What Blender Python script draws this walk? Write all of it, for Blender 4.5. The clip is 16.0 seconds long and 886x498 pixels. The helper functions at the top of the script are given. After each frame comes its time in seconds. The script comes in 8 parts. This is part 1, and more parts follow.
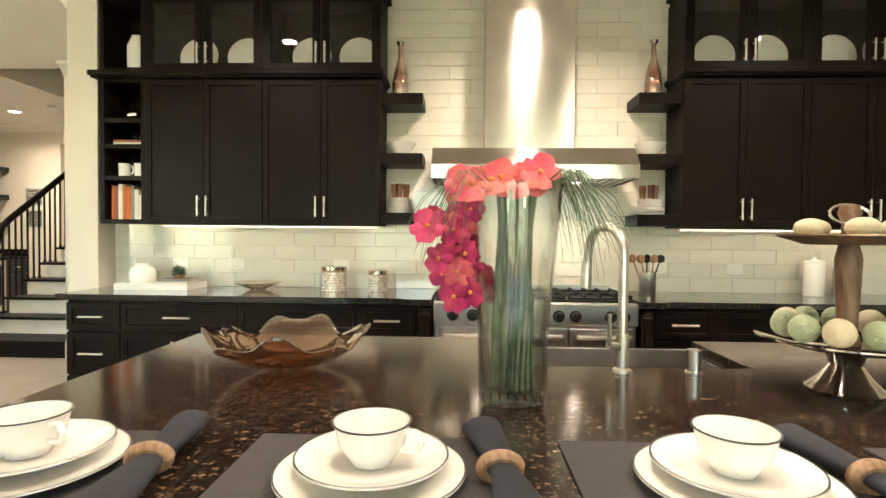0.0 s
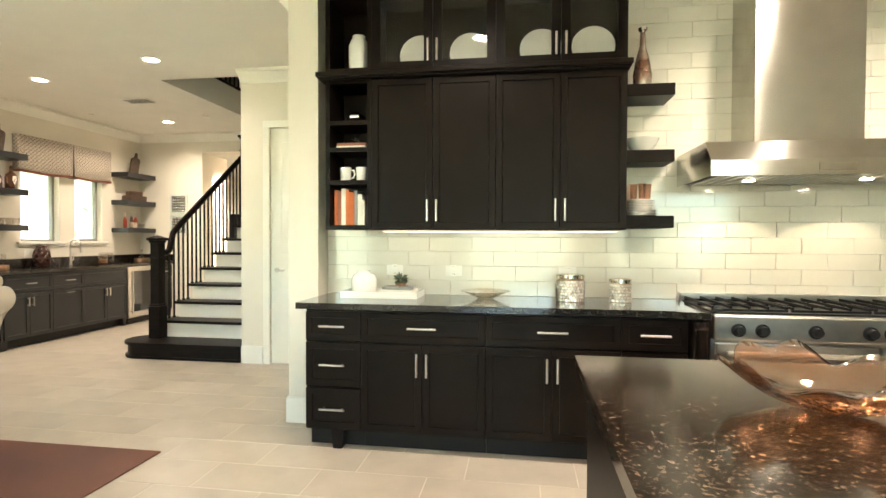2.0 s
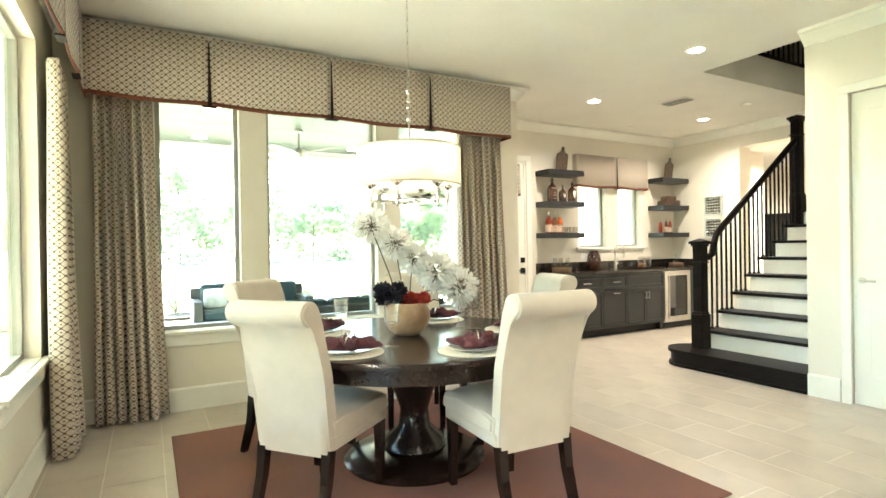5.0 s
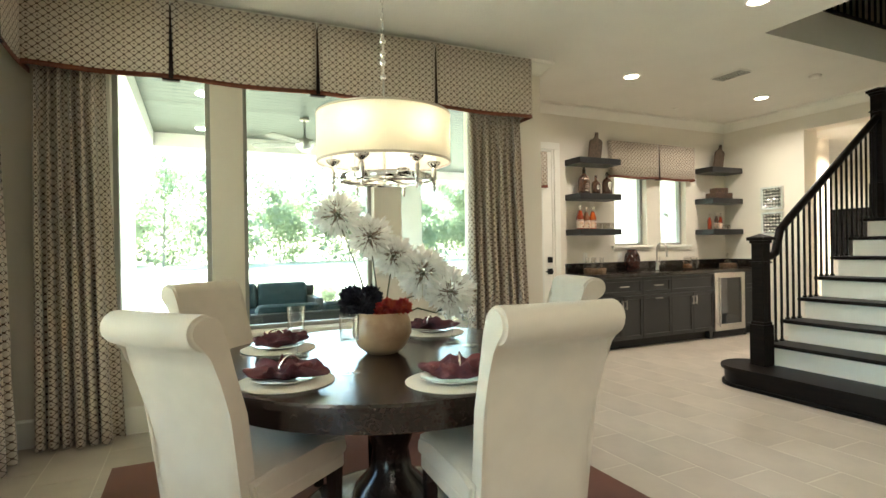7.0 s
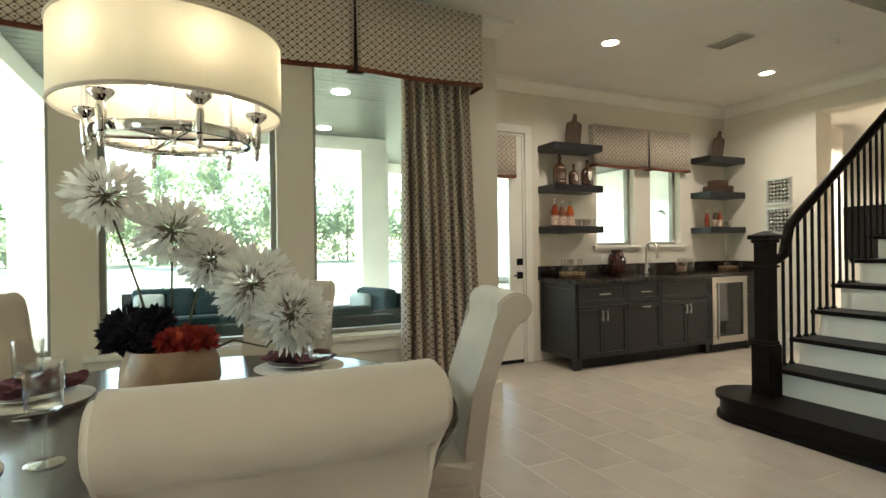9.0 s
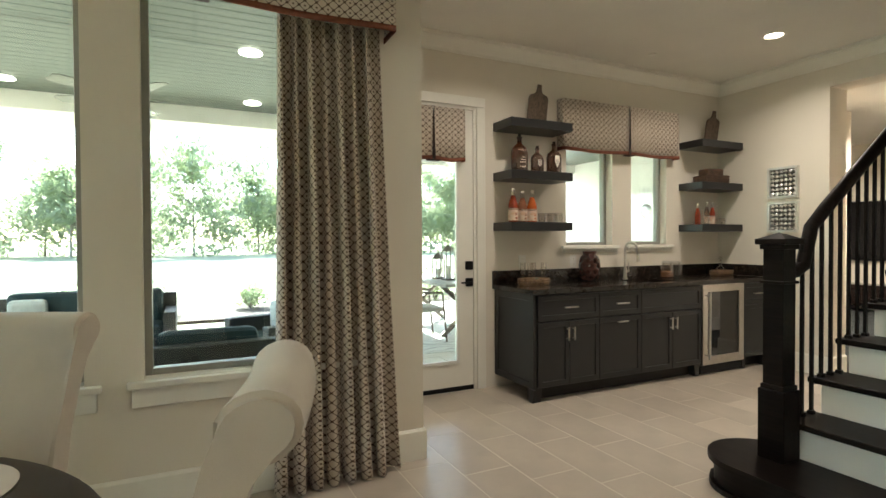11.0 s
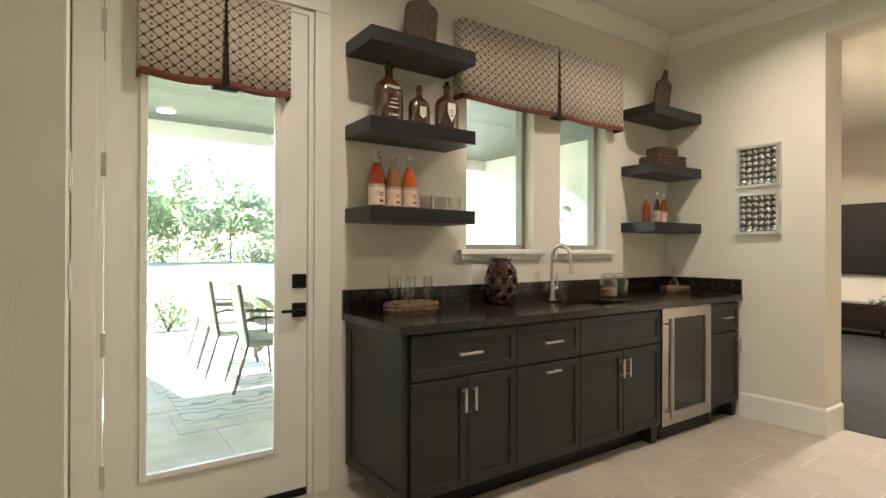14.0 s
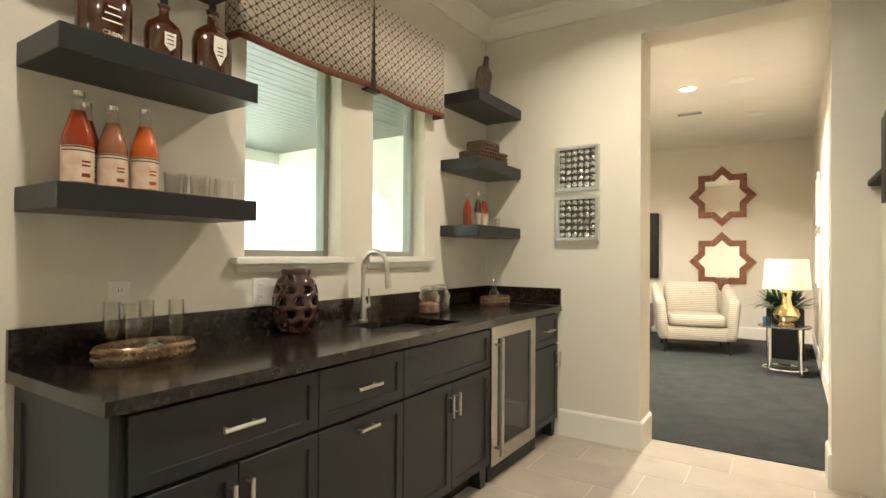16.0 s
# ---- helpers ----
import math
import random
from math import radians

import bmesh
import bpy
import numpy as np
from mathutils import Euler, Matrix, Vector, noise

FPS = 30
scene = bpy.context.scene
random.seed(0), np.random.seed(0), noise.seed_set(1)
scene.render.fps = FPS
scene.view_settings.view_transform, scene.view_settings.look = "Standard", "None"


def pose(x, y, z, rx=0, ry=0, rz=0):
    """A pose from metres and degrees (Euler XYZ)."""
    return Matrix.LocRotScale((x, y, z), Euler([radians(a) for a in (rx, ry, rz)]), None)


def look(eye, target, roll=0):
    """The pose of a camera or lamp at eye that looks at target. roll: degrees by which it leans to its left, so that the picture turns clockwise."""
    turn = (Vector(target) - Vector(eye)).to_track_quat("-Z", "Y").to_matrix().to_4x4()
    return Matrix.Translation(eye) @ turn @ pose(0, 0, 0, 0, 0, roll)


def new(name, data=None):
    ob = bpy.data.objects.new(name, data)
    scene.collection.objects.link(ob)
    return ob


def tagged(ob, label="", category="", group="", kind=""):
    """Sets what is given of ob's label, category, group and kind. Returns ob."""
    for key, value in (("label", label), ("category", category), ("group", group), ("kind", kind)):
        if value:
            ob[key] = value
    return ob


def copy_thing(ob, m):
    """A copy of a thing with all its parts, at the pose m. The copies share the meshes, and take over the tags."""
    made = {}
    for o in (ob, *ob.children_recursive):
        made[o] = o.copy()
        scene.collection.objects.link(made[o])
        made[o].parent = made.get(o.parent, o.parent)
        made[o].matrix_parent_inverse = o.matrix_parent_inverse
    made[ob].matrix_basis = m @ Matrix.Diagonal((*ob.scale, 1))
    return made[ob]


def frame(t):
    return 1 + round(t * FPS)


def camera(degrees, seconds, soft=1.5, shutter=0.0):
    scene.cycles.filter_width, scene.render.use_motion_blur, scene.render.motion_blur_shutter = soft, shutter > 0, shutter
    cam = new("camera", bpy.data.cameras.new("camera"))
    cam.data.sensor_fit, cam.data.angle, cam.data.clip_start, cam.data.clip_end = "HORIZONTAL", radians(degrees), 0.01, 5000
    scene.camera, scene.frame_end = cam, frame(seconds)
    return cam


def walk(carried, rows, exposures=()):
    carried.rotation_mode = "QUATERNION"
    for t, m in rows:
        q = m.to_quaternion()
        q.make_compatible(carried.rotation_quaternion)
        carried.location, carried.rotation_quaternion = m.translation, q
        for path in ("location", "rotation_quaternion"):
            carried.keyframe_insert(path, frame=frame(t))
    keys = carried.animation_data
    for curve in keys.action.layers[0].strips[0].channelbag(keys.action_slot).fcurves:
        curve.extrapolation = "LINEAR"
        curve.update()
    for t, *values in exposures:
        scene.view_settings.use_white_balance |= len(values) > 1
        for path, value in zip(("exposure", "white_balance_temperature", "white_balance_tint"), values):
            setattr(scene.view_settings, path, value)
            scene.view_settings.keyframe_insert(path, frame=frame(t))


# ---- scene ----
cam = camera(80.0, 16.0)
PATH = [
    (0, (0.33, -0.179, 1.302), (0.25, 1.819, 1.254), 0.5),
    (0.5, (-0.01, -0.169, 1.305), (-0.108, 1.828, 1.258), 0.3),
    (1, (-0.337, -0.134, 1.295), (-0.456, 1.862, 1.258), 0.5),
    (1.5, (-0.643, -0.065, 1.287), (-0.809, 1.928, 1.259), 0.6),
    (2, (-0.88, -0.012, 1.312), (-1.182, 1.965, 1.273), 0.2),
    (2.5, (-1.024, 0.032, 1.345), (-1.586, 1.951, 1.296), -0.3),
    (3, (-1.134, 0.101, 1.355), (-2.029, 1.889, 1.31), -0.9),
    (3.5, (-1.219, 0.134, 1.338), (-2.444, 1.715, 1.308), -1.0),
    (4, (-1.284, 0.163, 1.311), (-2.782, 1.488, 1.295), -0.9),
    (4.5, (-1.338, 0.217, 1.302), (-3.015, 1.307, 1.289), -0.9),
    (7, (-1.938, 0.878, 1.256), (-3.75, 1.727, 1.253), -0.9),
    (7.5, (-2.072, 1.091, 1.256), (-3.887, 1.93, 1.254), -0.9),
    (8, (-2.219, 1.342, 1.251), (-4.038, 2.174, 1.249), -0.8),
    (8.5, (-2.372, 1.561, 1.241), (-4.19, 2.393, 1.24), -0.8),
    (11, (-3.291, 2.679, 1.309), (-5.092, 3.548, 1.277), -0.3),
    (11.5, (-3.527, 2.939, 1.277), (-5.315, 3.835, 1.257), -0.3),
    (12, (-3.774, 3.172, 1.263), (-5.537, 4.115, 1.249), -0.2),
    (12.5, (-3.974, 3.383, 1.268), (-5.715, 4.368, 1.253), -0.1),
    (13, (-4.183, 3.578, 1.284), (-5.901, 4.601, 1.262), 0.1),
    (13.5, (-4.467, 3.77, 1.257), (-6.149, 4.853, 1.253), 0.1),
    (14, (-4.744, 3.957, 1.247), (-6.384, 5.102, 1.252), 0.2),
    (14.5, (-4.995, 4.102, 1.263), (-6.57, 5.336, 1.264), 0.3),
    (15, (-5.192, 4.251, 1.289), (-6.661, 5.609, 1.279), 0.6),
    (15.5, (-5.317, 4.413, 1.276), (-6.625, 5.926, 1.284), 0.5),
    (16, (-5.372, 4.511, 1.27), (-6.47, 6.183, 1.291), 0.4),
]
walk(cam, [(t, look(eye, target, roll)) for t, eye, target, roll in PATH],
     [(0, 3.75, 7000, 17), (1.0, 3.95, 6900, 14), (2.0, 4.05, 6700, 13), (4.0, 4.55, 6300, 8), (4.7, 4.5, 6200, 7), (6.8, 3.75, 6150, 9), (8.7, 3.2, 6150, 9), (10.8, 3.02, 6200, 11), (13.0, 3.1, 6600, 14), (14.0, 3.2, 6300, 12), (15.0, 3.15, 6300, 11), (16, 3.45, 6400, 9)])

SKY = 0.15

# ---- world and light ----
world = bpy.data.worlds.new("world")
scene.world = world
world.use_nodes = True
_n = world.node_tree.nodes
_sky = _n.new("ShaderNodeTexSky")
_sky.sky_type = "NISHITA"
_sky.sun_disc = False
_sky.sun_elevation, _sky.sun_rotation = radians(38), radians(248)
world.node_tree.links.new(_sky.outputs[0], _n["Background"].inputs[0])
_n["Background"].inputs[1].default_value = SKY
_sun = new("sun", bpy.data.lights.new("sun", "SUN"))
_sun.data.energy, _sun.data.angle, _sun.data.color = 5.0, radians(0.6), (1.0, 0.95, 0.86)
_sun.matrix_world = look((0, 0, 0), (0.80, 0.12, -0.63))


# ---- materials ----
def mat(name, color, rough=0.5, metal=0.0, vary=0.12, scale=8.0, bump=0.0, bscale=120.0, spec=0.5, tint=None, coat=0.0, trans=0.0, sheen=0.0):
    """A material with a coarse and a fine variation of its colour and a fine relief."""
    m = bpy.data.materials.new(name)
    m.use_nodes = True
    nt = m.node_tree
    b = nt.nodes["Principled BSDF"]
    b.inputs["Roughness"].default_value = rough
    b.inputs["Metallic"].default_value = metal
    b.inputs["Specular IOR Level"].default_value = spec
    b.inputs["Coat Weight"].default_value = coat
    b.inputs["Coat Roughness"].default_value = 0.08
    b.inputs["Transmission Weight"].default_value = trans
    b.inputs["Sheen Weight"].default_value = sheen
    co = nt.nodes.new("ShaderNodeTexCoord")
    n1 = nt.nodes.new("ShaderNodeTexNoise")
    n1.inputs["Scale"].default_value, n1.inputs["Detail"].default_value = scale, 6
    nt.links.new(co.outputs["Object"], n1.inputs["Vector"])
    ramp = nt.nodes.new("ShaderNodeMix")
    ramp.data_type = "RGBA"
    c2 = tint or tuple(c * (1 - vary) for c in color)
    c1 = color if tint else tuple(min(1, c * (1 + vary)) for c in color)
    ramp.inputs["A"].default_value, ramp.inputs["B"].default_value = (*c1, 1), (*c2, 1)
    st = nt.nodes.new("ShaderNodeMapRange")
    st.inputs["From Min"].default_value, st.inputs["From Max"].default_value = 0.35, 0.65
    nt.links.new(n1.outputs["Fac"], st.inputs["Value"])
    nt.links.new(st.outputs[0], ramp.inputs["Factor"])
    nt.links.new(ramp.outputs["Result"], b.inputs["Base Color"])
    if bump:
        n2 = nt.nodes.new("ShaderNodeTexNoise")
        n2.inputs["Scale"].default_value, n2.inputs["Detail"].default_value = bscale, 4
        nt.links.new(co.outputs["Object"], n2.inputs["Vector"])
        bp = nt.nodes.new("ShaderNodeBump")
        bp.inputs["Strength"].default_value, bp.inputs["Distance"].default_value = bump, 0.01
        nt.links.new(n2.outputs["Fac"], bp.inputs["Height"])
        nt.links.new(bp.outputs[0], b.inputs["Normal"])
    return m


def node(m, kind, **values):
    n = m.node_tree.nodes.new(kind)
    for k, v in values.items():
        n.inputs[k].default_value = v
    return n


def grain(m, axis_scale, colors, detail=6.0, dist=1.5):
    """Turns a material's colour into streaked grain: noise stretched along one axis."""
    nt = m.node_tree
    co = nt.nodes.new("ShaderNodeTexCoord")
    mp = nt.nodes.new("ShaderNodeMapping")
    mp.inputs["Scale"].default_value = axis_scale
    n = node(m, "ShaderNodeTexNoise", Scale=1.0, Detail=detail, Distortion=dist)
    r = nt.nodes.new("ShaderNodeValToRGB")
    r.color_ramp.elements[0].color, r.color_ramp.elements[1].color = (*colors[0], 1), (*colors[1], 1)
    r.color_ramp.elements[0].position, r.color_ramp.elements[1].position = 0.35, 0.68
    nt.links.new(co.outputs["Object"], mp.inputs["Vector"])
    nt.links.new(mp.outputs[0], n.inputs["Vector"])
    nt.links.new(n.outputs["Fac"], r.inputs["Fac"])
    nt.links.new(r.outputs[0], nt.nodes["Principled BSDF"].inputs["Base Color"])
    return m


def glow(name, color, strength, base=(0.9, 0.88, 0.82)):
    m = mat(name, base, 0.5)
    b = m.node_tree.nodes["Principled BSDF"]
    b.inputs["Emission Color"].default_value, b.inputs["Emission Strength"].default_value = (*color, 1), strength
    return m


def pane_glass(name, tint=(1, 1, 1), rough=0.0, power=4.0, face=0.035):
    """Thin clear glass: mostly straight through, with a Fresnel gloss."""
    m = bpy.data.materials.new(name)
    m.use_nodes = True
    nt = m.node_tree
    nt.nodes.remove(nt.nodes["Principled BSDF"])
    tr = nt.nodes.new("ShaderNodeBsdfTransparent")
    tr.inputs[0].default_value = (*tint, 1)
    gl = nt.nodes.new("ShaderNodeBsdfGlossy")
    gl.inputs["Roughness"].default_value = rough
    lw = nt.nodes.new("ShaderNodeLayerWeight")
    lw.inputs["Blend"].default_value = 0.5
    pw = nt.nodes.new("ShaderNodeMath")
    pw.operation, pw.inputs[1].default_value = "POWER", power
    fr = nt.nodes.new("ShaderNodeMath")
    fr.operation, fr.inputs[1].default_value, fr.inputs[2].default_value = "MULTIPLY_ADD", 0.85, face
    nt.links.new(lw.outputs["Facing"], pw.inputs[0])
    nt.links.new(pw.outputs[0], fr.inputs[0])
    mx = nt.nodes.new("ShaderNodeMixShader")
    nt.links.new(fr.outputs[0], mx.inputs[0])
    nt.links.new(tr.outputs[0], mx.inputs[1])
    nt.links.new(gl.outputs[0], mx.inputs[2])
    nt.links.new(mx.outputs[0], nt.nodes["Material Output"].inputs[0])
    return m


def granite(name, base, fleck, light, scale, rough, spec=0.6, coat=0.4):
    m = mat(name, base, rough, spec=spec, coat=coat)
    nt = m.node_tree
    b = nt.nodes["Principled BSDF"]
    co = nt.nodes.new("ShaderNodeTexCoord")
    v = node(m, "ShaderNodeTexVoronoi", Scale=scale)
    n = node(m, "ShaderNodeTexNoise", Scale=scale * 0.35, Detail=8.0, Roughness=0.75)
    r = nt.nodes.new("ShaderNodeValToRGB")
    e = r.color_ramp.elements
    e[0].color, e[0].position = (*base, 1), 0.56
    e[1].color, e[1].position = (*fleck, 1), 0.72
    x = e.new(0.86)
    x.color = (*light, 1)
    mix = nt.nodes.new("ShaderNodeMath")
    mix.operation = "MULTIPLY_ADD"
    sep = nt.nodes.new("ShaderNodeSeparateColor")
    nt.links.new(co.outputs["Object"], v.inputs["Vector"])
    nt.links.new(co.outputs["Object"], n.inputs["Vector"])
    nt.links.new(v.outputs["Color"], sep.inputs[0])
    nt.links.new(sep.outputs[0], mix.inputs[0])
    mix.inputs[1].default_value = 0.28
    nt.links.new(n.outputs["Fac"], mix.inputs[2])
    nt.links.new(mix.outputs[0], r.inputs["Fac"])
    nt.links.new(r.outputs[0], b.inputs["Base Color"])
    return m


def lattice_cloth(name, light, dark, size):
    """Woven trellis: dark rings and dots on a light ground, laid by the cloth's own uv in metres."""
    m = mat(name, light, 0.85, sheen=0.2)
    nt = m.node_tree
    uv = nt.nodes.new("ShaderNodeUVMap")
    mp = nt.nodes.new("ShaderNodeMapping")
    k = 2 * math.pi / size
    mp.inputs["Scale"].default_value = (k, k * 1.16, k)
    sp = nt.nodes.new("ShaderNodeSeparateXYZ")
    nt.links.new(uv.outputs[0], mp.inputs["Vector"])
    nt.links.new(mp.outputs[0], sp.inputs[0])
    cs = []
    for i in (0, 1):
        c = nt.nodes.new("ShaderNodeMath")
        c.operation = "COSINE"
        nt.links.new(sp.outputs[i], c.inputs[0])
        cs.append(c)
    ad = nt.nodes.new("ShaderNodeMath")
    ad.operation = "ADD"
    nt.links.new(cs[0].outputs[0], ad.inputs[0])
    nt.links.new(cs[1].outputs[0], ad.inputs[1])
    r = nt.nodes.new("ShaderNodeValToRGB")
    r.color_ramp.interpolation = "LINEAR"
    e = r.color_ramp.elements
    stops = [(0.0, light), (0.415, light), (0.455, dark), (0.545, dark), (0.585, light), (0.945, light), (0.975, dark), (1.0, dark)]
    e[0].position, e[0].color = 0.0, (*light, 1)
    e[1].position, e[1].color = 1.0, (*dark, 1)
    for p, c in stops[1:-1]:
        x = e.new(p)
        x.color = (*c, 1)
    half = nt.nodes.new("ShaderNodeMath")
    half.operation = "MULTIPLY_ADD"
    half.inputs[1].default_value, half.inputs[2].default_value = 0.25, 0.5
    nt.links.new(ad.outputs[0], half.inputs[0])
    nt.links.new(half.outputs[0], r.inputs["Fac"])
    nt.links.new(r.outputs[0], nt.nodes["Principled BSDF"].inputs["Base Color"])
    w = node(m, "ShaderNodeTexNoise", Scale=900.0)
    bp = node(m, "ShaderNodeBump", Strength=0.25, Distance=0.002)
    nt.links.new(uv.outputs[0], w.inputs["Vector"])
    nt.links.new(w.outputs["Fac"], bp.inputs["Height"])
    nt.links.new(bp.outputs[0], nt.nodes["Principled BSDF"].inputs["Normal"])
    return m


WALL = mat("wall_paint", (0.72, 0.66, 0.56), 0.75, vary=0.02, scale=1.5, bump=0.12, bscale=180)
CEIL = mat("ceiling_paint", (0.76, 0.73, 0.66), 0.85, vary=0.02, scale=2, bump=0.3, bscale=60)
TRIM = mat("trim_paint", (0.80, 0.77, 0.69), 0.38, vary=0.02, scale=3)
GROUT = mat("grout", (0.63, 0.58, 0.50), 0.9, vary=0.06, bump=0.2)
TILE = mat("floor_tile", (0.445, 0.385, 0.315), 0.34, vary=0.09, scale=3.0, bump=0.04, bscale=40)


def piece_tone(m, amount):
    """Makes each piece a little lighter or darker than its neighbours."""
    nt = m.node_tree
    b = nt.nodes["Principled BSDF"]
    src = b.inputs["Base Color"].links[0].from_socket
    oi, ge = nt.nodes.new("ShaderNodeObjectInfo"), nt.nodes.new("ShaderNodeNewGeometry")
    ad, fr, mr = (nt.nodes.new("ShaderNodeMath") for _ in range(3))
    ad.operation, fr.operation, mr.operation = "ADD", "FRACT", "MULTIPLY_ADD"
    mr.inputs[1].default_value, mr.inputs[2].default_value = 2 * amount, 1 - amount
    nt.links.new(oi.outputs["Random"], ad.inputs[0])
    nt.links.new(ge.outputs["Random Per Island"], ad.inputs[1])
    nt.links.new(ad.outputs[0], fr.inputs[0])
    nt.links.new(fr.outputs[0], mr.inputs[0])
    vm = nt.nodes.new("ShaderNodeVectorMath")
    vm.operation = "SCALE"
    nt.links.new(src, vm.inputs[0])
    nt.links.new(mr.outputs[0], vm.inputs["Scale"])
    nt.links.new(vm.outputs[0], b.inputs["Base Color"])


piece_tone(TILE, 0.055)
SPLASH = mat("glazed_tile", (0.66, 0.63, 0.54), 0.10, vary=0.03, scale=4, coat=0.5)
SPLASH_GROUT = mat("splash_grout", (0.72, 0.69, 0.60), 0.85)
ESPRESSO = mat("espresso_cabinet", (0.0078, 0.0050, 0.0035), 0.4, spec=0.10, vary=0.25, scale=5, bump=0.02, bscale=60)
CHARCOAL = mat("charcoal_cabinet", (0.020, 0.0203, 0.0205), 0.36, spec=0.36, vary=0.06, scale=5, bump=0.02, bscale=80)
DARKWOOD = grain(mat("dark_stair_wood", (0.01, 0.007, 0.006), 0.42, spec=0.10), (3, 30, 30), ((0.0045, 0.0034, 0.003), (0.012, 0.008, 0.0062)))
TABLEWOOD = grain(mat("dark_table_wood", (0.02, 0.01, 0.008), 0.22, spec=0.35, coat=0.15), (4, 40, 40), ((0.013, 0.007, 0.0055), (0.021, 0.0115, 0.0085)))
ISLAND = granite("brown_granite", (0.010, 0.007, 0.005), (0.028, 0.017, 0.011), (0.15, 0.10, 0.065), 160, 0.13, 0.4, 0.0)
BARTOP = granite("leathered_granite", (0.010, 0.0075, 0.006), (0.021, 0.015, 0.011), (0.040, 0.028, 0.020), 60, 0.16, 0.4, 0.12)
BLACKTOP = granite("black_granite", (0.008, 0.008, 0.007), (0.02, 0.018, 0.016), (0.06, 0.06, 0.05), 160, 0.12)
STEEL = mat("brushed_steel", (0.50, 0.47, 0.43), 0.28, 1.0, vary=0.06, scale=20)
HOODSTEEL = mat("hood_steel", (0.58, 0.55, 0.50), 0.17, 1.0, vary=0.05, scale=6)
_tg = HOODSTEEL.node_tree.nodes.new("ShaderNodeTangent")
_tg.direction_type, _tg.axis = "RADIAL", "Z"
HOODSTEEL.node_tree.nodes["Principled BSDF"].inputs["Anisotropic"].default_value = 0.9
HOODSTEEL.node_tree.nodes["Principled BSDF"].inputs["Anisotropic Rotation"].default_value = 0.25
HOODSTEEL.node_tree.links.new(_tg.outputs[0], HOODSTEEL.node_tree.nodes["Principled BSDF"].inputs["Tangent"])
CHROME = mat("chrome", (0.75, 0.73, 0.70), 0.07, 1.0, vary=0.02)
NICKEL = mat("satin_nickel", (0.62, 0.58, 0.52), 0.3, 1.0, vary=0.03)
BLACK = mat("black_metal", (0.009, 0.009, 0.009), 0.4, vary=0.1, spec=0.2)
IRON = mat("black_baluster", (0.007, 0.006, 0.005), 0.4, vary=0.1, spec=0.15)
CREAM = mat("cream_linen", (0.54, 0.465, 0.37), 0.85, vary=0.04, scale=10, bump=0.35, bscale=700, sheen=0.3)
LATTICE = lattice_cloth("trellis_cloth", (0.56, 0.48, 0.385), (0.070, 0.033, 0.019), 0.058)
RUST = mat("rust_tape", (0.16, 0.045, 0.02), 0.8, vary=0.15, scale=40, bump=0.3, bscale=600)
RUG = mat("rug_pile", (0.25, 0.098, 0.062), 0.95, scale=1.7, tint=(0.175, 0.076, 0.058), bump=0.9, bscale=500, sheen=0.05)
CARPET = mat("dark_carpet", (0.024, 0.028, 0.027), 0.98, vary=0.25, scale=5, bump=0.8, bscale=300)
GLASS = pane_glass("window_glass", (0.91, 0.99, 0.96))
CLEAR = pane_glass("clear_glass")
SILVER = mat("frame_silver", (0.62, 0.60, 0.56), 0.35, 0.8, vary=0.04)
WHITE = mat("white_ceramic", (0.80, 0.78, 0.72), 0.15, vary=0.02, coat=0.3)
STUCCO = mat("white_stucco", (0.74, 0.72, 0.67), 0.9, vary=0.05, scale=3, bump=0.5, bscale=90)
LAMP_ON = glow("lamp_lens", (1.0, 0.88, 0.70), 3.5)
BULB = glow("candle_bulb", (1.0, 0.88, 0.70), 6.5)


# ---- mesh helpers ----
def box(bm, x0, x1, y0, y1, z0, z1, bevel=0.0, seg=2, smooth=False):
    vs = [bm.verts.new((x, y, z)) for z in (z0, z1) for y in (y0, y1) for x in (x0, x1)]
    fs = [bm.faces.new([vs[i] for i in f]) for f in ((0, 2, 3, 1), (4, 5, 7, 6), (0, 1, 5, 4), (2, 6, 7, 3), (0, 4, 6, 2), (1, 3, 7, 5))]
    if bevel:
        es = list({e for f in fs for e in f.edges})
        r = bmesh.ops.bevel(bm, geom=es, offset=bevel, segments=seg, profile=0.5, affect="EDGES")
        fs = r["faces"]
    return fs


def lathe(bm, prof, seg=24, at=(0, 0, 0), sx=1.0, sy=1.0, wob=0.0):
    """Turns a profile of (radius, height) round the z axis."""
    rings = []
    for r, z in prof:
        if r < 1e-5:
            rings.append([bm.verts.new((at[0], at[1], at[2] + z))])
        else:
            rings.append([bm.verts.new((at[0] + r * sx * math.cos(a) * (1 + wob * math.sin(5 * a)), at[1] + r * sy * math.sin(a) * (1 + wob * math.sin(5 * a)), at[2] + z))
                          for a in (2 * math.pi * k / seg for k in range(seg))])
    for a, b in zip(rings, rings[1:]):
        for k in range(seg):
            l = (k + 1) % seg
            if len(a) == 1 and len(b) > 1:
                bm.faces.new((a[0], b[l], b[k]))
            elif len(b) == 1 and len(a) > 1:
                bm.faces.new((a[k], a[l], b[0]))
            elif len(a) > 1:
                bm.faces.new((a[k], a[l], b[l], b[k]))


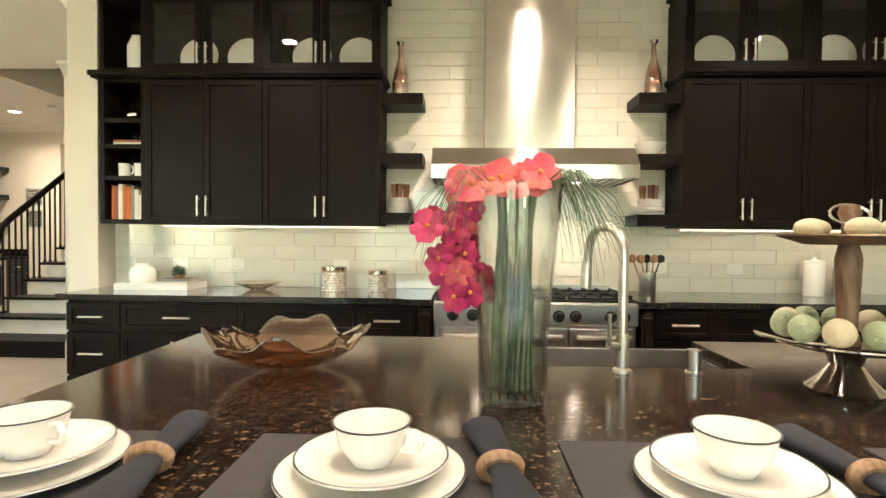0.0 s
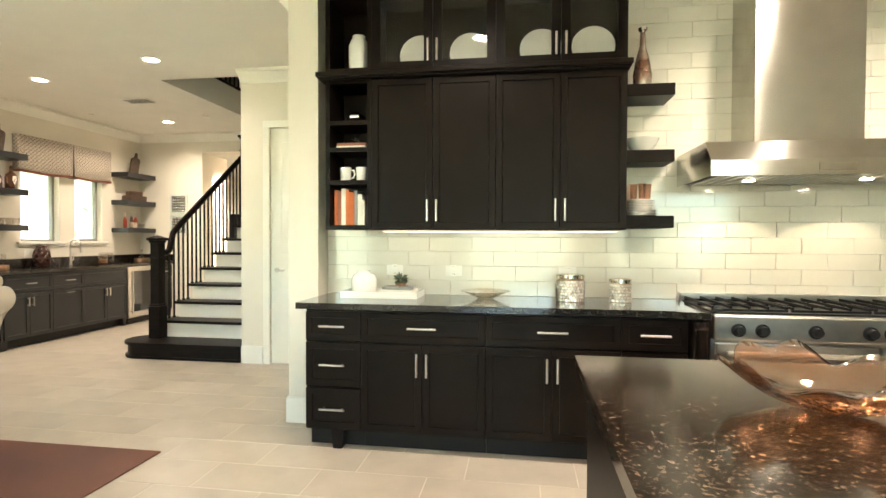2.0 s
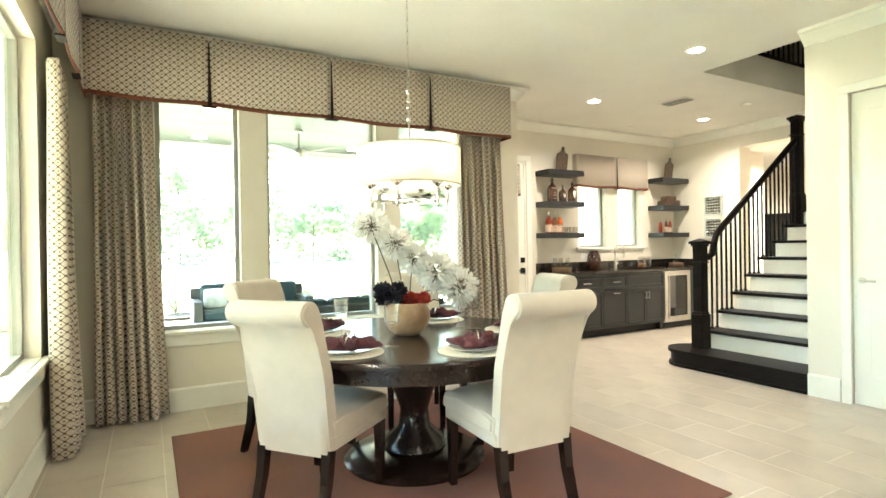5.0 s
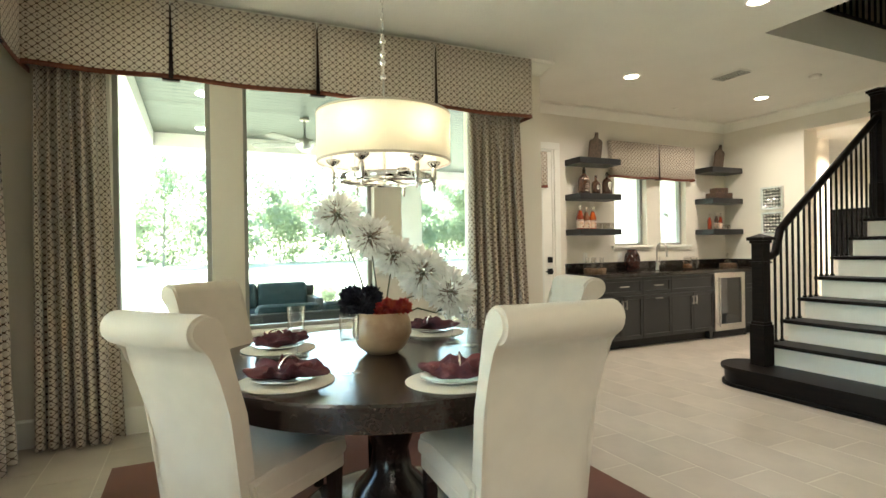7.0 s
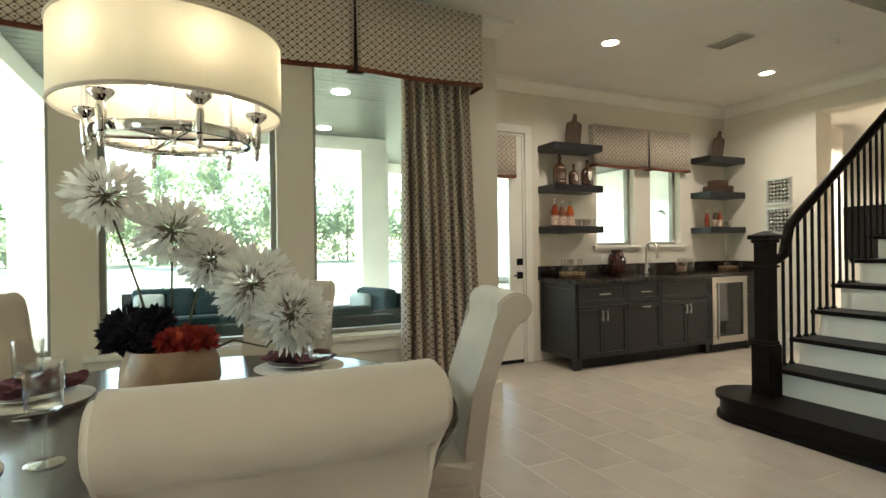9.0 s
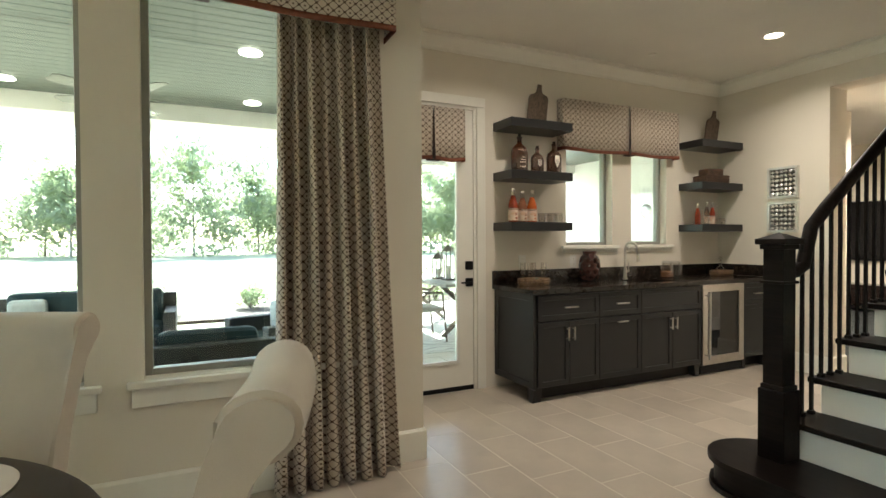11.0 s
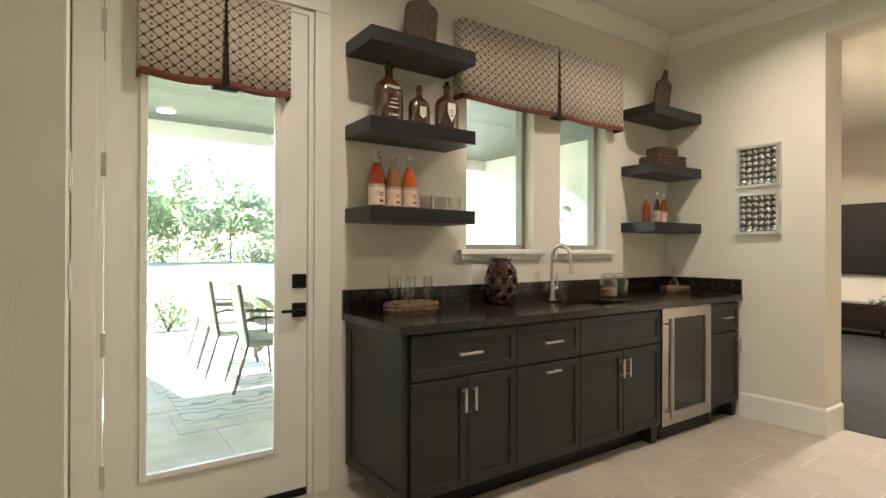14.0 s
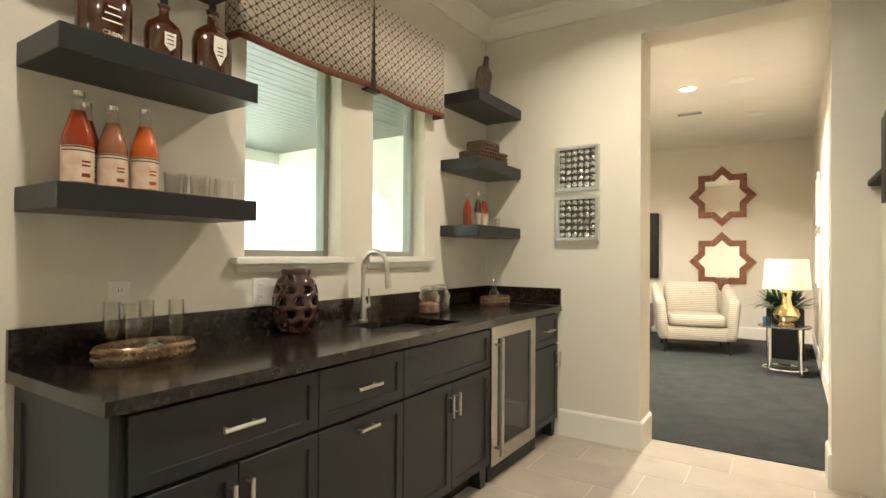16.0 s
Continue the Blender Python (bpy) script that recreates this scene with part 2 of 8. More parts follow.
def tube(bm, pts, rad, seg=8, cap=True, flat=1.0):
    """A round bar along a line of points; rad may be one number or one per point."""
    pts = [Vector(p) for p in pts]
    rad = rad if isinstance(rad, (list, tuple)) else [rad] * len(pts)
    rings, up = [], None
    for i, p in enumerate(pts):
        d = (pts[min(i + 1, len(pts) - 1)] - pts[max(i - 1, 0)]).normalized()
        if up is None:
            up = d.orthogonal().normalized() if abs(d.z) > 0.9 else Vector((0, 0, 1))
        s = d.cross(up).normalized()
        u = s.cross(d).normalized()
        rings.append([bm.verts.new(p + (s * math.cos(a) + u * math.sin(a) * flat) * rad[i]) for a in (2 * math.pi * k / seg for k in range(seg))])
        up = u
    for a, b in zip(rings, rings[1:]):
        for k in range(seg):
            bm.faces.new((a[k], a[(k + 1) % seg], b[(k + 1) % seg], b[k]))
    if cap:
        bm.faces.new(rings[0][::-1])
        bm.faces.new(rings[-1])


def prism(bm, outline, z0, z1):
    """An upright prism over a flat outline of (x, y)."""
    a = [bm.verts.new((x, y, z0)) for x, y in outline]
    b = [bm.verts.new((x, y, z1)) for x, y in outline]
    bm.faces.new(a[::-1])
    bm.faces.new(b)
    for k in range(len(a)):
        l = (k + 1) % len(a)
        bm.faces.new((a[k], a[l], b[l], b[k]))


def ball(bm, at, r, sub=2, sz=1.0, jitter=0.0):
    vs = bmesh.ops.create_icosphere(bm, subdivisions=sub, radius=1.0)["verts"]
    for v in vs:
        k = 1 + (random.uniform(-jitter, jitter) if jitter else 0)
        v.co = Vector((at[0] + v.co.x * r * k, at[1] + v.co.y * r * k, at[2] + v.co.z * r * sz * k))


def part(name, bm, material, parent=None, label="", smooth=False, angle=40):
    """Links a bmesh as one mesh object, under a thing or a part."""
    bmesh.ops.recalc_face_normals(bm, faces=bm.faces)
    me = bpy.data.meshes.new(name)
    bm.to_mesh(me)
    bm.free()
    me.materials.append(material)
    if smooth:
        me.shade_smooth()
        me.set_sharp_from_angle(angle=radians(angle))
    ob = new(name, me)
    ob.parent = parent
    if label:
        tagged(ob, label)
    return ob


def slab(name, material, dims, parent=None, label="", bevel=0.0):
    bm = bmesh.new()
    box(bm, *dims, bevel=bevel)
    return part(name, bm, material, parent, label)


def thing(name, label, category, group="", at=(0, 0, 0), turn=0.0, kind=""):
    ob = new(name)
    ob.empty_display_size = 0.1
    ob.matrix_basis = pose(*at, 0, 0, turn)
    return tagged(ob, label, category, group, kind)


def structure(ob, label="", category=""):
    return tagged(ob, label, category, "", "structure")


def wall(name, axis, near, far, a0, a1, z0, z1, holes=(), material=WALL, label="cream painted plaster wall"):
    """A wall along 'x' or 'y' from a0 to a1, its faces at near and far, with openings (a0, a1, z0, z1) right through it."""
    aa = sorted({a0, a1, *[h[0] for h in holes], *[h[1] for h in holes]})
    zz = sorted({z0, z1, *[h[2] for h in holes], *[h[3] for h in holes]})
    aa, zz = [a for a in aa if a0 <= a <= a1], [z for z in zz if z0 <= z <= z1]
    solid = {(i, k): not any(h[0] < (aa[i] + aa[i + 1]) / 2 < h[1] and h[2] < (zz[k] + zz[k + 1]) / 2 < h[3] for h in holes)
             for i in range(len(aa) - 1) for k in range(len(zz) - 1)}
    bm = bmesh.new()
    at = lambda a, w, z: (a, w, z) if axis == "x" else (w, a, z)
    quad = lambda *p: bm.faces.new([bm.verts.new(q) for q in p])
    for (i, k), on in solid.items():
        if not on:
            continue
        p, q, r, t = aa[i], aa[i + 1], zz[k], zz[k + 1]
        for w in (near, far):
            quad(at(p, w, r), at(q, w, r), at(q, w, t), at(p, w, t))
        for di, dk, e in ((-1, 0, ((p, r), (p, t))), (1, 0, ((q, r), (q, t))), (0, -1, ((p, r), (q, r))), (0, 1, ((p, t), (q, t)))):
            if not solid.get((i + di, k + dk), False):
                (u, v), (m, n) = e
                quad(at(u, near, v), at(m, near, n), at(m, far, n), at(u, far, v))
    bmesh.ops.remove_doubles(bm, verts=bm.verts, dist=1e-5)
    return structure(part(name, bm, material), label, "wall")


def moulding(name, prof, pts, material=TRIM, label="white painted crown moulding", category="trim", close=False):
    """A profile of (out, up) swept along a level line of points with mitred corners; 'out' lies to the left of the way."""
    bm = bmesh.new()
    P = [Vector(p) for p in pts]
    rings = []
    for i, p in enumerate(P):
        d1 = (p - P[i - 1]).normalized() if i else (P[1] - p).normalized()
        d2 = (P[i + 1] - p).normalized() if i < len(P) - 1 else d1
        n1, n2 = Vector((-d1.y, d1.x, 0)), Vector((-d2.y, d2.x, 0))
        m = (n1 + n2) / max(0.3, 1 + n1.dot(n2))
        rings.append([bm.verts.new(p + m * o + Vector((0, 0, u))) for o, u in prof])
    for a, b in zip(rings, rings[1:]):
        for k in range(len(prof)):
            l = (k + 1) % len(prof)
            bm.faces.new((a[k], a[l], b[l], b[k]))
    bm.faces.new(rings[0])
    bm.faces.new(rings[-1][::-1])
    return structure(part(name, bm, material), label, category)


# ---- setting ----
H = 3.04
BX, FY, WX, EY, KY, SY = -7.345, 8.115, -6.19, 3.94, 3.72, -0.29
WINS = [(0.36, 0.99), (1.215, 2.24), (2.48, 3.5)]
structure(slab("floor", GROUT, (-7.5, 6.0, -5.0, 8.39, -0.12, -0.0012)), "pale grout bed under the floor tiles", "floor")
structure(slab("ground_carpet_room", CARPET, (-11.5, -5.0, 8.39, 14.0, -0.13, 0.004)), "dark grey-green carpet", "carpet")
CEIL_HOLE = (-4.83, -3.80, 5.28, 8.115)
for k, d in enumerate(((-7.5, 6.0, -5.0, 5.28, H, H + 0.33), (-7.5, -4.83, 5.28, 8.4, H, H + 0.33), (-3.80, 6.0, 5.28, 8.4, H, H + 0.33))):
    structure(slab("ceiling_%d" % (k + 1), CEIL, d), "off-white textured plaster ceiling", "ceiling")
wall("wall_windows", "y", WX, WX - 0.16, SY - 0.16, EY, 0, H, [(a, b, 0.645, 2.62) for a, b in WINS])
wall("wall_return", "x", EY, EY - 0.16, BX - 0.16, WX - 0.16, 0, H)
wall("wall_bar", "y", BX, BX - 0.17, EY, FY, 0, H, [(4.03, 4.96, 0, 2.47), (5.95, 6.53, 1.253, 2.45), (6.785, 7.292, 1.253, 2.45)])
wall("wall_opening", "x", FY, FY + 0.28, BX - 0.17, -2.4, 0, H + 2.8, [(-6.19, -5.18, 0, 2.735)])
wall("wall_south", "x", SY, SY - 0.16, WX, -2.9, 0, H, [(-5.5, -4.45, 0.645, 2.62), (-4.25, -3.2, 0.645, 2.62)])
wall("wall_closet", "x", 5.13, 5.27, -3.80, -2.53, 0, H, [(-3.48, -2.72, 0, 2.45)])
wall("wall_stairwell", "y", -3.80, -3.66, 5.27, FY, 0, H + 2.8)
wall("wall_hall_end", "y", -2.53, -2.31, 3.53, 5.13, 0, H)
wall("wall_kitchen", "x", KY, KY + 0.14, -2.31, 6.0, 0, H)
wall("wall_east", "y", 6.0, 6.15, -5.0, KY, 0, H)
# out of view; its two openings are added to let daylight in
wall("wall_living", "x", -5.0, -5.15, -3.06, 6.0, 0, H, [(-2.2, 0.2, 0.1, 2.5), (1.0, 3.6, 0.1, 2.5)])
wall("wall_living_west", "y", -2.9, -3.06, -5.0, SY - 0.16, 0, H)
# stair hall above
wall("wall_upper_front", "x", 5.28, 5.14, -7.5, -3.66, H + 0.33, H + 2.8)
wall("wall_upper_west", "y", -7.345, -7.5, 5.28, FY, H + 0.33, H + 2.8)
structure(slab("ceiling_upper", CEIL, (-7.5, -3.6, 5.1, 8.4, H + 2.8, H + 2.9)), "off-white ceiling of the floor above", "ceiling")
# carpet room
wall("wall_far", "x", 13.9, 14.05, -11.5, -4.9, 0, H)
wall("wall_far_right", "y", -5.08, -4.95, FY + 0.28, 13.9, 0, H)
wall("wall_far_left", "y", -11.5, -11.65, 10.7, 13.9, 0, H)
wall("wall_far_near", "x", 10.85, 10.71, -11.5, -7.52, 0, H)
wall("wall_far_side", "y", -7.38, -7.52, FY + 0.28, 10.85, 0, H)
structure(slab("ceiling_far", CEIL, (-11.5, -4.9, 8.395, 13.9, H, H + 0.12)), "white ceiling of the carpeted room", "ceiling")

CROWN = [(0, 0), (0, -0.125), (0.012, -0.125), (0.02, -0.105), (0.045, -0.075), (0.085, -0.035), (0.105, -0.03), (0.105, 0)]
moulding("crown_bar", CROWN, [(-5.2 + 0.4, FY, H), (BX, FY, H), (BX, EY, H), (WX, EY, H), (WX, SY, H), (-2.9, SY, H)])
moulding("crown_closet", CROWN, [(-2.53, 3.53, H), (-2.53, 5.13, H), (-3.80, 5.13, H)])
BASE = [(0, 0), (0.016, 0), (0.016, 0.17), (0.008, 0.185), (0, 0.185)]
for nm, pts in (("a", [(-6.19, FY + 0.28, 0), (-6.19, FY, 0), (-6.74, FY, 0)]), ("b", [(BX, 4.03 - 0.09, 0), (BX, EY, 0), (WX, EY, 0), (WX, SY, 0), (-2.9, SY, 0)]),
                ("c", [(-2.31, 3.53, 0), (-2.53, 3.53, 0), (-2.53, 5.13, 0), (-2.65, 5.13, 0)]), ("d", [(-3.56, 5.13, 0), (-3.80, 5.13, 0)]), ("e", [(-5.18, FY, 0), (-5.18, FY + 0.28, 0)]),
                ("f", [(-5.08, 8.4, 0), (-5.08, 13.9, 0), (-11.5, 13.9, 0)])):
    moulding("baseboard_" + nm, BASE, pts, label="white painted tall baseboard", category="baseboard")


# ---- windows and doors ----
def window_unit(name, axis, face, out, a0, a1, z0, z1, label="white framed picture window with clear glass", sill=True, apron=0.093):
    """A fixed window in an opening. face: the room face of the wall; out: +1 or -1, the way to the outdoors."""
    w = thing(name, label, "window", kind="structure")
    def bx(bm, a, b, p, q, r, t, bevel=0.0):
        lo, hi = sorted((face + out * p, face + out * q))
        if axis == "y":
            box(bm, lo, hi, a, b, r, t, bevel)
        else:
            box(bm, a, b, lo, hi, r, t, bevel)
    bm = bmesh.new()
    f = 0.035
    for d in ((a0, a0 + f, z0, z1), (a1 - f, a1, z0, z1), (a0 + f, a1 - f, z1 - f, z1), (a0 + f, a1 - f, z0, z0 + f)):
        bx(bm, d[0], d[1], 0.085, 0.15, d[2], d[3], 0.004)
    part("window_frame", bm, WINFRAME, w)
    bm = bmesh.new()
    bx(bm, a0 + f, a1 - f, 0.11, 0.116, z0 + f, z1 - f)
    g = part("pane", bm, GLASS, w)
    g.visible_shadow = False
    if sill:
        bm = bmesh.new()
        bx(bm, a0 - 0.07, a1 + 0.07, -0.045, -0.002, z0 - 0.032, z0, 0.006)
        bx(bm, a0 + 0.003, a1 - 0.003, -0.004, 0.085, z0 - 0.028, z0 + 0.003)
        part("window_sill", bm, TRIM, w)
        bm = bmesh.new()
        bx(bm, a0 - 0.05, a1 + 0.05, -0.018, -0.002, z0 - 0.032 - apron, z0 - 0.032, 0.003)
        part("apron", bm, TRIM, w)
    return w


WINFRAME = mat("window_vinyl", (0.30, 0.29, 0.25), 0.4, vary=0.04)
for k, (a, b) in enumerate(WINS):
    window_unit("window_%d" % (k + 1), "y", WX, -1, a, b, 0.645, 2.62)
for k, (a, b) in enumerate(((5.95, 6.53), (6.785, 7.292))):
    window_unit("window_%d" % (k + 4), "y", BX, -1, a, b, 1.253, 2.45, "narrow window above the bar with dark sash edge", apron=0.035)
for k, (a, b) in enumerate(((-5.5, -4.45), (-4.25, -3.2))):
    window_unit("window_%d" % (k + 6), "x", SY, -1, a, b, 0.645, 2.62)
# unseen windows, added for daylight from the living room side
for k, (a, b) in enumerate(((-2.2, 0.2), (1.0, 3.6))):
    window_unit("window_%d" % (k + 8), "x", -5.0, -1, a, b, 0.1, 2.5, sill=False)


def casing(bm, axis, face, out, a0, a1, z1, w=0.085, t=0.02):
    for d in ((a0 - w, a0, 0, z1), (a1, a1 + w, 0, z1), (a0 - w, a1 + w, z1, z1 + w)):
        lo, hi = sorted((face + out * 0.001, face + out * t))
        if axis == "y":
            box(bm, lo, hi, d[0], d[1], d[2], d[3], 0.004)
        else:
            box(bm, d[0], d[1], lo, hi, d[2], d[3], 0.004)


# patio door
bm = bmesh.new()
casing(bm, "y", BX, 1, 4.03, 4.96, 2.47)
for d in ((4.03, 4.055, 0, 2.47), (4.935, 4.96, 0, 2.47), (4.055, 4.935, 2.445, 2.47)):
    box(bm, BX - 0.168, BX + 0.0, d[0], d[1], d[2], d[3])
structure(part("door_casing_1", bm, TRIM), "white painted door casing and jamb", "door frame")
pd = thing("door_1", "white patio door with full glass light, closed", "door", kind="structure")
DX = BX - 0.005
bm = bmesh.new()
for d in ((4.06, 4.20, 0.04, 2.44), (4.775, 4.93, 0.04, 2.44), (4.20, 4.775, 2.28, 2.44), (4.20, 4.775, 0.04, 0.26)):
    box(bm, DX - 0.045, DX, d[0], d[1], d[2], d[3], 0.0)
part("door_leaf", bm, TRIM, pd)
bm = bmesh.new()
for d in ((4.185, 4.215, 0.245, 2.295), (4.76, 4.79, 0.245, 2.295), (4.215, 4.76, 2.265, 2.295), (4.215, 4.76, 0.245, 0.275)):
    box(bm, DX + 0.001, DX + 0.016, d[0], d[1], d[2], d[3], 0.004)
part("glazing_bead", bm, WHITE, pd)
bm = bmesh.new()
box(bm, DX - 0.028, DX - 0.020, 4.20, 4.775, 0.26, 2.28)
g = part("pane", bm, GLASS, pd)
g.visible_shadow = False
for z in (1.09, 0.945):
    part("lock_plate" if z > 1 else "handle_rose", (lambda b: (box(b, DX, DX + 0.018, 4.852, 4.922, z - 0.036, z + 0.036, 0.004), b)[1])(bmesh.new()), BLACK, pd, "square black plate")
bm = bmesh.new()
tube(bm, [(DX + 0.018, 4.887, 0.945), (DX + 0.055, 4.887, 0.945)], 0.009)
tube(bm, [(DX + 0.055, 4.897, 0.945), (DX + 0.055, 4.785, 0.945)], 0.008)
part("lever_handle", bm, BLACK, pd, "black lever handle")
part("sweep", (lambda b: (box(b, DX - 0.045, DX + 0.004, 4.06, 4.93, 0.004, 0.042), b)[1])(bmesh.new()), BLACK, pd, "black rubber door sweep")
for z in (0.3, 0.85, 1.6, 2.2):
    part("hinge", (lambda b: (box(b, DX - 0.01, DX + 0.008, 4.045, 4.065, z - 0.05, z + 0.05, 0.002), b)[1])(bmesh.new()), NICKEL, pd)

# closet door
bm = bmesh.new()
casing(bm, "x", 5.13, -1, -3.48, -2.72, 2.45, 0.07)
structure(part("door_casing_2", bm, TRIM), "white painted closet door casing", "door frame")
cd = thing("door_2", "white panelled closet door, closed", "door", kind="structure")
bm = bmesh.new()
box(bm, -3.475, -2.725, 5.145, 5.185, 0.008, 2.445)
part("door_leaf", bm, TRIM, cd)
for z0, z1 in ((0.22, 1.0), (1.15, 2.3)):
    bm = bmesh.new()
    f = box(bm, -3.36, -2.84, 5.135, 5.147, z0, z1, 0.006)
    part("raised_panel", bm, TRIM, cd)
bm = bmesh.new()
lathe(bm, [(0, 0), (0.027, 0), (0.027, 0.012), (0, 0.012)], 16)
for v in bm.verts:
    v.co = Vector((-3.41 + v.co.x, 5.145 - v.co.z, 0.98 + v.co.y))
tube(bm, [(-3.41, 5.134, 0.98), (-3.41, 5.095, 0.98), (-3.31, 5.095, 0.98)], 0.009)
part("lever_handle", bm, NICKEL, cd, "satin nickel lever handle")


# ---- cloth: valances and curtains ----
def uv_sheet(name, grid, uvs, material, parent, thick=0.0, label=""):
    """A cloth over rows of points, with uv in metres."""
    bm = bmesh.new()
    lay = bm.loops.layers.uv.new("UVMap")
    vs = [[bm.verts.new(p) for p in row] for row in grid]
    tag = {v: uvs[i][j] for i, row in enumerate(vs) for j, v in enumerate(row)}
    for r, s in zip(vs, vs[1:]):
        for k in range(len(r) - 1):
            f = bm.faces.new((r[k], r[k + 1], s[k + 1], s[k]))
            for l in f.loops:
                l[lay].uv = tag[l.vert]
    ob = part(name, bm, material, parent, label, smooth=True, angle=60)
    if thick:
        md = ob.modifiers.new("cloth", "SOLIDIFY")
        md.thickness = thick
    return ob


def valance(name, origin, turn, width, depth, z0, z1, pleats, label, drop=0.012):
    """A flat board-mounted valance; local x runs along it, it stands out to -y. pleats: where the inverted pleats split it."""
    v = thing(name, label, "valance", at=origin, turn=turn)
    cuts = [0.0, *pleats, width]
    for i, (a, b) in enumerate(zip(cuts, cuts[1:])):
        ln, n = b - a, 16
        zs = [z1, (z0 + z1) / 2, z0 + 0.03]

        pts = []
        if i == 0:
            pts.append((0.0, 0.0, -depth))
        for k in range(n + 1):
            t = k / n
            flare = 0.014 * (t if i < len(cuts) - 2 else 0) ** 6 + 0.014 * ((1 - t) if i else 0) ** 6
            pts.append((a + 0.004 + (ln - 0.008) * t, -depth - flare, 0.0))
        if i == len(cuts) - 2:
            pts.append((width, 0.0, 0.0))
        line = [(p[0], p[1] if p[1] < -0.001 else 0.0) for p in pts]
        sag = lambda x: -drop * (1 - math.cos(2 * math.pi * (x - a) / ln)) * 0.5
        L, uvs_x = 0.0, []
        for k, p in enumerate(line):
            if k:
                L += math.hypot(p[0] - line[k - 1][0], p[1] - line[k - 1][1])
            uvs_x.append(a + L)
        grid = [[(p[0], p[1] if z < z1 else min(p[1] + 0.0, 0), z + (sag(p[0]) if z < z1 - 0.01 and z < zs[1] else 0)) for p in line] for z in zs]
        uv_sheet("cloth_panel", grid, [[(x, z) for x in uvs_x] for z in zs], LATTICE, v, 0.004)
        tape = [[(p[0], p[1] - 0.002 if p[1] < 0 else 0.0, z + sag(p[0])) for p in line] for z in (z0 + 0.032, z0)]
        uv_sheet("tape_border", tape, [[(x, z) for x in uvs_x] for z in (z0 + 0.03, z0)], RUST, v, 0.006, "rust-brown tape border")
    # dark wedges and bars laid over the splits stand in for the pleats' shade
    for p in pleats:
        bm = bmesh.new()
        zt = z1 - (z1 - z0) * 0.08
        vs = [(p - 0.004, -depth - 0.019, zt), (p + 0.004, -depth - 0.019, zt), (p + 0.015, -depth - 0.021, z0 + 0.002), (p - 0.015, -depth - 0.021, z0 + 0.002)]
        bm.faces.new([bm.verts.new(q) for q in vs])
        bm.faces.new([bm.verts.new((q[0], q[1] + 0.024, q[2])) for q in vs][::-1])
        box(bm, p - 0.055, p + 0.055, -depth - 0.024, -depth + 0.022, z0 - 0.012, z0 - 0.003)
        part("pleat_fold", bm, PLEAT_SHADE, v, "dark wedge for the shade in an inverted pleat")
    slab("board", TRIM, (0.006, width - 0.006, -depth + 0.004, -0.002, z1 - 0.03, z1 - 0.006), v)
    return v


# near-black colour for the shade inside the pleats
PLEAT_SHADE = mat("pleat_shadow_cloth", (0.020, 0.010, 0.007), 0.9)


def curtain(name, origin, turn, width, z0, z1, folds, amp, label, lean=0.0, seed=1):
    """A hanging pleated panel; local x runs along it and it bulges to -y."""
    rnd = random.Random(seed)
    c = thing(name, label, "curtain", at=origin, turn=turn)
    n, m = folds * 14, 14
    ph = [rnd.uniform(-0.5, 0.5) for _ in range(folds + 1)]
    am = [rnd.uniform(0.75, 1.2) for _ in range(folds + 1)]
    rows, uvs = [], []
    for j in range(m + 1):
        t = j / m
        z = z1 + (z0 - z1) * t
        spread = 0.88 + 0.16 * t ** 1.3
        row, L, uvr = [], 0.0, []
        for i in range(n + 1):
            s = i / n * folds
            q = min(int(s), folds - 1)
            f = s - q
            a_ = am[q] * (1 - f) + am[q + 1] * f
            wav = math.sin(2 * math.pi * s + ph[q] * (1 - f) + ph[q + 1] * f)
            y = -amp * (0.55 + 0.45 * t) * a_ * (0.5 + 0.5 * wav) - 0.01 * math.sin(3 * s + 4 * t)
            x = width * spread * (i / n) + 0.35 * amp * math.cos(2 * math.pi * s) * (0.5 + 0.5 * t) + lean * (t * t)
            row.append((x, y, z + (0.006 * math.sin(7 * s) if j == m else 0)))
            if i:
                L += math.hypot(row[i][0] - row[i - 1][0], row[i][1] - row[i - 1][1])
            uvr.append((L, z))
        rows.append(row)
        uvs.append(uvr)
    for j in range(m + 1):
        uvs[j] = [(uvs[m // 2][i][0], rows[j][i][2]) for i in range(n + 1)]
    uv_sheet("drape", rows, uvs, LATTICE, c, 0.004)
    return c


valance("window_valance", (WX + 0.002, -0.09, 0), 90, 3.80, 0.2, 2.44, 2.985, [0.834, 1.829, 2.817], "board valance in beige trellis cloth with rust tape border")
valance("window_valance", (-6.185, SY + 0.002, 0), 0, 3.3, 0.2, 2.44, 2.985, [0.9, 1.9, 2.6], "board valance in beige trellis cloth over the side window")
for ob in [o for o in bpy.data.objects if o.name == "window_valance.001"]:
    ob.matrix_basis = pose(-2.95, SY + 0.002, 0, 0, 0, 180)
curtain("window_curtain", (WX + 0.05, -0.05, 0), 90, 0.42, 0.012, 2.5, 6, 0.13, "floor-length curtain in beige trellis cloth", seed=3)
curtain("window_curtain", (WX + 0.02, 3.09, 0), 90, 0.615, 0.012, 2.5, 7, 0.145, "floor-length curtain in beige trellis cloth", lean=-0.02, seed=5)
curtain("window_curtain", (-5.42, SY + 0.05, 0), 180, 0.58, 0.012, 2.5, 7, 0.13, "floor-length curtain in beige trellis cloth beside the side window", seed=8)
valance("door_valance", (DX + 0.004, 4.17, 0), 90, 0.652, 0.07, 1.983, 2.425, [0.345], "small trellis-cloth valance with rust border on the patio door")
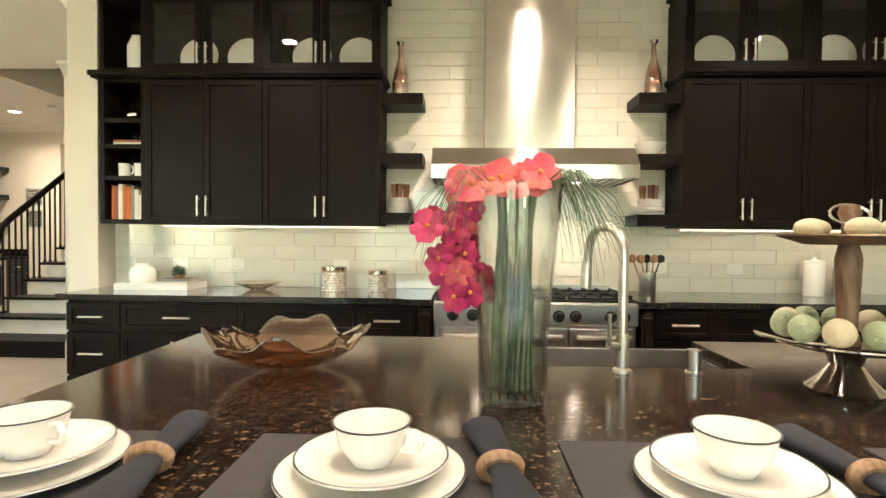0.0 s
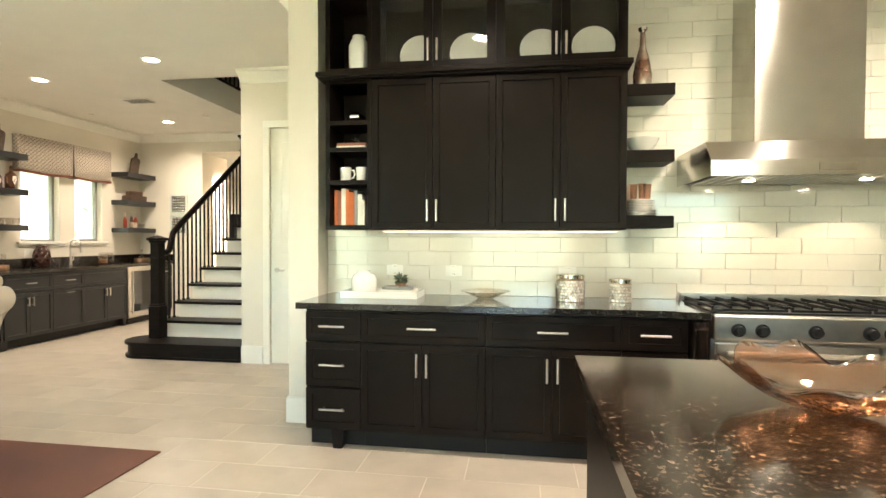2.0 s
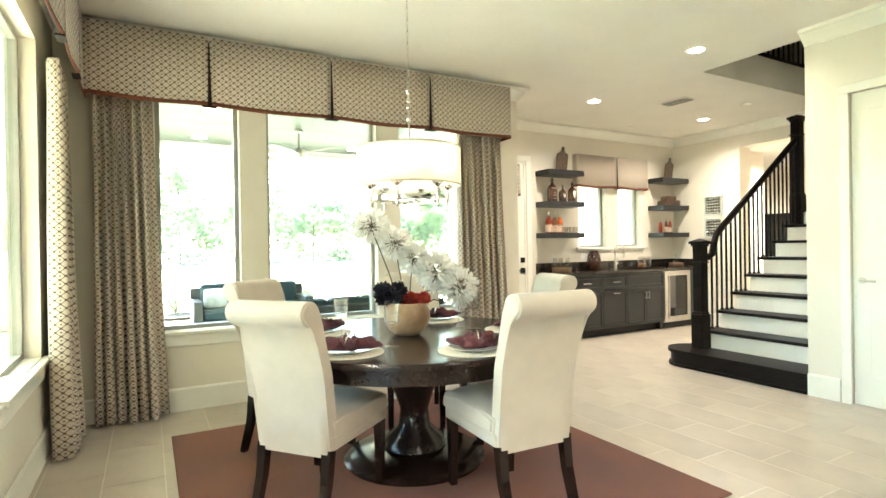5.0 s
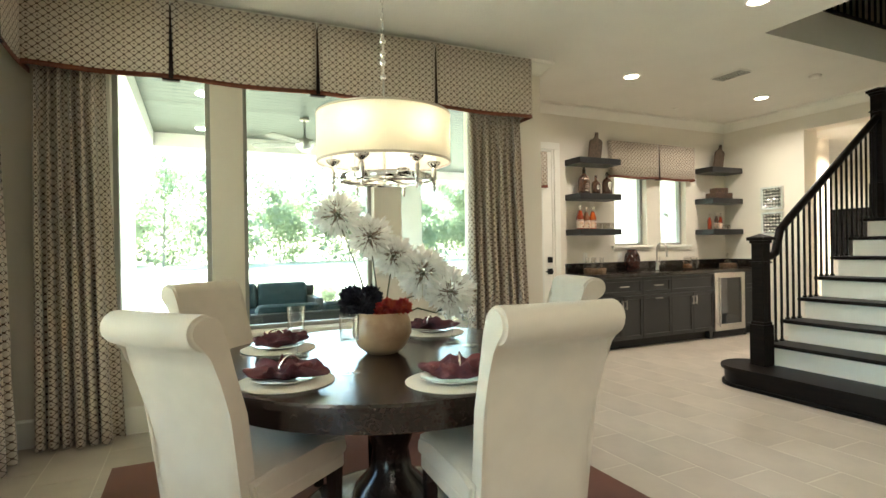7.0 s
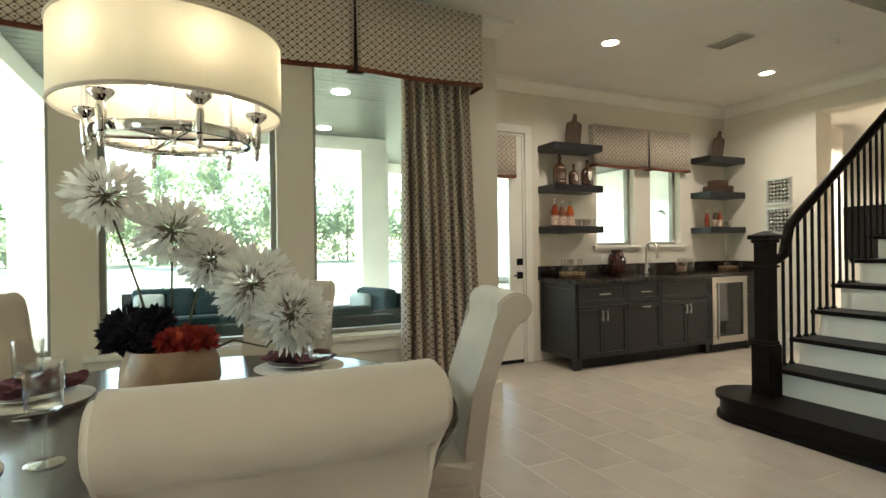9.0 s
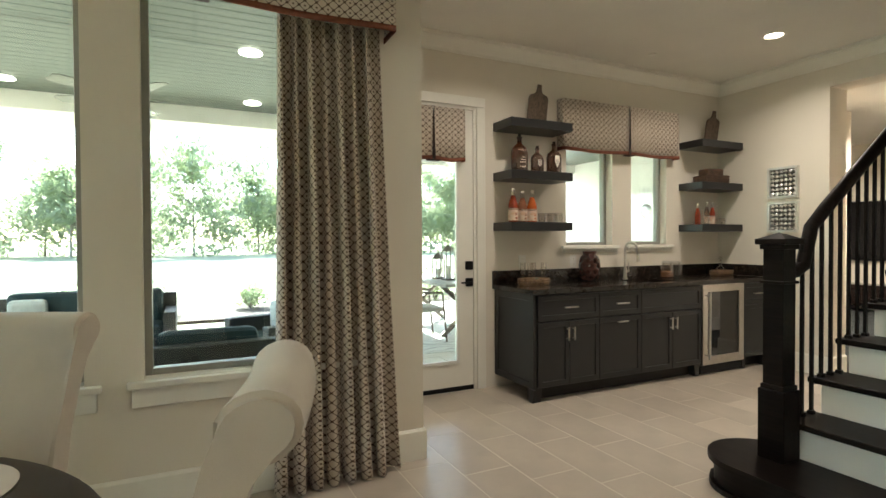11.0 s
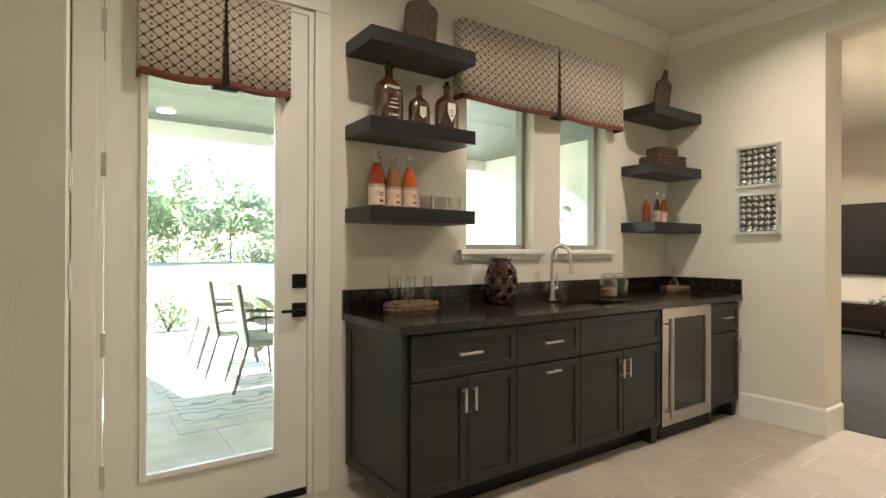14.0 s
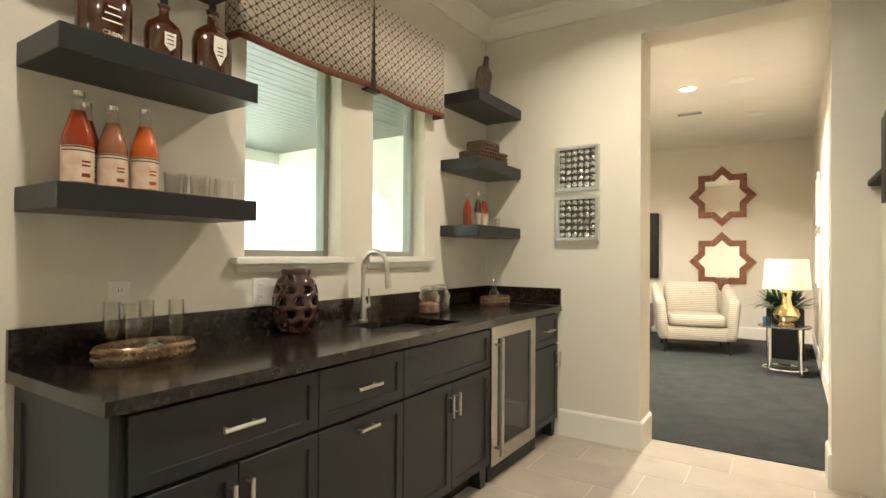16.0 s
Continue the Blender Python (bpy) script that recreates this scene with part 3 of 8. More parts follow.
valance("bar_valance", (BX + 0.002, 5.842, 0), 90, 1.54, 0.09, 2.155, 2.637, [0.818], "trellis-cloth valance with rust border over the bar windows")


# ---- cabinets ----
def shaker(parent, name, x0, x1, z0, z1, y, material, rail=0.055, t=0.02, label=""):
    """A front with a recessed panel, its face towards -y."""
    bm = bmesh.new()
    g = 0.0018
    box(bm, x0 + g, x1 - g, y - t, y, z0 + g, z1 - g, 0.002, 1)
    f = min((f for f in bm.faces if f.normal.y < -0.9 or abs(f.calc_center_median().y - (y - t)) < 1e-5), key=lambda f: -f.calc_area())
    r = min(rail, (z1 - z0) * 0.28, (x1 - x0) * 0.3)
    bmesh.ops.inset_region(bm, faces=[f], thickness=r, depth=0)
    bmesh.ops.inset_region(bm, faces=[f], thickness=0.004, depth=-0.009)
    return part(name, bm, material, parent, label)


def pull(parent, x, z, y, length, upright, material):
    bm = bmesh.new()
    h, o = length / 2, 0.03
    d = (0, 0, 1) if upright else (1, 0, 0)
    tube(bm, [(x - d[0] * h, y - o, z - d[2] * h), (x + d[0] * h, y - o, z + d[2] * h)], 0.007, 10)
    for s in (-0.72, 0.72):
        tube(bm, [(x + s * d[0] * h, y, z + s * d[2] * h), (x + s * d[0] * h, y - o, z + s * d[2] * h)], 0.0045, 8)
    return part("bar_pull", bm, material, parent, "slim satin metal bar pull", smooth=True)


def foot(parent, x0, x1, y0, y1, z1, material):
    bm = bmesh.new()
    box(bm, x0, x1, y0, y1, 0.002, z1)
    for v in bm.verts:
        if v.co.z < 0.01:
            v.co.x += 0.012 if v.co.x < (x0 + x1) / 2 else -0.012
    return part("bracket_foot", bm, material, parent)


def base_cabinet(name, at, turn, w, d, layout, material, label, group, z0=0.11, z1=0.874, feet=(), plen=0.11):
    """A base unit: carcass, fronts (drawers and doors) with pulls. layout: rows of (kind, x0, x1, z0, z1) as parts of its width and in metres up."""
    c = thing(name, label, "cabinet", group, at, turn)
    slab("carcass", material, (0.001, w - 0.001, -d, -0.002, z0, z1), c)
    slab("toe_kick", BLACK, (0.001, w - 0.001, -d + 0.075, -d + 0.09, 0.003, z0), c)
    for kind, a, b, p, q in layout:
        f = shaker(c, "drawer" if kind == "drawer" else "door", a * w, b * w, p, q, -d, material)
        x, zc = (a + b) / 2 * w, (p + q) / 2
        if kind == "drawer":
            pull(f, x, zc, -d - 0.018, min(plen * 1.25, (b - a) * w * 0.45), False, NICKEL)
        elif kind == "left":
            pull(f, b * w - 0.03, q - 0.05 - plen / 2, -d - 0.018, plen, True, NICKEL)
        elif kind == "right":
            pull(f, a * w + 0.03, q - 0.05 - plen / 2, -d - 0.018, plen, True, NICKEL)
        elif kind == "top":
            pull(f, x, q - 0.045, -d - 0.018, plen, False, NICKEL)
    for x0, x1 in feet:
        foot(c, x0, x1, -d, -d + 0.07, z0, material)
    return c


# bar run: local x along world y, fronts towards the room
BAR = "bar base cabinets"
for y0, y1, lay, feet, lab in ((5.165, 5.823, [("drawer", 0.03, 1, 0.655, 0.862), ("left", 0.03, 0.515, 0.12, 0.645), ("right", 0.515, 1, 0.12, 0.645)], [(0.0, 0.075)], "charcoal shaker base cabinet with a drawer over two doors"),
                               (5.823, 6.309, [("drawer", 0, 1, 0.655, 0.862), ("top", 0, 1, 0.12, 0.645)], [], "charcoal shaker base cabinet with a drawer and pull-out front"),
                               (6.309, 7.086, [("panel", 0, 1, 0.655, 0.862), ("left", 0, 0.5, 0.12, 0.645), ("right", 0.5, 1, 0.12, 0.645)], [(0.70, 0.776)], "charcoal shaker sink cabinet with two doors"),
                               (7.70, 8.10, [("drawer", 0, 1, 0.655, 0.862), ("left", 0, 1, 0.12, 0.645)], [(0.0, 0.06), (0.33, 0.395)], "narrow charcoal shaker base cabinet beside the wall")):
    base_cabinet("bar_cabinet", (BX + 0.002, y0, 0), 90, y1 - y0, 0.575, lay, CHARCOAL, lab, BAR, feet=feet)
ep = thing("end_panel", "charcoal panelled end of the bar cabinets", "cabinet panel", at=(BX + 0.002, 5.162, 0), turn=0)
shaker(ep, "panel", 0.0, 0.595, 0.11, 0.874, 0, CHARCOAL, 0.07)
foot(ep, 0.52, 0.594, -0.02, 0, 0.11, CHARCOAL)
bm = bmesh.new()
CT = (BX + 0.022, -6.725)
# worktop with the sink cut out of it
for d in ((CT[0], CT[1], 5.12, 6.43), (CT[0], CT[1], 6.92, 8.112), (CT[0], -7.20, 6.43, 6.92), (-6.83, CT[1], 6.43, 6.92)):
    box(bm, *d, 0.876, 0.914)
bmesh.ops.remove_doubles(bm, verts=bm.verts, dist=1e-5)
tagged(part("bar_worktop", bm, BARTOP), "dark brown mottled stone worktop on the bar cabinets", "worktop")
bs = thing("bar_upstand", "low dark stone upstand round the bar worktop", "backsplash")
slab("back_strip", BARTOP, (BX + 0.001, BX + 0.021, 5.12, 8.112, 0.876, 1.035), bs)
slab("side_strip", BARTOP, (BX + 0.023, -6.73, FY - 0.021, FY - 0.001, 0.916, 1.035), bs)
bm = bmesh.new()
box(bm, -7.19, -6.84, 6.44, 6.91, 0.70, 0.872)
bm.faces.remove(max(bm.faces, key=lambda f: f.calc_center_median().z))
sk = tagged(part("bar_sink", bm, STEEL), "small undermount steel sink in the bar worktop", "sink")
sk.modifiers.new("wall", "SOLIDIFY").thickness = 0.003


def gooseneck(name, at, turn, h, reach, material, label, r=0.0125):
    t = thing(name, label, "tap", at=at, turn=turn)
    bm = bmesh.new()
    lathe(bm, [(0, 0), (0.027, 0), (0.027, 0.008), (0.019, 0.014), (0.018, 0.11), (0, 0.112)], 20)
    part("base", bm, material, t, smooth=True)
    bm = bmesh.new()
    k = reach / 2
    pts = [(0, 0, 0.1), (0, 0, h - k)] + [(0, -k + k * math.cos(a), h - k + k * math.sin(a)) for a in (math.pi * i / 12 for i in range(1, 13))] + [(0, -reach - 0.005, h - k - 0.03)]
    tube(bm, pts, r, 12)
    part("spout", bm, material, t, smooth=True)
    bm = bmesh.new()
    tube(bm, [(0, -reach - 0.005, h - k - 0.025), (0, -reach - 0.012, h - k - 0.11)], [r + 0.002, r + 0.005], 12)
    part("spray_head", bm, material, t, smooth=True)
    bm = bmesh.new()
    tube(bm, [(0.015, 0, 0.075), (0.05, 0, 0.08)], 0.012, 10)
    tube(bm, [(0.048, 0, 0.08), (0.056, 0.01, 0.17)], [0.007, 0.005], 8)
    part("lever", bm, material, t, smooth=True)
    return t


gooseneck("bar_tap", (-7.26, 6.62, 0.914), 90, 0.37, 0.16, NICKEL, "brushed nickel gooseneck tap behind the bar sink")

# beverage fridge
bf = thing("beverage_fridge", "steel framed glass-door beverage fridge under the bar worktop", "fridge", at=(BX + 0.002, 7.09, 0), turn=90)
slab("housing", BLACK, (0.004, 0.604, -0.55, -0.002, 0.09, 0.87), bf)
bm = bmesh.new()
for d in ((0.006, 0.075, 0.1, 0.868), (0.535, 0.604, 0.1, 0.868), (0.075, 0.535, 0.80, 0.868), (0.075, 0.535, 0.1, 0.18)):
    box(bm, d[0], d[1], -0.60, -0.555, d[2], d[3])
fd = part("door", bm, STEEL, bf, "brushed steel door frame")
slab("pane", pane_glass("dark_fridge_glass", (0.22, 0.23, 0.22), 0.02, 4.0, 0.10), (0.076, 0.534, -0.588, -0.582, 0.181, 0.799), fd)
bm = bmesh.new()
tube(bm, [(0.045, -0.645, 0.16), (0.045, -0.645, 0.81)], 0.013, 12)
for z in (0.2, 0.77):
    tube(bm, [(0.045, -0.598, z), (0.045, -0.645, z)], 0.008, 8)
part("door_handle", bm, STEEL, fd, smooth=True)
for z in (0.33, 0.48, 0.63):
    bm = bmesh.new()
    for k in range(9):
        tube(bm, [(0.08, -0.54 + k * 0.055, z), (0.53, -0.54 + k * 0.055, z)], 0.003, 5)
    box(bm, 0.078, 0.532, -0.552, -0.551 + 0.0005, z - 0.008, z + 0.012)
    part("rack", bm, STEEL, bf)
slab("grille", BLACK, (0.006, 0.604, -0.575, -0.552, 0.012, 0.088), bf)


def floating_shelf(at, turn, w, d, material, label, group, h=0.075):
    ob = slab("floating_shelf", material, (0, w, -d, -0.001, 0, h), None, "", 0.003)
    ob.matrix_basis = pose(*at, 0, 0, turn)
    return tagged(ob, label, "shelf", group)


SHZ = (1.391, 1.833, 2.275)
for z in SHZ:
    floating_shelf((BX, 5.135, z), 90, 0.65, 0.298, CHARCOAL, "thick charcoal floating shelf above the bar", "bar floating shelves")
    floating_shelf((BX, 7.475, z), 90, 0.637, 0.298, CHARCOAL, "thick charcoal floating shelf above the bar", "bar floating shelves")


# ---- stairs ----
RISE, RUN, SX0, SX1 = 0.188, 0.261, -5.025, -3.803
st = thing("staircase", "staircase with dark treads, white risers and dark balustrade", "staircase")
bm = bmesh.new()
arc = [(-5.02 - 0.235 * math.sin(a), 5.36 - 0.235 * math.cos(a)) for a in (math.pi * k / 14 for k in range(15))]
prism(bm, [(SX1, 5.125), *arc, (-4.95, 5.60), (SX1, 5.60)], 0.002, 0.145)
part("starting_step", bm, DARKWOOD, st, "dark bullnose starting step", smooth=True, angle=30)
bm = bmesh.new()
arc = [(-5.02 - 0.265 * math.sin(a), 5.36 - 0.265 * math.cos(a)) for a in (math.pi * k / 14 for k in range(15))]
prism(bm, [(SX1, 5.095), *arc, (-4.95, 5.62), (SX1, 5.62)], 0.146, 0.178)
part("tread", bm, DARKWOOD, st, "dark wooden tread", smooth=True, angle=30)
bm = bmesh.new()
prism(bm, [(SX1, 5.11), *[(x * 1 + 0, y + (0.012 if y < 5.3 else -0.012)) for x, y in arc], (-4.95, 5.612), (SX1, 5.612)], 0.002, 0.03)
part("shoe_moulding", bm, DARKWOOD, st)
for k in range(1, 9):
    y, z = 5.468 + (k - 1) * RUN, 0.178 + k * RISE
    bm = bmesh.new()
    y1 = y + RUN + 0.03 if k < 8 else FY - 0.003
    box(bm, SX0, SX1, y, y1, z - 0.032, z, 0.008, 2)
    part("tread", bm, DARKWOOD, st, "dark wooden tread")
    part("riser", (lambda b: (box(b, SX0 + 0.06, SX1, y + 0.028, y + 0.045, z - RISE, z - 0.033), b)[1])(bmesh.new()), TRIM, st, "white painted riser")
    bm = bmesh.new()
    box(bm, SX0 + 0.06, SX0 + 0.09, y + 0.045, y1 if k == 8 else y + RUN + 0.028, 0.0, z - 0.033)
    part("side_panel", bm, TRIM, st)
slab("skirt_board", TRIM, (SX1 - 0.012, SX1, 5.62, 8.1, 0.18, 0.42), st)
for o in [o for o in st.children if o.name.startswith("skirt_board")]:
    for v in o.data.vertices:
        v.co.z += max(0, (v.co.y - 5.62) * RISE / RUN)


def newel(parent, x, y, z0, z1, name="newel_post"):
    bm = bmesh.new()
    w = 0.052
    box(bm, x - w, x + w, y - w, y + w, z0 + 0.385, z1 - 0.05, 0.003)
    post = part(name, bm, DARKWOOD, parent, "square dark newel post with cap")
    for nm, g, h0, h1 in (("plinth", 0.016, z0, z0 + 0.36), ("collar", 0.008, z0 + 0.36, z0 + 0.385), ("collar", 0.012, z1 - 0.25, z1 - 0.235), ("collar", 0.012, z1 - 0.075, z1 - 0.05), ("cap_moulding", 0.028, z1 - 0.05, z1 - 0.02)):
        slab(nm, DARKWOOD, (x - w - g, x + w + g, y - w - g, y + w + g, h0, h1), post, bevel=0.004)
    bm = bmesh.new()
    a = [bm.verts.new((x + i * (w + 0.02), y + j * (w + 0.02), z1 - 0.02)) for i, j in ((-1, -1), (1, -1), (1, 1), (-1, 1))]
    t = bm.verts.new((x, y, z1 + 0.012))
    for k in range(4):
        bm.faces.new((a[k], a[(k + 1) % 4], t))
    part("cap", bm, DARKWOOD, post)
    return post


NX, NY = -4.98, 5.41
newel(st, NX, NY, 0.178, 1.33)
newel(st, NX, 7.33, 1.50, 2.85)
ZS = lambda y: 0.178 + RISE * ((y - 5.468) / RUN + 1)
HR = 0.86
pts = [(NX, NY + 0.05, 1.135), (NX, NY + 0.13, 1.14), (NX, NY + 0.20, 1.165), (NX, NY + 0.27, ZS(NY + 0.27) + HR - 0.01)] + [(NX, y, ZS(y) + HR) for y in (5.8, 6.2, 6.8, 7.29)]
bm = bmesh.new()
tube(bm, pts, 0.033, 12, flat=1.15)
part("handrail", bm, DARKWOOD, st, "rounded dark handrail", smooth=True)
for k in range(1, 8):
    for f in (0.05, 0.137, 0.224):
        y = 5.468 + (k - 1) * RUN + f
        if y > 7.26:
            continue
        z = 0.178 + k * RISE
        bm = bmesh.new()
        box(bm, NX - 0.008, NX + 0.008, y - 0.008, y + 0.008, z, ZS(y) + HR - 0.02)
        box(bm, NX - 0.015, NX + 0.015, y - 0.015, y + 0.015, z, z + 0.02, 0.003)
        part("baluster", bm, IRON, st, "square black iron baluster")
# upper landing rail
ur = thing("upper_railing", "dark railing along the stairwell opening on the floor above", "railing")
slab("bottom_rail", DARKWOOD, (-4.90, -4.82, 5.285, 8.11, H + 0.332, H + 0.37), ur)
slab("handrail", DARKWOOD, (-4.89, -4.83, 5.285, 8.11, H + 1.25, H + 1.3), ur)
for k in range(26):
    y = 5.36 + k * 0.105
    slab("baluster", IRON, (-4.868, -4.852, y - 0.008, y + 0.008, H + 0.37, H + 1.25), ur)

# ---- dining ----
TX, TY = -4.34, 1.71
tagged(slab("area_rug", RUG, (-5.53, -3.06, 0.42, 2.89, 0.0005, 0.012), None, "", 0.004), "square mauve-brown pile rug under the dining table", "rug")
tb = thing("dining_table", "round dark wood pedestal dining table with polished top", "table", at=(TX, TY, 0.012))
TR = 0.85
for nm, prof, sm in (("tabletop", [(0, 0.71), (TR - 0.03, 0.71), (TR, 0.72), (TR, 0.738), (TR - 0.006, 0.748), (0, 0.748)], 30), ("apron", [(0, 0.63), (TR - 0.07, 0.63), (TR - 0.05, 0.635), (TR - 0.05, 0.709), (0, 0.709)], 30),
                     ("pedestal", [(0, 0.08), (0.19, 0.08), (0.17, 0.13), (0.10, 0.20), (0.085, 0.30), (0.12, 0.40), (0.155, 0.48), (0.14, 0.52), (0.155, 0.54), (0.15, 0.56), (0.20, 0.62), (0, 0.629)], 40),
                     ("pedestal_base", [(0, 0), (0.42, 0), (0.43, 0.02), (0.40, 0.045), (0.36, 0.06), (0.30, 0.072), (0, 0.079)], 40)):
    bm = bmesh.new()
    lathe(bm, prof, 72)
    part(nm, bm, TABLEWOOD, tb, smooth=True, angle=sm)


def parsons_chair():
    """An upholstered chair with a rolled top; its seat opens to +y, base at the origin."""
    c = thing("dining_chair", "cream upholstered dining chair with rolled back and dark legs", "chair", "chairs round the dining table")
    W = 0.222
    bm = bmesh.new()
    prof = [(-0.20, 0.40), (0.30, 0.40), (0.315, 0.44), (0.30, 0.49), (0.15, 0.505), (-0.1, 0.50), (-0.22, 0.49)]
    n = 10
    rings = []
    for i in range(n + 1):
        t = i / n * 2 - 1
        k = 1 - 0.02 * abs(t) ** 6
        dz = -0.02 * abs(t) ** 4
        rings.append([bm.verts.new((t * W, y * k, z + (dz if z > 0.43 else 0))) for y, z in prof])
    for a, b in zip(rings, rings[1:]):
        for k in range(len(prof)):
            l = (k + 1) % len(prof)
            bm.faces.new((a[k], a[l], b[l], b[k]))
    bm.faces.new(rings[0])
    bm.faces.new(rings[-1][::-1])
    bmesh.ops.bevel(bm, geom=[e for e in bm.edges if abs(abs(e.verts[0].co.x) - W) < 1e-4 and abs(abs(e.verts[1].co.x) - W) < 1e-4], offset=0.012, segments=3, affect="EDGES")
    part("seat", bm, CREAM, c, smooth=True, angle=50)
    # back: a side outline with a scroll that rolls outwards at the top
    inner = [(-0.175, 0.40), (-0.18, 0.55), (-0.20, 0.70), (-0.235, 0.84), (-0.265, 0.93)]
    roll = [(-0.325 + 0.066 * math.cos(a), 0.974 + 0.056 * math.sin(a)) for a in (radians(d) for d in range(15, 256, 20))]
    outer = [(-0.315, 0.905), (-0.297, 0.82), (-0.268, 0.70), (-0.248, 0.55), (-0.240, 0.32), (-0.175, 0.32)]
    side = [(y - max(0, z - 0.42) * 0.10, z + max(0, z - 0.5) * 0.01) for y, z in inner + roll + outer]
    bm = bmesh.new()
    rings = []
    for i in range(9):
        t = i / 8 * 2 - 1
        rings.append([bm.verts.new((t * (0.203 + 0.012 * max(0, min(1, (z - 0.4) / 0.6))), y + 0.012 * t * t * (z > 0.5), z)) for y, z in side])
    for a, b in zip(rings, rings[1:]):
        for k in range(len(side)):
            l = (k + 1) % len(side)
            bm.faces.new((a[k], a[l], b[l], b[k]))
    caps = [bm.faces.new(rings[0]), bm.faces.new(rings[-1][::-1])]
    bmesh.ops.bevel(bm, geom=list({e for f in caps for e in f.edges}), offset=0.011, segments=3, affect="EDGES")
    part("backrest", bm, CREAM, c, smooth=True, angle=55)
    bm = bmesh.new()
    box(bm, -W + 0.01, W - 0.01, -0.22, 0.295, 0.345, 0.402, 0.01)
    part("seat_rail", bm, CREAM, c)
    for sx in (-1, 1):
        for y0, y1 in ((0.265, 0.27), (-0.215, -0.30)):
            bm = bmesh.new()
            x = sx * (W - 0.04)
            tube(bm, [(x, y0, 0.35), (x, y0 + (y1 - y0) * 0.25, 0.2), (x, y1, 0.0)], [0.034, 0.03, 0.025], 4)
            part("leg", bm, TABLEWOOD, c, "dark tapered wooden leg")
    return c


CHAIRS = [(-4.07, 1.06, 39), (-3.61, 1.885, 87), (-4.40, 2.46, 166), (-5.02, 2.05, -114), (-4.85, 1.14, -52)]
ch = parsons_chair()
for k, (x, y, turn) in enumerate(CHAIRS):
    m = pose(x, y, 0.012, 0, 0, turn) @ Matrix.Diagonal((1, 1, 1.02, 1))
    if k:
        copy_thing(ch, m)
    else:
        ch.matrix_basis = m

# chandelier
CX, CY = -4.335, 1.70
cl = thing("drum_chandelier", "drum chandelier with lit cream shade and polished nickel arms", "chandelier", at=(CX, CY, 1.525))
bm = bmesh.new()
lathe(bm, [(0.315, 0.14), (0.315, 0.367), (0.311, 0.367), (0.311, 0.14)], 64)
bm.faces.ensure_lookup_table()
SHADE = bpy.data.materials.new("lamp_shade")
SHADE.use_nodes = True
_t = SHADE.node_tree
_t.nodes.remove(_t.nodes["Principled BSDF"])
_d, _tl, _m = _t.nodes.new("ShaderNodeBsdfDiffuse"), _t.nodes.new("ShaderNodeBsdfTranslucent"), _t.nodes.new("ShaderNodeMixShader")
_d.inputs[0].default_value, _tl.inputs[0].default_value, _m.inputs[0].default_value = (0.8, 0.76, 0.66, 1), (0.9, 0.85, 0.72, 1), 0.5
_w = _t.nodes.new("ShaderNodeTexNoise")
_w.inputs["Scale"].default_value = 300
_t.links.new(_d.outputs[0], _m.inputs[1])
_t.links.new(_tl.outputs[0], _m.inputs[2])
_t.links.new(_m.outputs[0], _t.nodes["Material Output"].inputs[0])
sh = part("shade", bm, SHADE, cl, "cream fabric drum shade, lit from inside", smooth=True)
for z in (0.143, 0.364):
    bm = bmesh.new()
    lathe(bm, [(0.317, z - 0.005), (0.319, z), (0.317, z + 0.005), (0.310, z + 0.005), (0.310, z - 0.005), (0.317, z - 0.005)], 64)
    part("shade_rim", bm, CREAM, sh)
bm = bmesh.new()
lathe(bm, [(0.345, 0.05), (0.352, 0.065), (0.345, 0.08), (0.33, 0.08), (0.325, 0.065), (0.33, 0.05), (0.345, 0.05)], 48, sx=0.64, sy=0.64)
part("ring", bm, CHROME, cl, "polished nickel ring", smooth=True)
for k in range(6):
    a = 2 * math.pi * k / 6 + 0.3
    x, y = 0.24 * math.cos(a), 0.24 * math.sin(a)
    bm = bmesh.new()
    lathe(bm, [(0, -0.045), (0.006, -0.04), (0.01, -0.02), (0.007, -0.005), (0.012, 0.0), (0.014, 0.06), (0.01, 0.075), (0.032, 0.095), (0.034, 0.105), (0.014, 0.11), (0, 0.11)], 14, at=(x, y, 0.045))
    tube(bm, [(0, 0, 0.068), (x, y, 0.07)], 0.006, 6)
    part("arm", bm, CHROME, cl, "polished nickel arm with candle cup", smooth=True)
    bm = bmesh.new()
    lathe(bm, [(0, 0.12), (0.011, 0.12), (0.011, 0.21), (0, 0.212)], 10, at=(x, y, 0.035))
    part("candle_sleeve", bm, WHITE, cl)
    bm = bmesh.new()
    lathe(bm, [(0, 0.0), (0.012, 0.01), (0.016, 0.03), (0.011, 0.055), (0.002, 0.075), (0, 0.076)], 10, at=(x, y, 0.247))
    part("bulb", bm, BULB, cl, "lit candle bulb")
bm = bmesh.new()
tube(bm, [(0, 0, 0.05), (0, 0, 0.75)], 0.007, 8)
for z in (0.55, 0.62, 0.66, 0.72):
    ball(bm, (0, 0, z), 0.016, 2)
for k in range(19):
    z = 0.77 + k * 0.037
    tube(bm, [(0.007 * math.cos(b) * (1 if k % 2 else 0), 0.007 * math.cos(b) * (0 if k % 2 else 1), z + 0.022 * math.sin(b)) for b in (2 * math.pi * j / 8 for j in range(9))], 0.002, 5)
lathe(bm, [(0, H - 1.525 - 0.03), (0.06, H - 1.525 - 0.03), (0.065, H - 1.525 - 0.002), (0, H - 1.525 - 0.002)], 20)
part("stem", bm, CHROME, cl, "nickel stem, chain and ceiling cup", smooth=True)

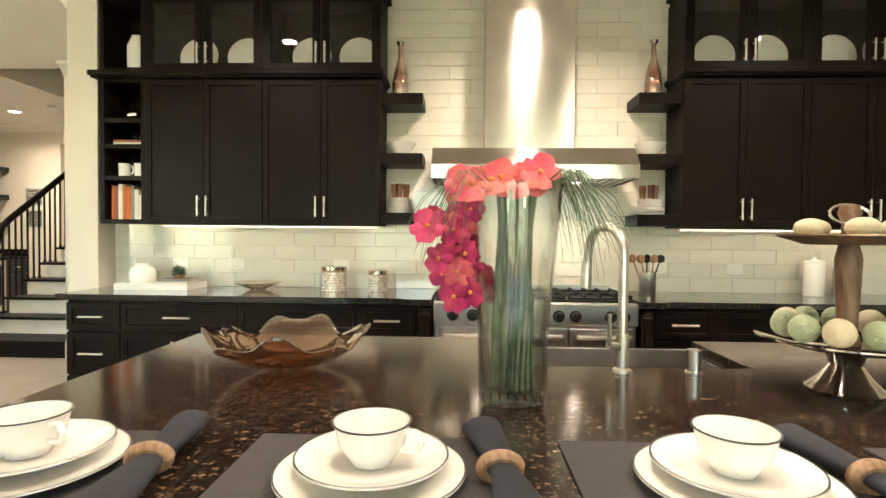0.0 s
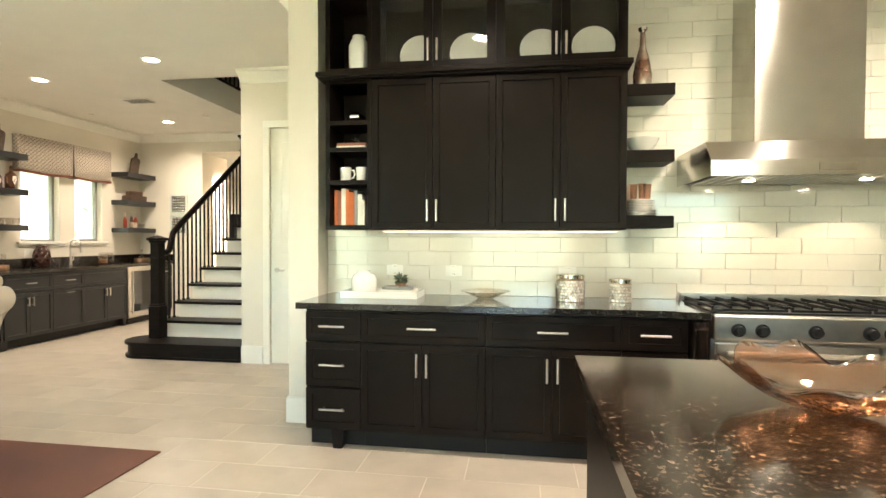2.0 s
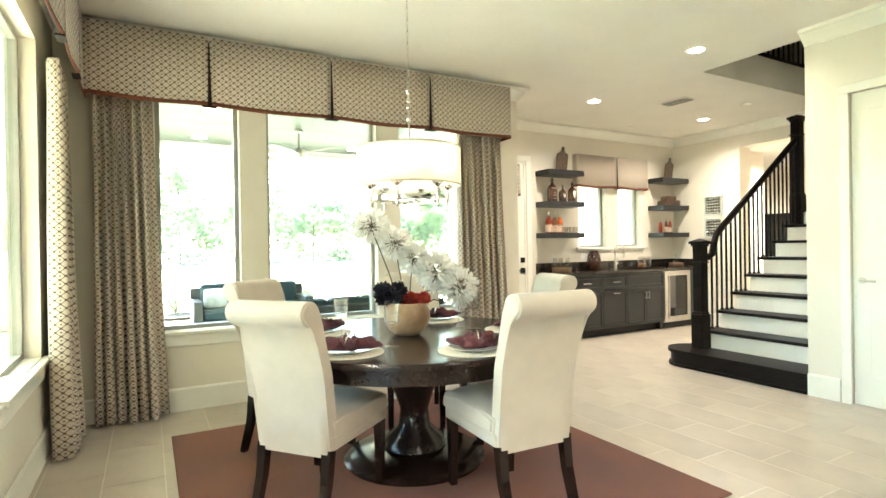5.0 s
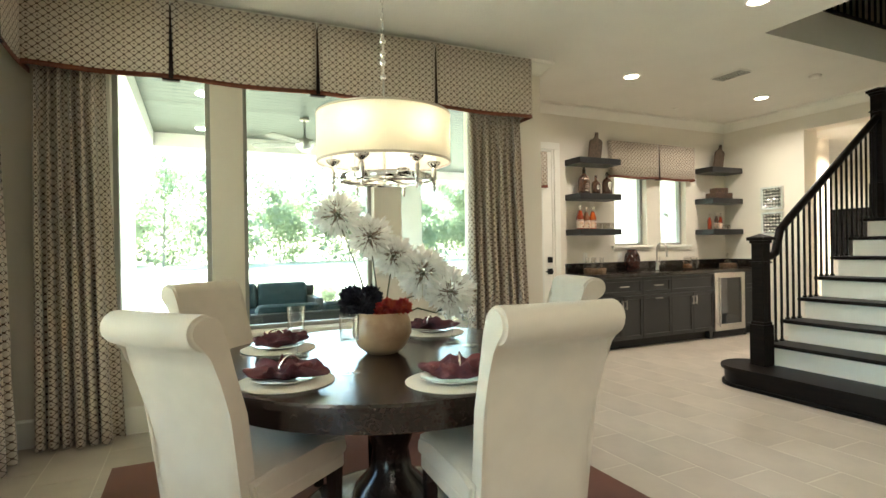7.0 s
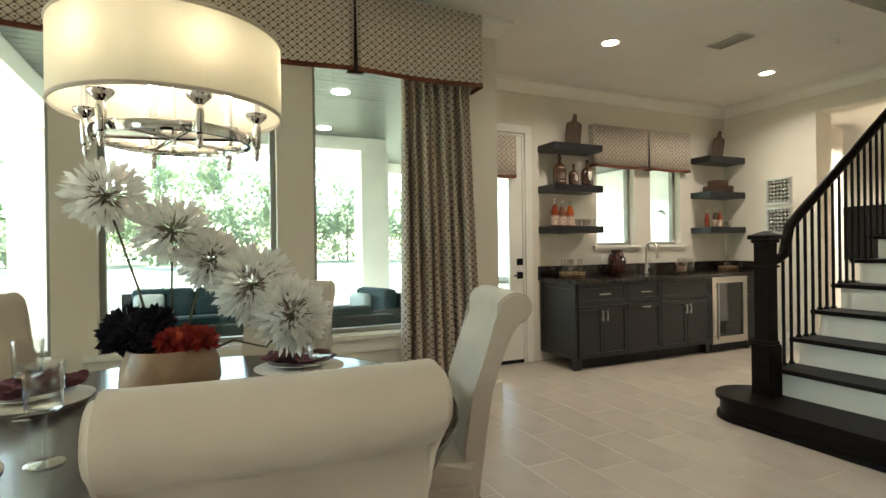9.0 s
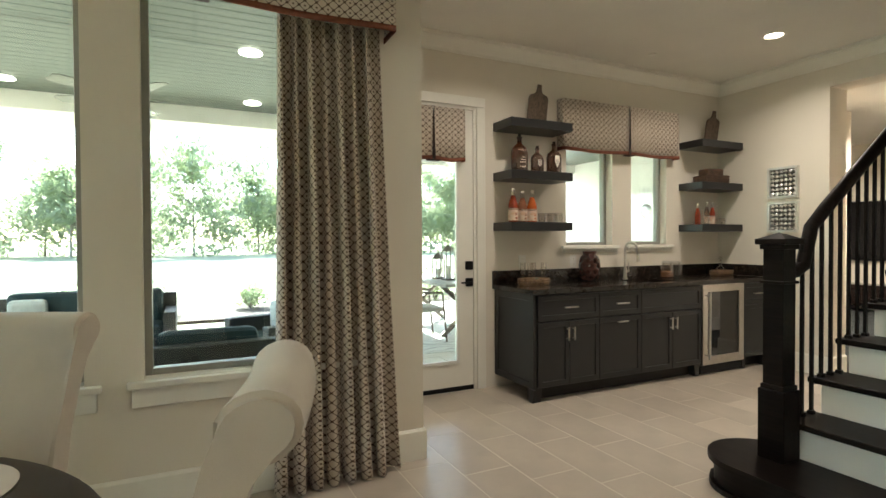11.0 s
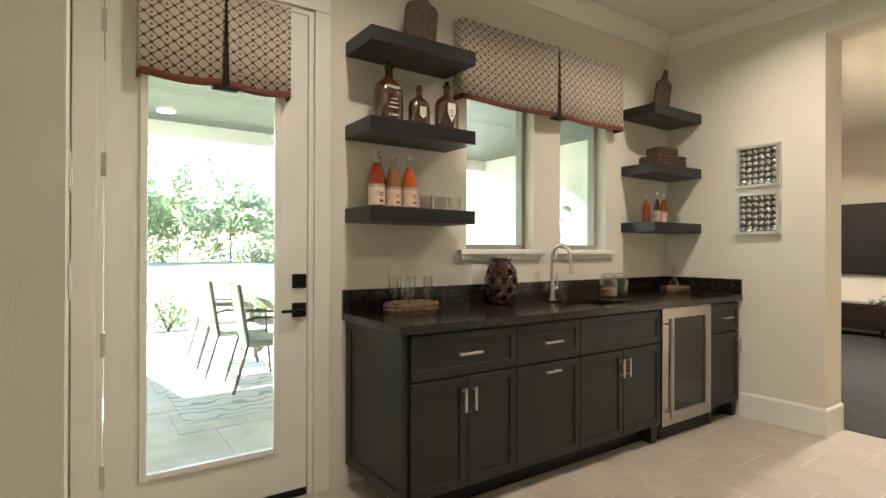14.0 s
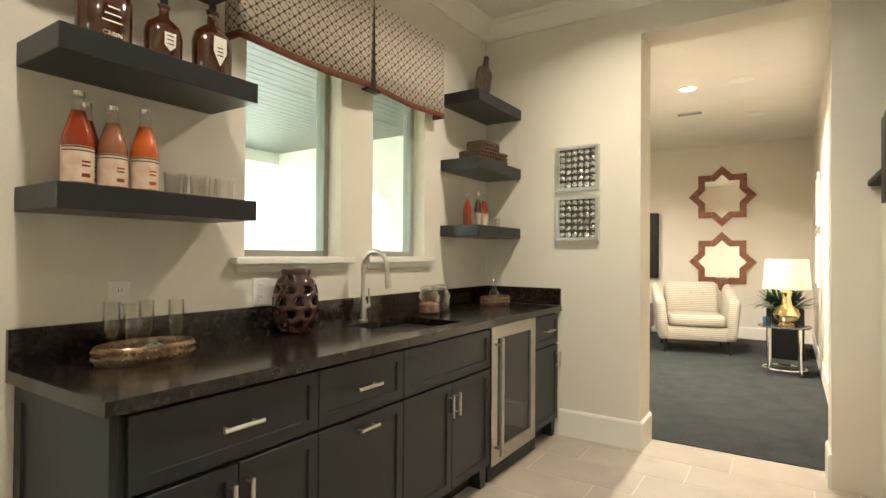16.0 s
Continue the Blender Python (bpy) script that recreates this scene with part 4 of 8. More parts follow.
# ---- ceiling fixtures ----
def downlight(x, y, z=H, power=1.8):
    d = thing("recessed_light", "round recessed ceiling light, switched on", "ceiling light", "recessed ceiling lights", (x, y, z))
    bm = bmesh.new()
    lathe(bm, [(0.095, -0.001), (0.098, -0.008), (0.088, -0.012), (0.072, -0.010), (0.066, -0.002)], 28)
    part("trim_ring", bm, TRIM, d, smooth=True)
    bm = bmesh.new()
    lathe(bm, [(0, -0.005), (0.067, -0.004)], 28)
    part("lens", bm, LAMP_ON, d)
    L = bpy.data.lights.new("downlight", "AREA")
    L.shape, L.size, L.energy, L.color, L.spread = "DISK", 0.13, power, (1.0, 0.89, 0.74), radians(150)
    o = new("downlight", L)
    o.parent = d
    o.matrix_basis = pose(0, 0, -0.014)
    return d


# the last, at (-2.6, -0.8), is unseen and added as fill light
for x, y, p in ((-6.13, 5.07, 2.2), (-6.13, 7.18, 2.6), (-4.46, 4.65, 1.3), (-1.25, 2.3, 1.7), (0.83, 2.5, 4.5), (2.8, 2.3, 1.7), (0.2, 0.4, 1.8), (1.6, 0.4, 1.8), (-2.6, -0.8, 1.8)):
    downlight(x, y, power=p)
downlight(-6.27, 10.57, power=17)
# hidden from the opening, added to brighten the carpet room
downlight(-8.5, 12.0, power=8)


# ---- kitchen ----
KB = "kitchen base cabinets"
PAIR = [("drawer", 0, 1, 0.68, 0.862), ("left", 0, 0.5, 0.13, 0.67), ("right", 0.5, 1, 0.13, 0.67)]
for x0, x1, lay, lab, feet in ((-2.22, -1.863, [("drawer", 0, 1, 0.68, 0.862), ("drawer", 0, 1, 0.395, 0.67), ("drawer", 0, 1, 0.13, 0.385)], "espresso shaker base cabinet with three drawers", [(0.16, 0.24)]),
                               (-1.863, -1.099, PAIR, "espresso shaker base cabinet with a drawer over two doors", []), (-1.099, -0.326, PAIR, "espresso shaker base cabinet with a drawer over two doors", []),
                               (-0.326, 0.034, [("drawer", 0, 1, 0.68, 0.862), ("left", 0, 1, 0.13, 0.67)], "narrow espresso shaker base cabinet beside the range", []),
                               (1.50, 1.86, [("drawer", 0, 1, 0.68, 0.862), ("right", 0, 1, 0.13, 0.67)], "narrow espresso shaker base cabinet beside the range", []),
                               (1.86, 2.63, PAIR, "espresso shaker base cabinet with a drawer over two doors", []), (2.63, 3.4, PAIR, "espresso shaker base cabinet with a drawer over two doors", [])):
    base_cabinet("kitchen_cabinet", (x0, KY - 0.002, 0), 0, x1 - x0, 0.60, lay, ESPRESSO, lab, KB, feet=feet, z0=0.12, plen=0.14)
for x in (0.034, 1.39):
    p = thing("range_pilaster", "dark turned pilaster flanking the range", "cabinet post", "pilasters beside the range", (x, KY - 0.002, 0))
    slab("post", ESPRESSO, (0.012, 0.095, -0.67, -0.002, 0.0, 0.86), p, bevel=0.01)
    bm = bmesh.new()
    lathe(bm, [(0.0, 0.12), (0.03, 0.12), (0.034, 0.18), (0.026, 0.22), (0.032, 0.5), (0.026, 0.78), (0.036, 0.82), (0.0, 0.86)], 16, at=(0.053, -0.675, 0))
    part("turned_column", bm, ESPRESSO, p, smooth=True)
for out in ([(-2.275, KY - 0.003), (-2.275, 3.075), (-0.06, 3.075), (-0.02, 3.035), (0.13, 3.035), (0.13, KY - 0.003)], [(1.395, KY - 0.003), (1.395, 3.035), (1.55, 3.035), (1.59, 3.075), (3.42, 3.075), (3.42, KY - 0.003)]):
    bm = bmesh.new()
    prism(bm, out, 0.876, 0.914)
    tagged(part("kitchen_worktop", bm, BLACKTOP), "polished black stone worktop on the kitchen cabinets", "worktop")


def wall_cabinet(x0, x1, z0, z1, doors, label, glass=False, handle_up=False):
    c = thing("wall_cabinet", label, "cabinet", "kitchen wall cabinets", (x0, KY - 0.002, 0))
    w, d = x1 - x0, 0.29
    if glass:
        bm = bmesh.new()
        for q in ((0, 0.02, z0, z1), (w - 0.02, w, z0, z1), (0.02, w - 0.02, z1 - 0.02, z1), (0.02, w - 0.02, z0, z0 + 0.02)):
            box(bm, q[0], q[1], -d, -0.012, q[2], q[3])
        box(bm, 0, w, -0.012, -0.001, z0, z1)
        part("carcass", bm, ESPRESSO, c)
    else:
        slab("carcass", ESPRESSO, (0.001, w - 0.001, -d, -0.001, z0, z1), c)
    for k in range(doors):
        a, b = k * w / doors, (k + 1) * w / doors
        if glass:
            bm = bmesh.new()
            rect = lambda x0, x1, h0, h1, y: [bm.verts.new((x, y, h)) for x, h in ((x0, h0), (x1, h0), (x1, h1), (x0, h1))]
            of, ob_ = (rect(a + 0.002, b - 0.002, z0 + 0.002, z1 - 0.002, y) for y in (-d - 0.022, -d - 0.001))
            nf, nb = (rect(a + 0.06, b - 0.06, z0 + 0.053, z1 - 0.058, y) for y in (-d - 0.022, -d - 0.001))
            for j in range(4):
                l = (j + 1) % 4
                for p, q in ((of, nf), (nf, nb), (nb, ob_), (ob_, of)):
                    bm.faces.new((p[j], p[l], q[l], q[j]))
            f = part("door", bm, ESPRESSO, c)
            slab("pane", CLEAR, (a + 0.06, b - 0.06, -d - 0.012, -d - 0.009, z0 + 0.055, z1 - 0.06), f)
        else:
            f = shaker(c, "door", a, b, z0 + 0.002, z1 - 0.002, -d, ESPRESSO)
        x = b - 0.03 if k % 2 == 0 else a + 0.03
        pull(f, x, z0 + 0.125 if not glass else z0 + 0.115, -d - 0.02, 0.14, True, NICKEL)
    return c


UT = 2.95
for x0, x1 in ((-1.887, -1.062), (-1.062, -0.248), (1.78, 2.60), (2.60, 3.42)):
    wall_cabinet(x0, x1, 1.372, 2.372, 2, "espresso shaker wall cabinet with two doors")
    wall_cabinet(x0, x1, 2.425, UT, 2, "espresso glass-fronted upper cabinet holding plates", True)
oc = thing("open_shelf_cabinet", "open espresso wall cabinet with shelves of books and mugs", "cabinet", at=(-2.21, KY - 0.002, 0))
w = 0.322
for q in ((0, 0.03), (w - 0.03, w)):
    slab("side_panel", ESPRESSO, (q[0], q[1], -0.305, -0.0125, 1.372, UT), oc)
slab("back_panel", ESPRESSO, (0, w, -0.012, -0.001, 1.372, UT), oc)
for z in (1.372, 1.675, 1.895, 2.075, 2.35, 2.425, UT - 0.03):
    slab("shelf", ESPRESSO, (0.031, w - 0.031, -0.30, -0.013, z, z + 0.03), oc)
for x0, x1 in ((-2.25, -0.235), (1.77, 3.42)):
    bm = bmesh.new()
    box(bm, x0, x1, KY - 0.345, KY - 0.002, 2.376, 2.388)
    box(bm, x0 - 0.012, x1 + 0.012, KY - 0.365, KY - 0.002, 2.388, 2.422, 0.006)
    tagged(part("cabinet_ledge", bm, ESPRESSO), "espresso ledge moulding between upper and lower wall cabinets", "moulding")
    bm = bmesh.new()
    box(bm, x0 + 0.02, x1 - 0.01, KY - 0.335, KY - 0.002, UT + 0.002, UT + 0.03)
    box(bm, x0 - 0.01, x1 + 0.02, KY - 0.37, KY - 0.002, UT + 0.03, H - 0.003, 0.01)
    structure(part("trim_cabinets", bm, ESPRESSO), "espresso crown on top of the wall cabinets", "trim")
for z in (1.385, 1.795, 2.205):
    floating_shelf((-0.246, KY - 0.005, z), 0, 0.285, 0.28, ESPRESSO, "thick espresso floating shelf beside the hood", "kitchen floating shelves")
    floating_shelf((1.495, KY - 0.005, z), 0, 0.283, 0.28, ESPRESSO, "thick espresso floating shelf beside the hood", "kitchen floating shelves")

# hood
hd = thing("range_hood", "large brushed steel chimney hood above the range", "hood", at=(0.755, KY - 0.003, 0))
bm = bmesh.new()
hw, hy = 0.63, -0.66
a = [bm.verts.new(p) for p in ((-hw, 0, 1.66), (hw, 0, 1.66), (hw, hy, 1.66), (-hw, hy, 1.66))]
b = [bm.verts.new(p) for p in ((-hw, 0, 1.745), (hw, 0, 1.745), (hw, hy, 1.745), (-hw, hy, 1.745))]
c2 = [bm.verts.new(p) for p in ((-hw, 0, 1.86), (hw, 0, 1.86), (hw, hy + 0.10, 1.86), (-hw, hy + 0.10, 1.86))]
for p, q in ((a, b), (b, c2)):
    for k in range(4):
        bm.faces.new((p[k], p[(k + 1) % 4], q[(k + 1) % 4], q[k]))
bm.faces.new(c2)
part("canopy", bm, HOODSTEEL, hd)
bm = bmesh.new()
box(bm, -hw + 0.02, hw - 0.02, hy + 0.02, -0.02, 1.675, 1.69)
part("underside", bm, BLACK, hd)
for k in range(20):
    x = -hw + 0.06 + k * 0.0595
    slab("baffle", STEEL, (x, x + 0.04, hy + 0.05, -0.05, 1.664, 1.676), hd)
bm = bmesh.new()
box(bm, -0.295, 0.295, -0.36, 0, 1.862, H - 0.004, 0.004)
part("chimney", bm, HOODSTEEL, hd)
slab("control_plate", CHROME, (-0.09, 0.09, hy - 0.004, hy - 0.0005, 1.685, 1.72), hd)

# range
rg = thing("gas_range", "wide brushed steel gas range with black knobs and cast grates", "range", at=(0.765, KY - 0.003, 0))
RW, RF = 0.62, -0.66
slab("body", STEEL, (-RW, RW, RF + 0.03, -0.02, 0.12, 0.90), rg)
bm = bmesh.new()
box(bm, -RW, RW, RF - 0.03, RF + 0.028, 0.765, 0.905, 0.012, 3)
part("control_panel", bm, STEEL, rg)
slab("oven_door", STEEL, (-RW + 0.02, 0.2, RF + 0.0, RF + 0.029, 0.2, 0.745), rg, bevel=0.006)
slab("oven_door", STEEL, (0.215, RW - 0.02, RF + 0.0, RF + 0.029, 0.2, 0.745), rg, bevel=0.006)
bm = bmesh.new()
tube(bm, [(-RW + 0.06, RF - 0.045, 0.70), (0.16, RF - 0.045, 0.70)], 0.014, 10)
tube(bm, [(0.25, RF - 0.045, 0.70), (RW - 0.05, RF - 0.045, 0.70)], 0.014, 10)
part("oven_handle", bm, STEEL, rg)
slab("plinth", BLACK, (-RW, RW, RF + 0.06, -0.05, 0.0, 0.12), rg)
slab("cooktop", BLACK, (-RW + 0.01, RW - 0.01, RF + 0.03, -0.06, 0.902, 0.914), rg)
for x in (-0.50, -0.38, -0.12, 0.14, 0.24, 0.45, 0.53):
    bm = bmesh.new()
    lathe(bm, [(0, 0), (0.036, 0), (0.036, 0.008), (0.026, 0.01), (0.023, 0.04), (0, 0.042)], 20)
    for v in bm.verts:
        v.co = Vector((x + v.co.x, RF - 0.03 - v.co.z, 0.825 + v.co.y))
    k = part("knob", bm, BLACK, rg, "black round control knob", smooth=True)
for x in (-0.41, 0.0, 0.41):
    bm = bmesh.new()
    for d in (-0.19, -0.095, 0.0, 0.095, 0.19):
        box(bm, x + d - 0.006, x + d + 0.006, RF + 0.06, -0.09, 0.93, 0.944)
    for y in (RF + 0.06, RF + 0.3, -0.1):
        box(bm, x - 0.196, x + 0.196, y, y + 0.012, 0.916, 0.929)
    part("grate", bm, BLACK, rg, "black cast iron grate")
slab("backguard", STEEL, (-RW, RW, -0.05, -0.005, 0.906, 0.96), rg)

# island
IX0, IX1, IY0, IY1 = -0.705, 3.2, 0.34, 1.84
bm = bmesh.new()
SX, SXB, SYF = 0.42, 1.19, 1.42
for d in ((IX0, SX, IY0, IY1), (SXB, IX1, IY0, IY1), (SX, SXB, IY0, SYF)):
    box(bm, *d, 0.874, 0.914)
bmesh.ops.remove_doubles(bm, verts=bm.verts, dist=1e-5)
tagged(part("island_worktop", bm, ISLAND), "polished dark brown speckled granite island worktop", "worktop")
isl = thing("kitchen_island", "dark espresso island base with panelled sides", "kitchen island")
bm = bmesh.new()
box(bm, IX0 + 0.04, SX - 0.01, IY0 + 0.33, IY1 - 0.04, 0.0, 0.872)
box(bm, SXB + 0.01, IX1 - 0.04, IY0 + 0.33, IY1 - 0.04, 0.0, 0.872)
box(bm, SX - 0.01, SXB + 0.01, IY0 + 0.33, SYF - 0.012, 0.0, 0.872)
box(bm, SX - 0.01, SXB + 0.01, SYF - 0.012, IY1 - 0.04, 0.0, 0.6)
part("body", bm, ESPRESSO, isl)
es = thing("apron_sink", "brushed steel apron-front sink in the island", "sink")
bm = bmesh.new()
for d in ((SX + 0.004, SXB - 0.004, IY1 - 0.03, IY1 - 0.005, 0.64, 0.885), (SX + 0.004, SX + 0.02, SYF + 0.004, IY1 - 0.03, 0.64, 0.872), (SXB - 0.02, SXB - 0.004, SYF + 0.004, IY1 - 0.03, 0.64, 0.872), (SX + 0.02, SXB - 0.02, SYF + 0.004, SYF + 0.02, 0.64, 0.872), (SX + 0.02, SXB - 0.02, SYF + 0.02, IY1 - 0.03, 0.64, 0.66)):
    box(bm, *d)
part("basin", bm, STEEL, es)
gooseneck("kitchen_tap", (0.79, 1.36, 0.914), 205, 0.42, 0.16, NICKEL, "tall brushed steel gooseneck tap on the island", 0.014)


# ---- on the dining table ----
TOPZ = 0.761
BOWLMAT = mat("gilded_wood_bowl", (0.25, 0.145, 0.075), 0.38, scale=9, tint=(0.37, 0.25, 0.145), bump=0.4, bscale=25)
NAVY = mat("navy_petals", (0.012, 0.011, 0.02), 0.9, vary=0.3, scale=30)
REDFL = mat("red_petals", (0.42, 0.06, 0.02), 0.8, scale=25, tint=(0.30, 0.012, 0.02))
PUFF = bpy.data.materials.new("white_petals")
PUFF.use_nodes = True
_t = PUFF.node_tree
_t.nodes.remove(_t.nodes["Principled BSDF"])
_d, _tl, _m = _t.nodes.new("ShaderNodeBsdfDiffuse"), _t.nodes.new("ShaderNodeBsdfTranslucent"), _t.nodes.new("ShaderNodeMixShader")
_d.inputs[0].default_value, _tl.inputs[0].default_value, _m.inputs[0].default_value = (0.88, 0.86, 0.82, 1), (0.88, 0.86, 0.82, 1), 0.45
_t.links.new(_d.outputs[0], _m.inputs[1])
_t.links.new(_tl.outputs[0], _m.inputs[2])
_t.links.new(_m.outputs[0], _t.nodes["Material Output"].inputs[0])
STEM = mat("olive_stem", (0.06, 0.06, 0.03), 0.7, vary=0.2)
NAPKIN = mat("plum_napkin", (0.14, 0.034, 0.038), 0.85, scale=12, tint=(0.06, 0.016, 0.024), bump=0.3, bscale=500)
MATW = mat("beige_placemat", (0.66, 0.61, 0.52), 0.85, vary=0.05, bump=0.4, bscale=300)
DRINK = pane_glass("tinted_goblet", (0.965, 0.955, 0.94), 0.01, 1.8, 0.06)


def spikes(bm, at, r, n, rnd, w=0.006, start=0.12, wide=0.7):
    """A ball of narrow petals."""
    at = Vector(at)
    for _ in range(n):
        d = Vector((rnd.gauss(0, 1), rnd.gauss(0, 1), rnd.gauss(0, 1))).normalized()
        s = d.orthogonal().normalized()
        s.rotate(Matrix.Rotation(rnd.uniform(0, 6.28), 3, d))
        l = r * rnd.uniform(0.75, 1.05)
        a, m, b = at + d * r * start, at + d * l * wide, at + d * l
        bm.faces.new([bm.verts.new(p) for p in (a, m + s * w, b, m - s * w)])


vase = thing("flower_arrangement", "gilded bowl of navy, red and white dandelion flowers on the table", "flower arrangement", at=(-4.36, 1.683, TOPZ))
bm = bmesh.new()
lathe(bm, [(0, 0), (0.07, 0), (0.115, 0.035), (0.142, 0.095), (0.137, 0.15), (0.118, 0.195), (0.112, 0.195), (0.128, 0.15), (0.13, 0.1), (0.1, 0.04), (0, 0.02)], 40, wob=0.006)
part("bowl", bm, BOWLMAT, vase, "gilded turned wooden bowl", smooth=True, angle=60)
rnd = random.Random(4)
SEEDHUSK = mat("seed_husk", (0.20, 0.13, 0.09), 0.8, vary=0.3, scale=40)
bm = bmesh.new()
for k in range(5):
    c = (-0.045 + 0.045 * math.cos(k * 1.26), -0.093 + 0.05 * math.sin(k * 1.26), 0.235 + 0.03 * (k % 2))
    spikes(bm, c, 0.07, 240, rnd, 0.012)
part("navy_bloom", bm, NAVY, vase, "dark navy pom-pom blooms")
bm = bmesh.new()
for k in range(6):
    c = (0.02 + 0.055 * math.cos(k * 1.05), 0.045 + 0.055 * math.sin(k * 1.05), 0.205 + 0.012 * (k % 2))
    spikes(bm, c, 0.05, 190, rnd, 0.009)
part("red_bloom", bm, REDFL, vase, "orange-red blooms")
HEADS = [(-0.118, -0.18, 0.67, 0.128, 0.0), (-0.17, 0.0, 0.56, 0.132, 0.0), (-0.15, 0.12, 0.46, 0.118, 0.02), (-0.085, 0.25, 0.375, 0.15, -0.06), (0.03, 0.355, 0.275, 0.14, -0.07)]
for x, y, z, r, sag in HEADS:
    c, b0 = Vector((x, y, z)), Vector((x * 0.2, y * 0.2, 0.16))
    bm = bmesh.new()
    tube(bm, [b0, b0 * 0.62 + c * 0.38 + Vector((0, 0, 0.3 * sag + 0.02)), b0 * 0.28 + c * 0.72 + Vector((0, 0, sag)), c - Vector((0, 0, 0.02))], [0.0045, 0.004, 0.0035, 0.005], 7)
    lathe(bm, [(0, -0.045), (0.008, -0.035), (0.017, 0.0), (0, 0.012)], 10, at=tuple(c))
    s_ = part("stem", bm, STEM, vase, smooth=True)
    bm = bmesh.new()
    spikes(bm, c, r * 0.74, 230, rnd, 0.0022, 0.1, 0.6)
    part("seed_husk", bm, SEEDHUSK, s_, "brown seed stalks")
    bm = bmesh.new()
    spikes(bm, c, r, 330 if z > 0.5 else 480, rnd, 0.0095, 0.5, 0.86)
    spikes(bm, c, r * 0.97, 220, rnd, 0.003, 0.3, 0.75)
    part("dandelion_head", bm, PUFF, s_, "white feathery dandelion head")


def place_setting(k, x, y, a):
    bm = bmesh.new()
    lathe(bm, [(0, 0), (0.18, 0), (0.182, 0.003), (0.178, 0.005), (0, 0.005)], 40)
    o = tagged(part("round_placemat", bm, MATW, smooth=True, angle=30), "round beige placemat on the dining table", "placemat", "round placemats")
    o.location = (x, y, TOPZ)
    bm = bmesh.new()
    lathe(bm, [(0, 0), (0.075, 0), (0.125, 0.016), (0.126, 0.019), (0.075, 0.006), (0, 0.005)], 36)
    o = tagged(part("dinner_plate", bm, WHITE, smooth=True), "white plate on a round placemat", "plate", "dining plates")
    o.location = (x, y, TOPZ + 0.006)
    # crumpled napkin
    r = random.Random(30 + k)
    bm = bmesh.new()
    ball(bm, (0, 0, 0.035), 0.10, 5, 0.42)
    noise.seed_set(5 + k)
    for v in bm.verts:
        p = Vector(v.co)
        n = noise.noise(p * 22 + Vector((k * 3.1, 0, 0)))
        q = noise.noise(p * 11 + Vector((0, k * 7.7, 2)))
        f = 1 + 0.55 * n + 0.42 * q
        g = abs(noise.noise(Vector((p.x * 34 + 3 * q, p.y * 16, k * 5.3))))
        v.co = Vector((p.x * f * 1.35, p.y * f * 0.95, max(0.002, 0.010 + p.z * (0.42 + 0.35 * n + 0.95 * g))))
    n_ = thing("cloth_napkin", "crumpled plum cloth napkin in a metal ring on a plate", "napkin", "dining napkins", (x, y, TOPZ + 0.013), a + 90 + r.uniform(-25, 25))
    part("cloth", bm, NAPKIN, n_, smooth=True, angle=80)
    bm = bmesh.new()
    tube(bm, [(0.02, 0.05 * math.cos(b), 0.042 + 0.045 * math.sin(b)) for b in (2 * math.pi * j / 20 for j in range(21))], 0.004, 6)
    part("napkin_ring", bm, CHROME, n_, smooth=True)


SETTINGS = [(-4.0, 1.18, -57), (-3.70, 1.74, 2), (-4.14, 2.32, 70), (-4.79, 2.14, 138), (-4.71, 1.25, -129)]
for k, (x, y, a) in enumerate(SETTINGS):
    place_setting(k, x, y, a)
for x, y in ((-4.03, 1.435), (-4.47, 1.30), (-4.43, 2.09), (-4.31, 2.13)):
    bm = bmesh.new()
    lathe(bm, [(0, 0), (0.042, 0), (0.04, 0.003), (0.005, 0.007), (0.0045, 0.115), (0.012, 0.122), (0.036, 0.126), (0.038, 0.132), (0.041, 0.232), (0.0395, 0.232), (0.036, 0.134), (0, 0.13)], 28)
    o = tagged(part("wine_goblet", bm, DRINK, smooth=True), "clear stemmed goblet on the dining table", "glass", "goblets")
    o.location = (x, y, TOPZ)
noise.seed_set(1)

# ---- on the bar ----
AMBER = mat("amber_glass", (0.055, 0.018, 0.006), 0.08, vary=0.2, spec=0.8, coat=0.6)
LABEL_W = mat("paper_label", (0.72, 0.68, 0.6), 0.7)
LABEL_C = mat("cream_wrap_label", (0.66, 0.56, 0.45), 0.6, scale=26, tint=(0.60, 0.38, 0.25))
LABEL_INK = mat("label_print", (0.03, 0.02, 0.02), 0.7)
SODA_R = mat("red_orange_soda", (0.22, 0.026, 0.006), 0.08, vary=0.1, coat=0.4)
SODA_O = mat("orange_soda", (0.42, 0.085, 0.016), 0.08, vary=0.1, coat=0.4)
SODA_P = mat("peach_soda", (0.22, 0.085, 0.042), 0.12, vary=0.1, coat=0.5)
BOARD = grain(mat("walnut_board", (0.12, 0.08, 0.05), 0.6), (30, 30, 3), ((0.075, 0.05, 0.034), (0.17, 0.115, 0.075)))
BASKET = mat("woven_abaca", (0.10, 0.055, 0.03), 0.7, scale=25, tint=(0.05, 0.025, 0.015), bump=0.8, bscale=70)
BRONZE = mat("hammered_bronze", (0.30, 0.20, 0.13), 0.3, 1.0, vary=0.3, scale=30, bump=0.5, bscale=50)
OXBLOOD = mat("oxblood_glaze", (0.055, 0.018, 0.013), 0.15, vary=0.3, scale=14, coat=0.5)


